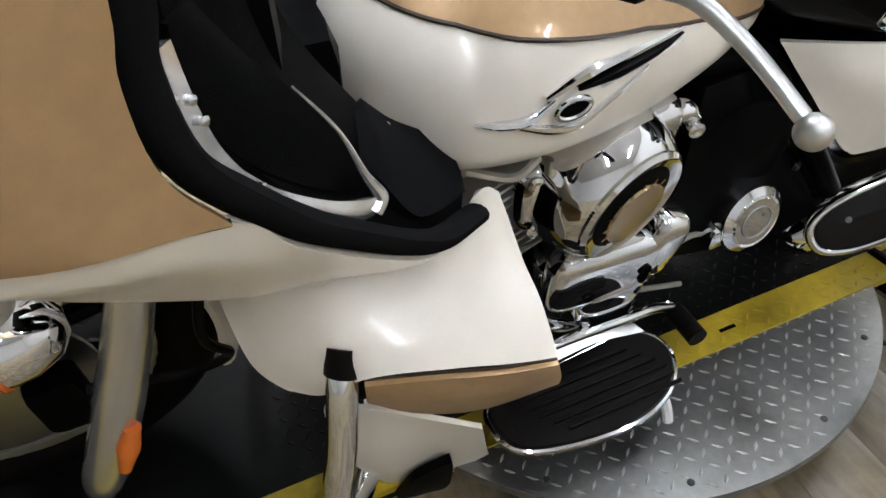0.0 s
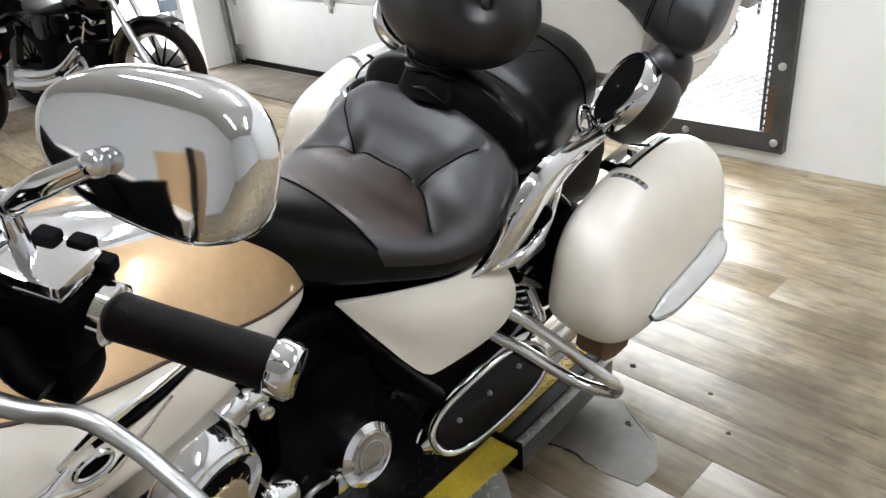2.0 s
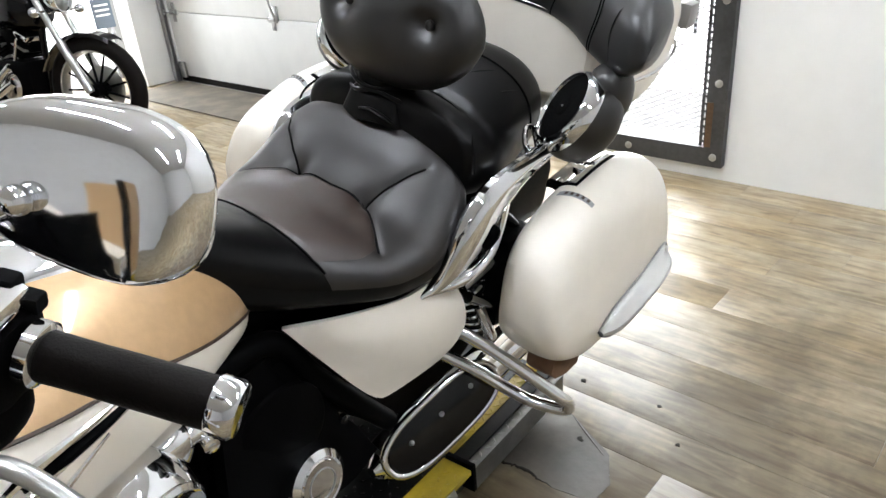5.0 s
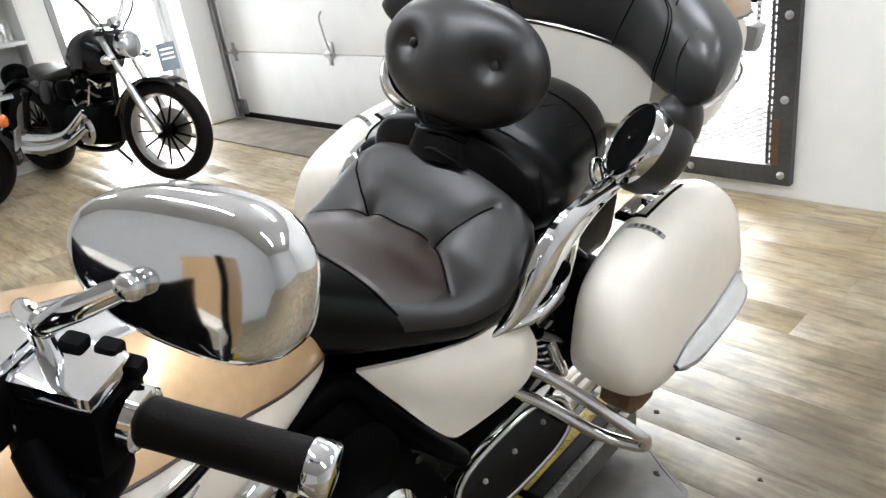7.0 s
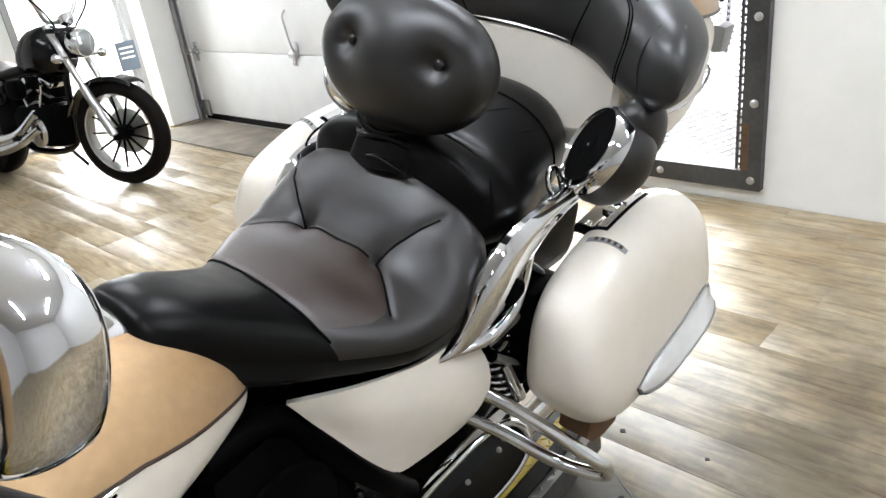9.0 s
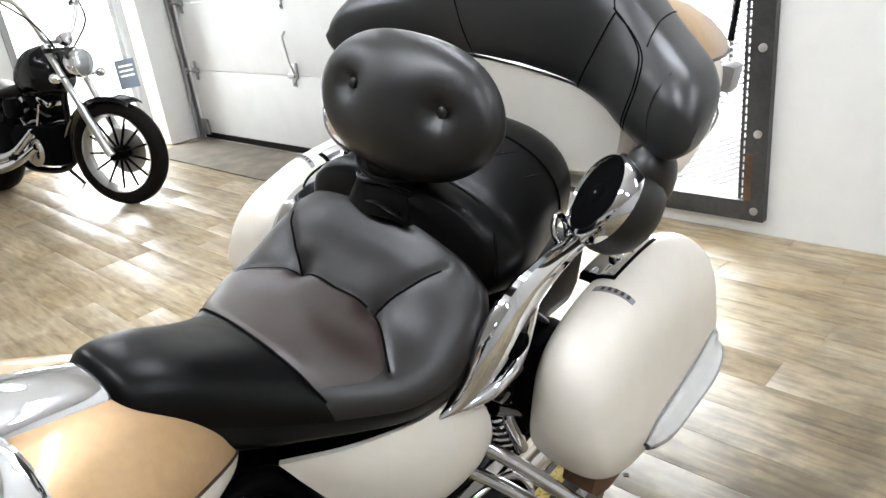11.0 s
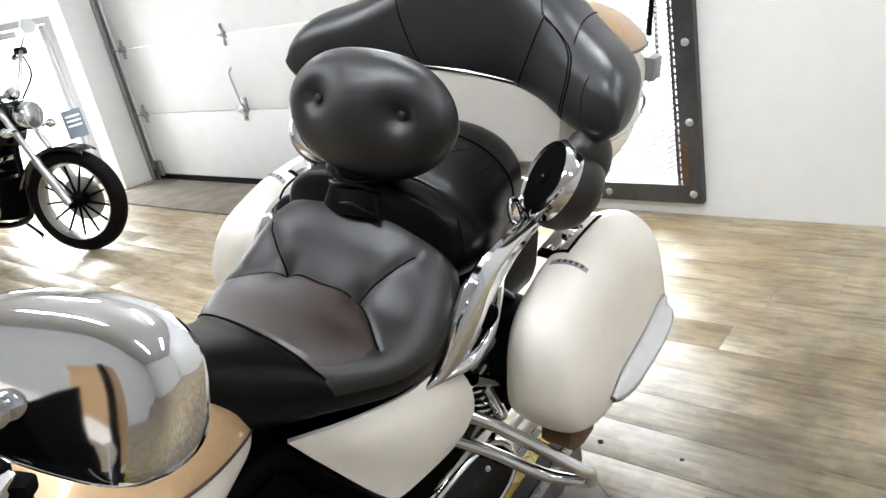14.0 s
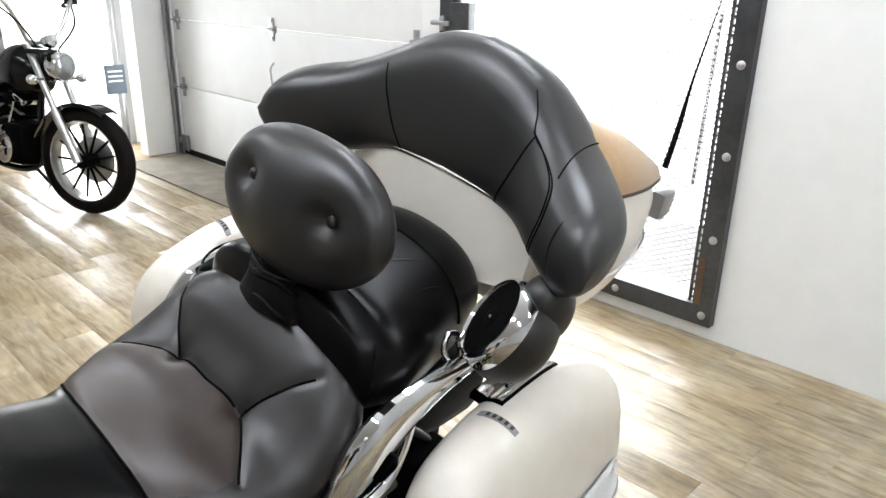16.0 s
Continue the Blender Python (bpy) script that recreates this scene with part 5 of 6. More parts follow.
for k in range(6):
    yy = -0.295 - k * 0.017
    part("rib", box((0.46 + 0.01 * k, yy, 0.177), (0.24 - abs(k - 2.5) * 0.014, 0.007, 0.007), 0.002), RUBBER, fboard)
part("heel_plate", sheet(blend_curves([[(0.42, -0.262, 0.185), (0.52, -0.255, 0.19), (0.60, -0.262, 0.18)], [(0.42, -0.275, 0.180), (0.52, -0.27, 0.182), (0.61, -0.280, 0.176)]], 4, 12), 0.003), BRUSHED, fboard)
lever = part("shift_lever", join(tube([(0.40, -0.255, 0.20), (0.48, -0.262, 0.215), (0.56, -0.262, 0.21), (0.64, -0.255, 0.19), (0.69, -0.25, 0.16)], 0.009, 12, 6), tube([(0.69, -0.235, 0.15), (0.695, -0.262, 0.145)], 0.012, 12, 2)), CHROME, bike, "chrome heel-toe shift lever")
part("peg_rubber", tube([(0.696, -0.255, 0.150), (0.695, -0.320, 0.158)], 0.018, 14, 2), RUBBER, lever, "black rubber shift peg")
part("shift_rod", tube([(0.56, -0.20, 0.20), (0.66, -0.20, 0.165), (0.752, -0.20, 0.132)], 0.005, 8, 3), BRUSHED, bike, "thin steel rod")
part("side_stand", tube([(0.60, -0.32, 0.13), (0.605, -0.37, 0.11), (0.600, -0.410, 0.075), (0.592, -0.445, 0.026)], [0.011, 0.010, 0.014, 0.017], 12, 6, flat=0.6), CHROME, bike, "chrome side stand tang")
stand_leg = part("stand_leg", tube([(0.58, -0.15, 0.12), (0.62, -0.26, 0.0), (0.63, -0.34, -0.062)], [0.018, 0.016, 0.014], 12, 4), SATIN, bike, "black side stand leg")
part("stand_foot", lathe([(0.03, 0), (0.032, 0.006), (0.02, 0.012)], (0.63, -0.335, -0.076), (0, -0.216, 0.976), 20), SATIN, stand_leg)

pf_ax = Vector((-0.20, -0.80, 0.56)).normalized()
pf_u = Vector((0.22, -0.05, 0.118)).normalized()
pf_v = pf_ax.cross(pf_u).normalized()
pf_c = Vector((1.165, -0.250, 0.215))
oval = [(pf_u * math.copysign(abs(math.cos(a)) ** 0.7, math.cos(a)) * 0.150 + pf_v * math.copysign(abs(math.sin(a)) ** 0.8, math.sin(a)) * 0.056) for a in np.linspace(0, 2 * math.pi, 40, endpoint=False)]
pboard = part("passenger_floorboard", loft([[pf_c + pf_ax * h + p * s for p in oval] for h, s in ((-0.02, 0.92), (0.0, 0.99), (0.008, 0.96), (0.011, 0.80))]), BLACK, bike, "folded black passenger floorboard with chrome rim")
part("rim", tube([pf_c + p * 1.02 for p in oval[::2]], 0.009, 10, 2, True), CHROME, pboard, "chrome rim")
for u0 in (-0.085, 0.0, 0.085):
    part("rivet", sup(pf_c + pf_u * u0 + pf_ax * 0.012 + pf_v * 0.015, (0.006, 0.006, 0.006), 1, 1, 10, 6), GREYTRIM, pboard)
for z0, x1 in ((0.13, 1.95), (0.12, 1.90)):
    yy = -0.185 if z0 > 0.125 else 0.19
    part("exhaust_pipe", tube([(1.02, yy, z0 - 0.01), (1.06, yy, z0 - 0.008), (1.10, yy, z0), (1.5, yy * 1.05, z0 + 0.03), (x1, yy * 1.1, z0 + 0.06)], [0.012, 0.040, 0.048, 0.052, 0.052], 20, 5), CHROME, bike, "long chrome exhaust pipe")
for sgn in (-1, 1):
    fl = mirror_y if sgn > 0 else (lambda q: q)
    part("bag_guard", fl(tube([(1.17, -0.20, 0.43), (1.200, -0.250, 0.428), (1.25, -0.35, 0.372), (1.290, -0.435, 0.318), (1.312, -0.456, 0.292), (1.316, -0.446, 0.264), (1.285, -0.370, 0.268), (1.235, -0.27, 0.318), (1.20, -0.20, 0.345)], 0.0135, 16, 6)), CHROME, bike, "chrome saddlebag guard loop")

# left handlebar, controls and mirror
hbar = part("handlebar", tube([(0.16, 0.0, 0.90), (0.20, -0.12, 0.93), (0.30, -0.24, 0.965), (0.38, -0.30, 0.962), (0.42, -0.345, 0.955)], 0.0145, 14, 6), CHROME, bike, "chrome handlebar with black grip")
gv = (Vector((0.489, -0.472, 0.932)) - Vector((0.416, -0.340, 0.954)))
grip = part("grip", tube([Vector((0.416, -0.340, 0.954)) + gv * u for u in np.linspace(0, 0.93, 7)], [0.021, 0.0205, 0.0205, 0.021, 0.021, 0.0215, 0.0215], 20, 2), RUBBER, hbar, "black rubber grip")
part("grip_end", lathe([(0.0225, 0), (0.024, 0.002), (0.024, 0.018), (0.021, 0.022), (0.001, 0.023)], Vector((0.416, -0.340, 0.954)) + gv * 0.92, gv, 28), CHROME, grip, "chrome grip end cap")
part("grip_collar", lathe([(0.024, -0.002), (0.0265, 0.0), (0.0265, 0.010), (0.023, 0.012)], Vector((0.416, -0.340, 0.954)) - gv.normalized() * 0.004, gv, 28), CHROME, grip)
rotm = Euler((0, radians(6), radians(-61))).to_matrix()
housing = part("switch_housing", box((0.388, -0.297, 0.950), (0.085, 0.070, 0.075), 0.014, rotm), SATIN, hbar, "black switch housing")
part("switch_cover", box((0.390, -0.303, 0.995), (0.072, 0.060, 0.022), 0.009, rotm), CHROME, housing, "chrome switch cover")
part("reservoir", box((0.327, -0.238, 0.985), (0.115, 0.070, 0.060), 0.012, rotm), SATIN, hbar, "black fluid reservoir")
part("reservoir_lid", box((0.325, -0.235, 1.018), (0.118, 0.072, 0.016), 0.007, rotm), CHROME, hbar, "chrome reservoir lid")
for p in ((0.422, -0.305, 1.000), (0.405, -0.285, 1.005), (0.430, -0.318, 0.985)):
    part("switch", box(p, (0.020, 0.016, 0.016), 0.004, rotm), PLASTIC, housing)
part("switch_body", box((0.375, -0.305, 0.905), (0.075, 0.055, 0.05), 0.018, rotm), SATIN, housing)
part("lever_perch", tube([(0.350, -0.300, 0.945), (0.345, -0.330, 0.930), (0.352, -0.350, 0.918)], [0.016, 0.013, 0.010], 12, 5), SATIN, hbar)
part("clutch_lever", tube([(0.288, -0.300, 0.955), (0.310, -0.340, 0.937), (0.335, -0.375, 0.928), (0.356, -0.410, 0.932), (0.372, -0.455, 0.918), (0.384, -0.505, 0.896)], [0.009, 0.010, 0.0085, 0.0080, 0.0072, 0.0072], 14, 6, flat=0.8), BRUSHED, hbar, "silver clutch lever")
part("lever_ball", sup((0.386, -0.515, 0.891), (0.0125, 0.0125, 0.0125), 1, 1, 20, 12), BRUSHED, hbar, "round lever tip")
for k, off in enumerate((0.0, 0.016)):
    part("cable", tube([(0.30, -0.26, 0.94 - off), (0.24, -0.20, 0.93 - off), (0.19, -0.13, 0.86), (0.17, -0.08, 0.76)], 0.006, 8, 6), RUBBER, hbar)
mirror = part("mirror", tube([(0.384, -0.292, 1.003), (0.380, -0.296, 1.045), (0.374, -0.304, 1.066), (0.366, -0.335, 1.080), (0.362, -0.372, 1.096), (0.370, -0.408, 1.121), (0.388, -0.438, 1.141)], [0.009, 0.0075, 0.0085, 0.0075, 0.0075, 0.0085, 0.007], 14, 6), CHROME, bike, "chrome mirror on a bent stalk")
m_n = Vector((-0.92, -0.30, 0.25)).normalized()
m_u = Vector((0.25, -0.95, 0.02)).normalized()
m_u = (m_u - m_n * m_u.dot(m_n)).normalized()
m_v = m_n.cross(m_u).normalized()
if m_v.z < 0:
    m_v = -m_v
m_c = Vector((0.428, -0.447, 1.142))


def mir(a, s, h):
    c, n = math.cos(a), math.sin(a)
    e = 0.78
    u, v = math.copysign(abs(c) ** e, c) * 0.080, math.copysign(abs(n) ** e, n) * 0.0475
    v *= 1.0 + 0.20 * c
    return m_c + m_u * u * s + m_v * v * s + m_n * h


aa = np.linspace(0, 2 * math.pi, 48, endpoint=False)
part("mirror_shell", loft([[mir(a, s, h) for a in aa] for s, h in ((0.95, -0.012), (1.0, -0.006), (1.005, 0.003), (0.99, 0.011), (0.955, 0.018), (0.90, 0.0228), (0.82, 0.0246), (0.66, 0.0262), (0.45, 0.0273), (0.22, 0.0279), (0.02, 0.0281))]), CHROME, mirror, "rounded chrome mirror shell")
part("mirror_glass", loft([[mir(a, s, h) for a in aa] for s, h in ((0.93, -0.010), (0.93, -0.014), (0.02, -0.014))]), CHROME, mirror, "mirror glass")
part("pivot", sup((0.391, -0.442, 1.143), (0.0085, 0.009, 0.009), 1, 1, 18, 10), CHROME, mirror)
part("elbow", sup((0.363, -0.375, 1.098), (0.0095, 0.010, 0.0095), 1, 1, 18, 10), CHROME, mirror)

part("dash_interior", join(box((0.06, -0.13, 0.93), (0.10, 0.36, 0.26), 0.04), box((0.13, 0.0, 0.72), (0.10, 0.40, 0.20), 0.04)), SATIN, fairing, "dark fairing interior")
part("gauge_bezel", lathe([(0.040, 0), (0.045, 0.010), (0.040, 0.016), (0.035, 0.012)], (0.105, -0.20, 0.985), (1, -0.1, 0.35), 28), CHROME, fairing, "chrome gauge bezel")
part("key_switch", sup((0.155, -0.135, 0.80), (0.016, 0.022, 0.012), 0.8, 0.8, 16, 10), CHROME, fairing)
part("fork_clamp", box((0.10, -0.09, 0.86), (0.07, 0.12, 0.035), 0.010), BLACK, fairing)


# ---- the lift under the motorcycle ----
LIFT = pose(0, 1.1033, 0, 0, 0, 4.0)
lift = thing("motorcycle_lift", "low steel motorcycle lift with yellow edge stripes", "lift", LIFT)


part("deck", slab(-1.15, 1.62, -0.30, 0.34, 0.05, 0.118), DARKPLATE, lift, "black tread plate deck")
part("underframe", join(slab(-1.10, 1.58, -0.24, 0.30, 0.0, 0.05)), SATIN, lift)


def tread(x, y, z, turn, l=0.021, w=0.0062, h=0.0020):
    c, s = math.cos(turn), math.sin(turn)
    p = [(-l / 2, 0, 0), (0, -w / 2, 0), (l / 2, 0, 0), (0, w / 2, 0), (-l * 0.28, 0, h), (l * 0.28, 0, h)]
    v = [(x + a * c - b * s, y + a * s + b * c, z + k) for a, b, k in p]
    return v, [(0, 1, 5, 4), (1, 2, 5), (2, 3, 5), (3, 0, 4, 5)]


def treads(x0, x1, y0, y1, z, ok, step=0.0265):
    out = []
    nx, ny = int((x1 - x0) / step), int((y1 - y0) / step)
    for i in range(nx):
        for k in range(ny):
            x, y = x0 + (i + 0.5) * step, y0 + (k + 0.5) * step
            if ok(x, y):
                out.append(tread(x, y, z, radians(45 if (i + k) % 2 else -45)))
    return join(*out)


tagged(part("deck_tread", treads(0.0, 1.6, -0.29, 0.33, 0.118, lambda x, y: y > -0.265 or x < 0.1), DARKPLATE, lift, "raised tread lozenges", smooth=0), kind="stuff")
wing_c, wing_r = (0.69, -0.031), 0.538
WG = [(wing_c[0] + wing_r * math.cos(a), wing_c[1] + wing_r * math.sin(a)) for a in np.linspace(radians(-27), radians(-153), 48)]
wing = part("side_wing", loft([[(x, y, z) for x, y in WG] for z in (0.100, 0.1165)]), PLATE, lift, "bright half-round tread plate wing")
tagged(part("wing_tread", treads(0.12, 1.26, -0.58, -0.24, 0.1165, lambda x, y: math.hypot(x - wing_c[0], y - wing_c[1]) < wing_r - 0.012), TREAD, wing, "raised tread lozenges", smooth=0), kind="stuff")
for a in (-50, -75, -105, -130):
    part("rivet", lathe([(0.006, 0), (0.006, 0.002), (0.001, 0.0035)], (wing_c[0] + (wing_r - 0.03) * math.cos(radians(a)), wing_c[1] + (wing_r - 0.03) * math.sin(radians(a)), 0.1165), (0, 0, 1), 10), RAWSTEEL, wing)
stripe = part("edge_stripe", loft([[(x, y0 + 0.0, z0) for y0, z0 in ((-0.328 + 0.0 * x, 0.108), (-0.328, 0.1205), (-0.252, 0.1205), (-0.252, 0.108))] for x in np.linspace(-1.15, 1.20, 3)]), YELLOW, lift, "worn yellow edge stripe")
tagged(part("stripe_tread", treads(-0.2, 1.2, -0.325, -0.255, 0.1205, lambda x, y: True), YELLOW, stripe, smooth=0), kind="stuff")
part("stripe_mark", slab(0.80, 0.835, -0.298, -0.290, 0.1212, 0.1222), SATIN, stripe)
ramp = part("rear_strip", slab(1.215, 1.62, -0.326, -0.262, 0.05, 0.112), PLATE, lift, "tread plate side strip")
tagged(part("rear_tread", treads(1.22, 1.62, -0.325, -0.262, 0.112, lambda x, y: True, 0.028), TREAD, ramp, smooth=0), kind="stuff")
rear_y = part("rear_stripe", slab(1.215, 1.62, -0.262, -0.225, 0.10, 0.1205), YELLOW, lift, "worn yellow edge stripe")
tagged(part("rear_stripe_tread", treads(1.22, 1.62, -0.262, -0.225, 0.1205, lambda x, y: True, 0.0185), YELLOW, rear_y, smooth=0), kind="stuff")
part("joint_clip", box((1.207, -0.295, 0.095), (0.012, 0.075, 0.075), 0.002), SATIN, lift, "black joint bracket")
part("right_stripe", slab(-1.15, 1.62, 0.34, 0.40, 0.06, 0.1205), YELLOW, lift)

# torn floor covering beside the lift
def ragged(points, seed, rough, per=10):
    """A torn line through points: straight runs with nicks of a few millimetres."""
    r = random.Random(seed)
    out = []
    for (ax, ay), (bx, by) in zip(points, points[1:]):
        for k in range(per):
            u = k / per
            out.append((ax + (bx - ax) * u + r.uniform(-rough, rough), ay + (by - ay) * u + r.uniform(-rough, rough)))
    return out + [points[-1]]


FILM = mat("clear_film_on_floor", (0.135, 0.120, 0.098), 0.45, 0, 0.4, 26, 0.5, 0.6, spec=0.4)
WORN = mat("worn_grey_floor", (0.028, 0.023, 0.018), 0.7, 0, 0.5, 60, 0.8, 0.6, spec=0.1)
TEAR = [(1.345, 0.955), (1.371, 0.923), (1.390, 0.873), (1.392, 0.827), (1.383, 0.760)]
edge = ragged(TEAR, 3, 0.004) + ragged([(1.40, 0.66), (1.47, 0.655), (1.555, 0.704)], 5, 0.0015)
edge += ragged([(1.565, 0.72), (1.633, 0.857), (1.60, 0.93), (1.48, 0.975)], 6, 0.0015)
film = solid("film_sheet", loft([[(x, y, z) for x, y in edge] for z in (0.0004, 0.0014)]), FILM, "thin shiny clear film torn along one edge", "film")
part("torn_edge", tube([(x, y, 0.0012) for x, y in ragged(TEAR, 3, 0.004)], [0.0012, 0.003, 0.005, 0.003, 0.0055, 0.003, 0.001], 6, 1, flat=0.45), WORN, film, "dark curled edge")
part("film_fold", tube([(1.545, 0.712, 0.0012), (1.590, 0.790, 0.002), (1.633, 0.857, 0.0012)], [0.001, 0.003, 0.001], 6, 5, flat=0.5), FILM, film)
TEAR_2 = [(1.225, 0.735), (1.235, 0.70), (1.224, 0.647), (1.170, 0.577), (1.095, 0.519), (1.06, 0.50)]
gash = ragged(TEAR_2, 11, 0.004)
solid("floor_patch", tube([(x, y, 0.0006) for x, y in gash], [0.001, 0.008, 0.005, 0.009, 0.004, 0.007, 0.001], 6, 1, flat=0.2), WORN, "dark ragged tear in the floor covering", "floor patch", group="torn floor patches")
rr = random.Random(21)
for k in range(9):
    cx, cy, s0 = 1.05 + 0.75 * rr.random(), 0.42 + 0.55 * rr.random(), 0.004 + 0.006 * rr.random()
    ring = [(cx + s0 * math.cos(a) * rr.uniform(0.5, 1.2), cy + s0 * math.sin(a) * rr.uniform(0.5, 1.2)) for a in np.linspace(0, 2 * math.pi, 9, endpoint=False)]
    solid("floor_chip", loft([[(x, y, z) for x, y in ring] for z in (0.0002, 0.0022)]), WORN, "small dark chip of floor covering", "debris", group="chips on the floor")

# ---- overhead door ----
gdoor = tagged(new("door_1"), "white sectional overhead garage door with steel hinges", "garage door", kind="structure")
seams = [0.045, 0.56, 1.075, 1.59, 2.105]
for z0, z1 in zip(seams, seams[1:]):
    part("panel", box((WX + 0.035, (DY0 + DY1) / 2, (z0 + z1) / 2), (0.045, DY1 - DY0, z1 - z0 - 0.005), 0.006), DOORWHITE, gdoor)
part("bottom_seal", slab(WX + 0.008, WX + 0.06, DY0, DY1, 0.004, 0.045), RUBBER, gdoor, "black rubber bottom seal")


def hinge(y, z):
    h = part("hinge", join(box((WX + 0.008, y, z), (0.006, 0.045, 0.15), 0.002), tube([(WX - 0.006, y - 0.035, z), (WX - 0.006, y + 0.035, z)], 0.010, 10, 1), box((WX + 0.006, y, z), (0.008, 0.10, 0.045), 0.003)), ZINC, gdoor)
    for dz in (-0.055, 0.055):
        part("bolt", lathe([(0.009, 0), (0.009, 0.006), (0.001, 0.007)], (WX + 0.005, y, z + dz), (-1, 0, 0), 8), ZINC, h)


for z in seams[1:4]:
    for y in (5.70, 4.38, 3.0):
        hinge(y, z)
for z in seams[1:4]:
    part("roller", join(lathe([(0.022, 0), (0.024, 0.006), (0.022, 0.012)], (WX - 0.03, 5.79, z), (0, 1, 0), 14), tube([(WX - 0.03, 5.72, z), (WX - 0.03, 5.80, z)], 0.006, 8, 1)), ZINC, gdoor)
part("bottom_bracket", join(box((WX - 0.004, 5.74, 0.10), (0.02, 0.09, 0.13), 0.005), lathe([(0.022, 0), (0.024, 0.006), (0.022, 0.012)], (WX - 0.03, 5.79, 0.12), (0, 1, 0), 14)), ZINC, gdoor)
part("track", join(slab(WX - 0.05, WX - 0.045, 5.785, 5.835, 0.0, 2.3), slab(WX - 0.05, WX - 0.012, 5.83, 5.835, 0.0, 2.3), slab(WX - 0.017, WX - 0.012, 5.785, 5.835, 0.0, 2.3)), ZINC, gdoor, "galvanised steel roller track")
part("pull_handle", join(box((WX + 0.004, 4.34, 0.60), (0.012, 0.05, 0.10), 0.004), tube([(WX - 0.01, 4.34, 0.58), (WX - 0.03, 4.345, 0.66), (WX - 0.03, 4.36, 0.74), (WX - 0.03, 4.37, 0.82), (WX - 0.005, 4.365, 0.86)], 0.010, 10, 5, flat=0.7)), ZINC, gdoor, "steel pull handle")
part("lock_bar", join(box((WX + 0.004, 4.38, 1.60), (0.014, 0.08, 0.08), 0.006)), ZINC, gdoor)
structure("trim", join(slab(WX - 0.012, WX, 2.80, DY0 - 0.005, 0, 2.2), slab(WX - 0.012, WX, 2.80, DY1 + 0.02, 2.16, 2.3)), WALL, "white door casing beside the overhead door", "trim")
solid("floor_mat", box((3.12, 4.60, 0.006), (0.50, 2.3, 0.010), 0.004), mat("mat_fibre", (0.20, 0.17, 0.13), 0.8, 0, 0.3, 90, 0.3, 0.4), "brown fibre mat before the overhead door", "mat")

# ---- mesh gate ----
gate = tagged(new("door_2"), "dark steel security gate with expanded metal mesh", "gate", kind="structure")
gx = WX - 0.012
part("frame", join(slab(gx - 0.03, gx + 0.012, GY0, GY0 + 0.085, GZ0, GZ1), slab(gx - 0.03, gx + 0.012, GY1 - 0.085, GY1, GZ0, GZ1), slab(gx - 0.03, gx + 0.012, GY0 + 0.085, GY1 - 0.085, GZ0, GZ0 + 0.085), slab(gx - 0.03, gx + 0.012, GY0 + 0.085, GY1 - 0.085, GZ1 - 0.085, GZ1)), RAWSTEEL, gate, "dark steel angle frame")
part("inner_angle", join(*[join(slab(gx - 0.008, gx + 0.004, y, y + 0.010, GZ0 + 0.085, GZ1 - 0.085), slab(gx - 0.008, gx + 0.004, y + 0.018, y + 0.030, GZ0 + 0.085, GZ1 - 0.085), *[slab(gx - 0.007, gx + 0.003, y + 0.010, y + 0.018, z, z + 0.010) for z in np.arange(GZ0 + 0.10, GZ1 - 0.10, 0.034)]) for y in (GY0 + 0.087, GY1 - 0.117)]), RAWSTEEL, gate, "perforated dark steel strip")
part("rust_patch", slab(gx - 0.032, gx - 0.030, GY0 + 0.055, GY0 + 0.083, 0.16, 0.36), RUST, gate, "rusty streak")
zz = [0.115, 0.445, 0.785, 1.128, 1.47, 1.81]
for z in zz:
    for y in (GY0 + 0.04, GY1 - 0.04):
        part("bolt", lathe([(0.017, 0), (0.017, 0.004), (0.011, 0.009), (0.001, 0.010)], (gx - 0.03, y, z), (-1, 0, 0), 14), ZINC, gate)
for y in (1.63, 2.0, 2.4):
    part("bolt", lathe([(0.017, 0), (0.017, 0.004), (0.011, 0.009), (0.001, 0.010)], (gx - 0.03, y, GZ0 + 0.04), (-1, 0, 0), 14), ZINC, gate)
my0, my1, mz0, mz1 = GY0 + 0.10, GY1 - 0.10, GZ0 + 0.10, GZ1 - 0.10
wires = []
pitch, rise = 0.052, 0.024
slope = rise / pitch
n = 0
for sg in (1, -1):
    c = mz0 - (my1 - my0) * slope
    while c < mz1 + (my1 - my0) * slope:
        y_a, y_b = my0, my1
        za, zb = (c, c + (my1 - my0) * slope) if sg > 0 else (c + (my1 - my0) * slope, c)
        pts = []
        for y, z in ((y_a, za), (y_b, zb)):
            pts.append((y, z))
        (ya, za), (yb, zb) = pts
        k = (zb - za) / (yb - ya)
        lo, hi = sorted((((mz0 - za) / k + ya), ((mz1 - za) / k + ya)))
        s0, s1 = max(ya, lo), min(yb, hi)
        if s1 - s0 > 0.01:
            wires.append(tube([(WX + 0.045, s0, za + k * (s0 - ya)), (WX + 0.045, s1, za + k * (s1 - ya))], 0.0030, 4, 1))
        c += rise * 1.0
tagged(part("mesh", join(*wires), ZINC, gate, "pale expanded metal mesh"), kind="stuff")
part("lock_box", box((gx - 0.035, GY1 - 0.16, 1.22), (0.05, 0.13, 0.16), 0.006), RAWSTEEL, gate, "dark lock box")
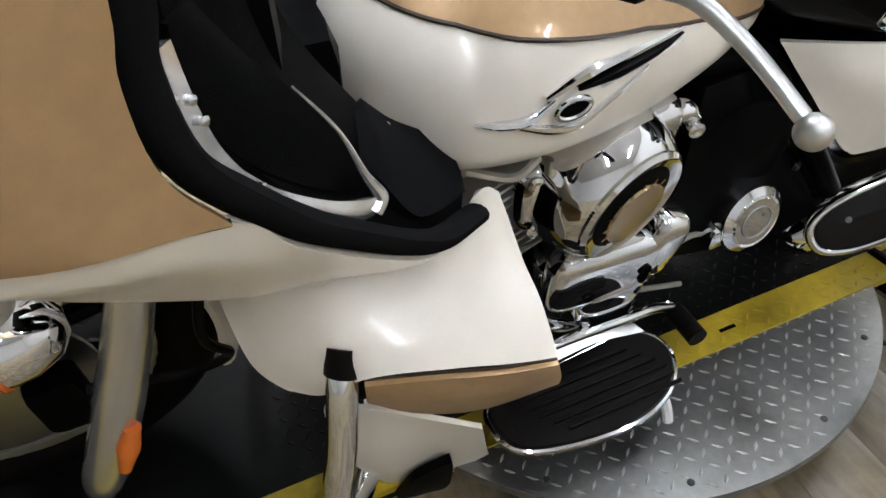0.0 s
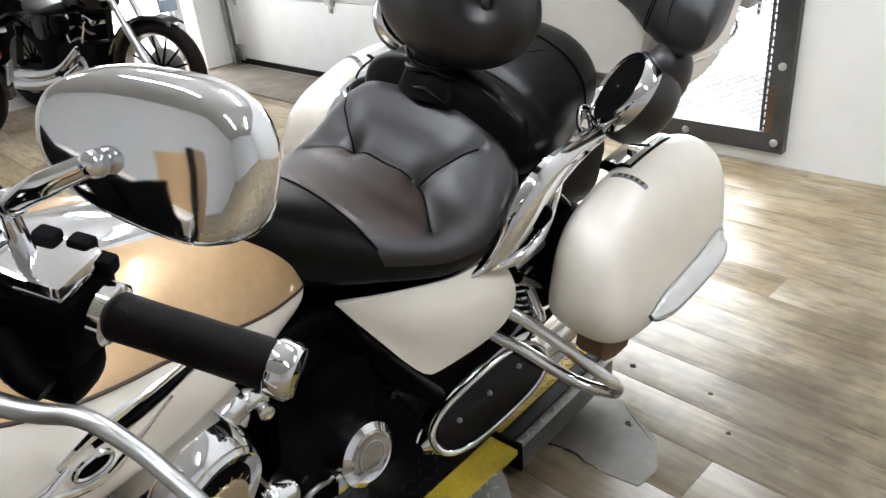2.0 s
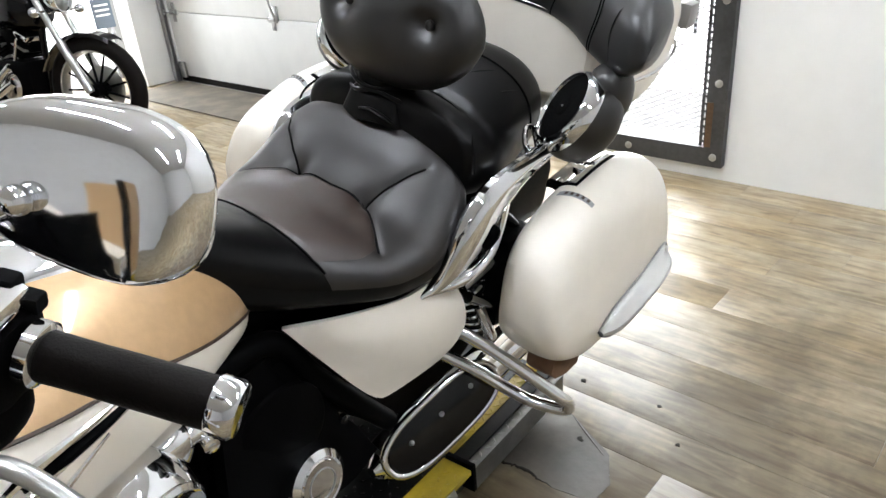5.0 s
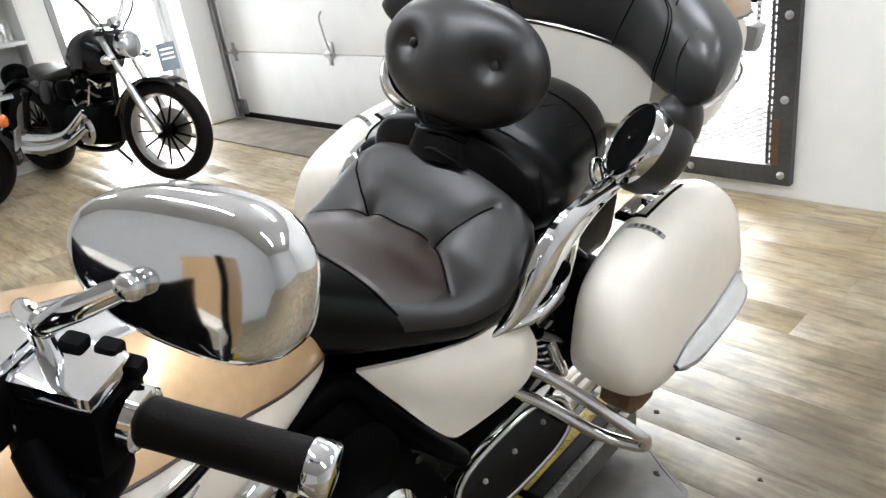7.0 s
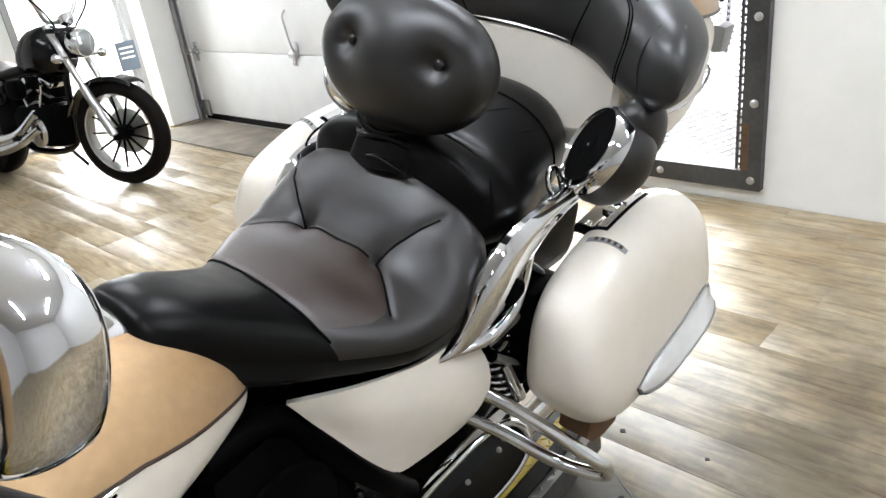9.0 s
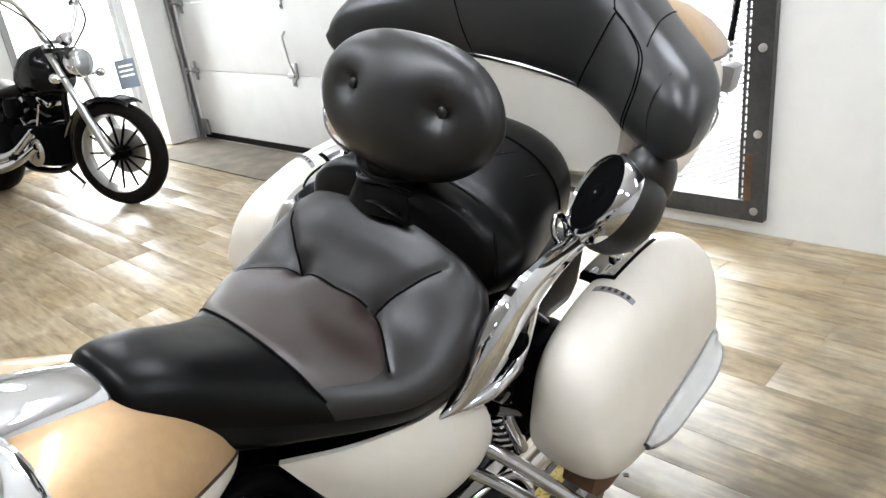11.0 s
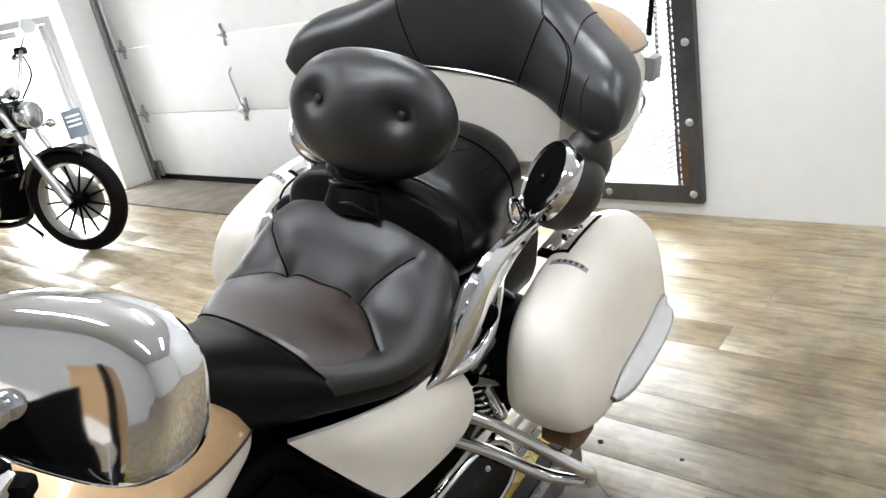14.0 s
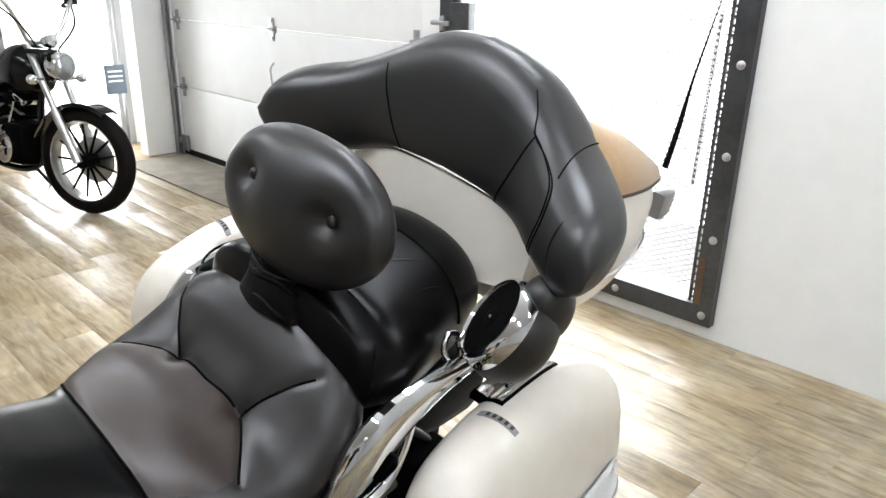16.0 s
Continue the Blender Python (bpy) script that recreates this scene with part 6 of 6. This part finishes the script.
part("lock_bolt", join(tube([(gx - 0.065, GY1 - 0.10, 1.20), (gx - 0.065, GY1 + 0.02, 1.20)], 0.012, 10, 1), box((gx - 0.06, GY1 - 0.05, 1.20), (0.02, 0.03, 0.07), 0.004)), ZINC, gate, "sliding steel bolt")
part("drop_rod", tube([(WX + 0.09, GY0 + 0.22, 0.62), (WX + 0.09, GY0 + 0.20, 1.3)], 0.009, 8, 1), RAWSTEEL, gate)

# ---- glazed door in the far doorway ----
fdoor = tagged(new("door_3"), "bright glazed door standing open with a grey frame", "door", kind="structure")
part("door_frame", join(slab(LX1 - 0.05, LX1, NY - 0.02, NY + 0.10, 0, LZ1), slab(LX0, LX0 + 0.05, NY - 0.02, NY + 0.10, 0, LZ1), slab(LX0 + 0.05, LX1 - 0.05, NY - 0.02, NY + 0.10, LZ1 - 0.05, LZ1)), GREYTRIM, fdoor, "grey metal door frame")
part("door_closer", join(box((2.86, NY - 0.05, LZ1 - 0.09), (0.20, 0.05, 0.05), 0.008), tube([(2.80, NY - 0.07, LZ1 - 0.07), (2.66, NY - 0.12, LZ1 - 0.06)], 0.008, 8, 1)), GREYTRIM, fdoor, "grey door closer")
part("stile", slab(LX1 - 0.10, LX1 - 0.06, NY + 0.02, NY + 0.06, 0, LZ1 - 0.06), GREYTRIM, fdoor)
poster = thing("notice", "small blue and grey notice hung beside the doorway", "notice")
part("sheet", box((3.16, NY - 0.03, 0.56), (0.17, 0.008, 0.24), 0.002), BLUE, poster)
for k in range(3):
    part("print_bar", slab(3.10, 3.22, NY - 0.036, NY - 0.034, 0.62 - k * 0.04, 0.635 - k * 0.04), WALL, poster)
part("cord", tube([(3.16, NY - 0.03, 0.68), (3.16, NY - 0.02, 0.80)], 0.003, 6, 1), GREYTRIM, poster)

# ---- shelf unit with small things ----
shelf = thing("shelf_unit", "white open shelf unit against the wall", "shelf")
SX0, SX1, SY0, SY1 = 1.45, 2.04, 6.14, 6.44
part("side_panel", slab(SX0, SX0 + 0.025, SY0, SY1, 0, 1.7), WOODSHELF, shelf)
part("side_panel", slab(SX1 - 0.025, SX1, SY0, SY1, 0, 1.7), WOODSHELF, shelf)
for z in (0.09, 0.58, 0.93, 1.28, 1.68):
    part("shelf_board", slab(SX0 + 0.025, SX1 - 0.025, SY0, SY1, z - 0.025, z), WOODSHELF, shelf)
part("plinth", slab(SX0, SX1, SY0 + 0.02, SY1, 0, 0.065), WOODSHELF, shelf)
hat = thing("hard_hat", "yellow and black hard hat on the low shelf", "hard hat")
part("shell", sup((1.93, 6.24, 0.16), (0.10, 0.10, 0.075), 1, 1, 20, 12), YELLOW, hat)
part("brim", lathe([(0.09, 0), (0.12, 0.004), (0.12, 0.010), (0.09, 0.012)], (1.93, 6.24, 0.125), (0, 0, 1), 24), YELLOW, hat)
for i, (x, z, w, h, m_, nm, lb, ct) in enumerate(((1.93, 0.30, 0.10, 0.14, SATIN, "helmet", "black helmet resting on the shelf", "helmet"), (1.90, 0.70, 0.14, 0.20, SATIN, "helmet", "black helmet resting on the shelf", "helmet"))):
    if z > 0.5:
        solid(nm, sup((x, 6.28, z - 0.02), (w * 0.72, 0.11, 0.10), 0.9, 0.9, 24, 14), m_, lb, ct)
for i in range(4):
    solid("bottle", lathe([(0.026, 0), (0.028, 0.01), (0.028, 0.12), (0.014, 0.15), (0.014, 0.175), (0.001, 0.178)], (1.66 + i * 0.085, 6.26, 0.93), (0, 0, 1), 16), (SILVER, SATIN, CREAM, SILVER)[i], "small workshop bottle standing on the white shelf", "bottle", group="bottles on the shelf")


# ---- the black cruiser near the far doorway ----
def cruiser(name, label, m, bars=True, only_rear=False):
    """x to its rear from the front axle, y to its right."""
    b = thing(name, label, "motorcycle", m)
    wb, r = 1.42, 0.325
    st = Matrix.Translation((0.0, 0, 0)) @ Matrix.Rotation(radians(14), 4, "Z")
    for front in ((False,) if only_rear else (True, False)):
        cx, w, rim = (0.0, 0.10, 0.245) if front else (wb, 0.15, 0.21)
        mm = st if front else Matrix.Identity(4)
        wh = part("wheel", moved(wheel_geo((cx if not front else 0, 0, r), (0, 1, 0), r, w, rim), mm), RUBBER, b, "black tyre with bright rim")
        cx = 0 if front else wb
        part("wheel_rim", moved(loft([[(cx + rr * math.cos(a), yy, r + rr * math.sin(a)) for a in np.linspace(0, 2 * math.pi, 48, endpoint=False)] for rr, yy in ((rim + 0.012, -w * 0.44), (rim - 0.008, -w * 0.40), (rim - 0.022, 0), (rim - 0.008, w * 0.40), (rim + 0.012, w * 0.44))], caps=False), mm), BRUSHED, wh, "bright alloy rim")
        part("hub", moved(lathe([(0.04, -0.06), (0.045, 0), (0.04, 0.06)], (cx, 0, r), (0, 1, 0), 20), mm), SATIN, wh)
        for k in range(13):
            a = 2 * math.pi * k / 13
            part("spoke", moved(tube([(cx + 0.04 * math.cos(a), 0, r + 0.04 * math.sin(a)), (cx + (rim - 0.012) * math.cos(a), 0, r + (rim - 0.012) * math.sin(a))], [0.009, 0.006], 6, 1), mm), SATIN, wh)
        part("brake_disc", moved(lathe([(0.075, 0), (0.14, 0), (0.14, 0.005), (0.075, 0.005)], (cx, -0.06, r), (0, 1, 0), 36), mm), BRUSHED, wh)
    rf = part("rear_fender", loft([[(wb + 0.365 * math.cos(a) * (1 if abs(v) < 0.9 else 0.93), v * 0.10, r + 0.365 * math.sin(a) * (1 if abs(v) < 0.9 else 0.93)) for v in (-1, -0.85, -0.4, 0, 0.4, 0.85, 1)] for a in np.linspace(-0.15, 2.3, 24)], caps=False, ring_closed=False), BLACK, b, "gloss black rear fender")
    part("tail_lamp", sup((wb + 0.34, 0, r + 0.22), (0.03, 0.05, 0.04), 0.7, 0.7, 16, 10), AMBER, rf)
    for s in (-1, 1):
        part("indicator", join(tube([(wb + 0.22, s * 0.08, r + 0.28), (wb + 0.22, s * 0.20, r + 0.29)], 0.009, 8, 1), sup((wb + 0.22, s * 0.22, r + 0.29), (0.035, 0.03, 0.03), 1, 1, 14, 8)), CHROME, b)
        part("exhaust_pipe", tube([(0.60, 0.16, 0.42 - 0.05 * s), (0.80, 0.20, 0.30 - 0.03 * s), (1.1, 0.21, 0.25 - 0.035 * s), (1.62, 0.21, 0.27 - 0.04 * s)], [0.022, 0.028, 0.040, 0.042], 14, 5), CHROME, b, "chrome exhaust pipe")
    if only_rear:
        part("seat", loft([se_ring(q[0], 0, q[2], q[3], q[1], 2.6, 24) for q in lerp_rows([(0.8, 0.10, 0.72, 0.66), (0.95, 0.15, 0.70, 0.63), (1.2, 0.14, 0.74, 0.66), (1.4, 0.10, 0.74, 0.68)], 4)]), LEATHER, b)
        part("plate_bracket", box((wb + 0.385, 0, r + 0.10), (0.012, 0.19, 0.13), 0.004, Euler((0, radians(15), 0)).to_matrix()), ZINC, b)
        part("engine", box((0.85, 0, 0.42), (0.5, 0.26, 0.34), 0.05), SATIN, b)
        return b
    ff = part("front_fender", moved(loft([[(0.350 * math.cos(a), v * 0.07, r + (0.350 if abs(v) < 0.9 else 0.325) * math.sin(a)) for v in (-1, -0.85, -0.4, 0, 0.4, 0.85, 1)] for a in np.linspace(0.35, 2.1, 24)], caps=False, ring_closed=False), st), BLACK, b, "gloss black front fender")
    for s in (-1, 1):
        part("fork_leg", moved(join(tube([(0.0, s * 0.085, r), (0.14, s * 0.085, 0.62)], 0.026, 14, 2), tube([(0.14, s * 0.085, 0.62), (0.30, s * 0.09, 0.99)], 0.019, 14, 2)), st), BRUSHED, b, "bright alloy fork leg")
        part("triple_clamp", moved(box((0.225, s * 0.05, 0.80 if s < 0 else 0.955), (0.07, 0.20, 0.03), 0.01), st), BLACK, b)
    hl = part("headlamp", moved(lathe([(0.03, 0.12), (0.06, 0.10), (0.085, 0.05), (0.088, 0.0), (0.082, -0.01)], (0.13, 0, 0.87), (1, 0, 0.08), 28), st), CHROME, b, "round chrome headlamp")
    part("lamp_lens", moved(lathe([(0.082, 0), (0.06, -0.018), (0.001, -0.028)], (0.125, 0, 0.87), (1, 0, 0.08), 24), st), GLASS, hl)
    part("speedometer", moved(lathe([(0.02, 0), (0.045, 0.02), (0.048, 0.06), (0.001, 0.062)], (0.20, 0, 0.98), (0.5, 0, 0.9), 22), st), CHROME, b)
    hb = part("handlebar", moved(join(*[tube([(0.28, 0, 1.0), (0.285, s * 0.09, 1.01), (0.27, s * 0.16, 1.10), (0.29, s * 0.25, 1.23), (0.36, s * 0.34, 1.25), (0.46, s * 0.40, 1.23)], 0.0125, 12, 6) for s in (-1, 1)]), st), BRUSHED, b, "tall bright handlebar")
    for s in (-1, 1):
        part("grip", moved(tube([(0.38, s * 0.352, 1.247), (0.48, s * 0.412, 1.225)], 0.018, 12, 1), st), RUBBER, hb)
        part("lever", moved(tube([(0.33, s * 0.33, 1.25), (0.36, s * 0.40, 1.235), (0.44, s * 0.46, 1.215)], 0.007, 8, 3), st), BRUSHED, hb)
        part("control_box", moved(box((0.345, s * 0.325, 1.255), (0.06, 0.06, 0.05), 0.01), st), BLACK, hb)
        part("mirror", moved(join(tube([(0.34, s * 0.33, 1.27), (0.30, s * 0.37, 1.38)], 0.006, 8, 1), sup((0.30, s * 0.40, 1.40), (0.012, 0.075, 0.045), 0.9, 0.9, 24, 12)), st), CHROME, hb, "oval chrome mirror")
        part("cable", moved(tube([(0.33, s * 0.31, 1.24), (0.22, s * 0.20, 1.10), (0.25, s * 0.05, 0.92), (0.34, s * 0.03, 0.74)], 0.006, 6, 6), st), RUBBER, hb)
        part("indicator", moved(join(tube([(0.20, s * 0.09, 0.80), (0.19, s * 0.17, 0.80)], 0.008, 8, 1), sup((0.18, s * 0.19, 0.80), (0.035, 0.03, 0.03), 1, 1, 14, 8)), st), CHROME, b)
    part("fuel_tank", loft([se_ring(q[0], 0, q[2], q[3], q[1], 2.3, 36) for q in lerp_rows([(0.37, 0.05, 0.88, 0.74), (0.40, 0.10, 0.93, 0.70), (0.48, 0.150, 0.985, 0.67), (0.60, 0.150, 0.975, 0.66), (0.72, 0.12, 0.91, 0.66), (0.82, 0.06, 0.80, 0.69)], 6)]), BLACK, b, "gloss black peanut fuel tank")
    part("seat", loft([se_ring(q[0], 0, q[2], q[3], q[1], 2.6, 32) for q in lerp_rows([(0.78, 0.06, 0.77, 0.70), (0.86, 0.11, 0.755, 0.67), (0.98, 0.15, 0.735, 0.65), (1.10, 0.15, 0.755, 0.66), (1.20, 0.12, 0.785, 0.68), (1.24, 0.08, 0.76, 0.70)], 5)]), LEATHER, b, "black leather solo seat")
    eng = part("engine", join(box((0.72, 0, 0.37), (0.50, 0.26, 0.28), 0.06), box((0.98, 0, 0.44), (0.28, 0.26, 0.34), 0.05), box((0.74, 0, 0.62), (0.46, 0.12, 0.16), 0.03)), SATIN, b, "black and chrome V-twin engine")
    for cx2, tl in ((0.60, -22), (0.78, 22)):
        m2 = Matrix.Translation((cx2, 0, 0.55)) @ Matrix.Rotation(radians(tl), 4, "Y")
        for k in range(8):
            part("fin", moved(box((0, 0, -0.07 + k * 0.02), (0.13, 0.17, 0.009), 0.003), m2), BRUSHED if k % 4 == 1 else SATIN, eng)
        part("rocker_cover", moved(box((0, 0, 0.10), (0.12, 0.15, 0.04), 0.012), m2), CHROME, eng)
        part("pushrod_tube", moved(tube([(0.0, 0.10, -0.10), (0.0, 0.095, 0.09)], 0.011, 10, 1), m2), CHROME, eng)
    part("gear_cover", lathe([(0.10, 0), (0.105, 0.02), (0.08, 0.04), (0.001, 0.045)], (0.68, 0.11, 0.34), (0, 1, 0), 28), CHROME, eng)
    part("air_cleaner", sup((0.72, 0.17, 0.62), (0.075, 0.035, 0.065), 0.6, 0.6, 28, 14), SATIN, eng, "oval black air cleaner")
    part("oil_tank", sup((0.99, 0.12, 0.60), (0.09, 0.05, 0.09), 0.6, 0.6, 24, 14), BLACK, b, "gloss black oil tank")
    part("frame", join(tube([(0.36, 0, 0.88), (0.44, 0, 0.62), (0.50, 0, 0.24), (0.90, 0, 0.18), (1.1, 0, 0.28), (1.16, 0, 0.60)], 0.022, 12, 5), tube([(0.36, 0, 0.86), (0.70, 0, 0.70), (1.15, 0, 0.64), (1.40, 0, 0.66)], 0.022, 12, 5)), BLACK, b, "gloss black tube frame")
    for s in (-1, 1):
        part("shock", join(tube([(wb - 0.02, s * 0.12, 0.34), (wb - 0.14, s * 0.125, 0.62)], 0.024, 12, 1), lathe([(0.036, 0), (0.036, 0.04)], (wb - 0.13, s * 0.125, 0.58), (-0.4, 0, 0.9), 14)), BLACK, b)
        part("swingarm", tube([(1.0, s * 0.09, 0.32), (wb, s * 0.10, r)], 0.022, 10, 1), BLACK, b)
        part("foot_peg", tube([(0.78, s * 0.13, 0.30), (0.78, s * 0.24, 0.31)], 0.014, 10, 1), RUBBER, b)
    part("side_stand", tube([(0.85, -0.12, 0.22), (0.82, -0.26, 0.02)], 0.012, 8, 1), BLACK, b)
    return b


cruiser("cruiser_motorcycle", "gloss black cruiser motorcycle with tall bars", pose(2.20, 4.64, 0.0, 5, 0, 104))
cruiser("cruiser_motorcycle", "rear of a parked black and chrome motorcycle", pose(-0.12, 6.0, 0.0, 0, 0, -25), only_rear=True)


# ---- floor planks, last ----
PW, PL = 0.152, 1.22
plank_meshes = []
for v in range(3):
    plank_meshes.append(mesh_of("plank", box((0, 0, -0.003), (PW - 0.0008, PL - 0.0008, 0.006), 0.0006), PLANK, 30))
floor_ob = bpy.data.objects["floor"]
rng = random.Random(4)
kept_planks = 0
rest = []
for i in range(int((WX + 4.0) / PW) + 1):
    shift = rng.random() * PL
    for k in range(-1, int((NY + 3.5) / PL) + 2):
        cx, cy = WX - PW / 2 - i * PW, -3.5 + shift + k * PL
        y0, y1 = max(-3.5, cy - PL / 2), min(NY, cy + PL / 2)
        if y1 - y0 < 0.05 or cx - PW / 2 < -4.0:
            continue
        whole = y1 - y0 > PL - 0.01
        if cx > 0.2 and cy > -2.0 and kept_planks < 300:
            if whole:
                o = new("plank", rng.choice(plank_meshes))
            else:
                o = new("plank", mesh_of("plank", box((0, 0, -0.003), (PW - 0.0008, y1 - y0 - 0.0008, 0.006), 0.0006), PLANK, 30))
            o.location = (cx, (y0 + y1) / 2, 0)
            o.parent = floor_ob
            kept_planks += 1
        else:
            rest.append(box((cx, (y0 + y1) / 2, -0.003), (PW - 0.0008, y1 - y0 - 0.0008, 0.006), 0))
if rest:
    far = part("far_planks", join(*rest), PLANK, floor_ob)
    tagged(far, kind="stuff")
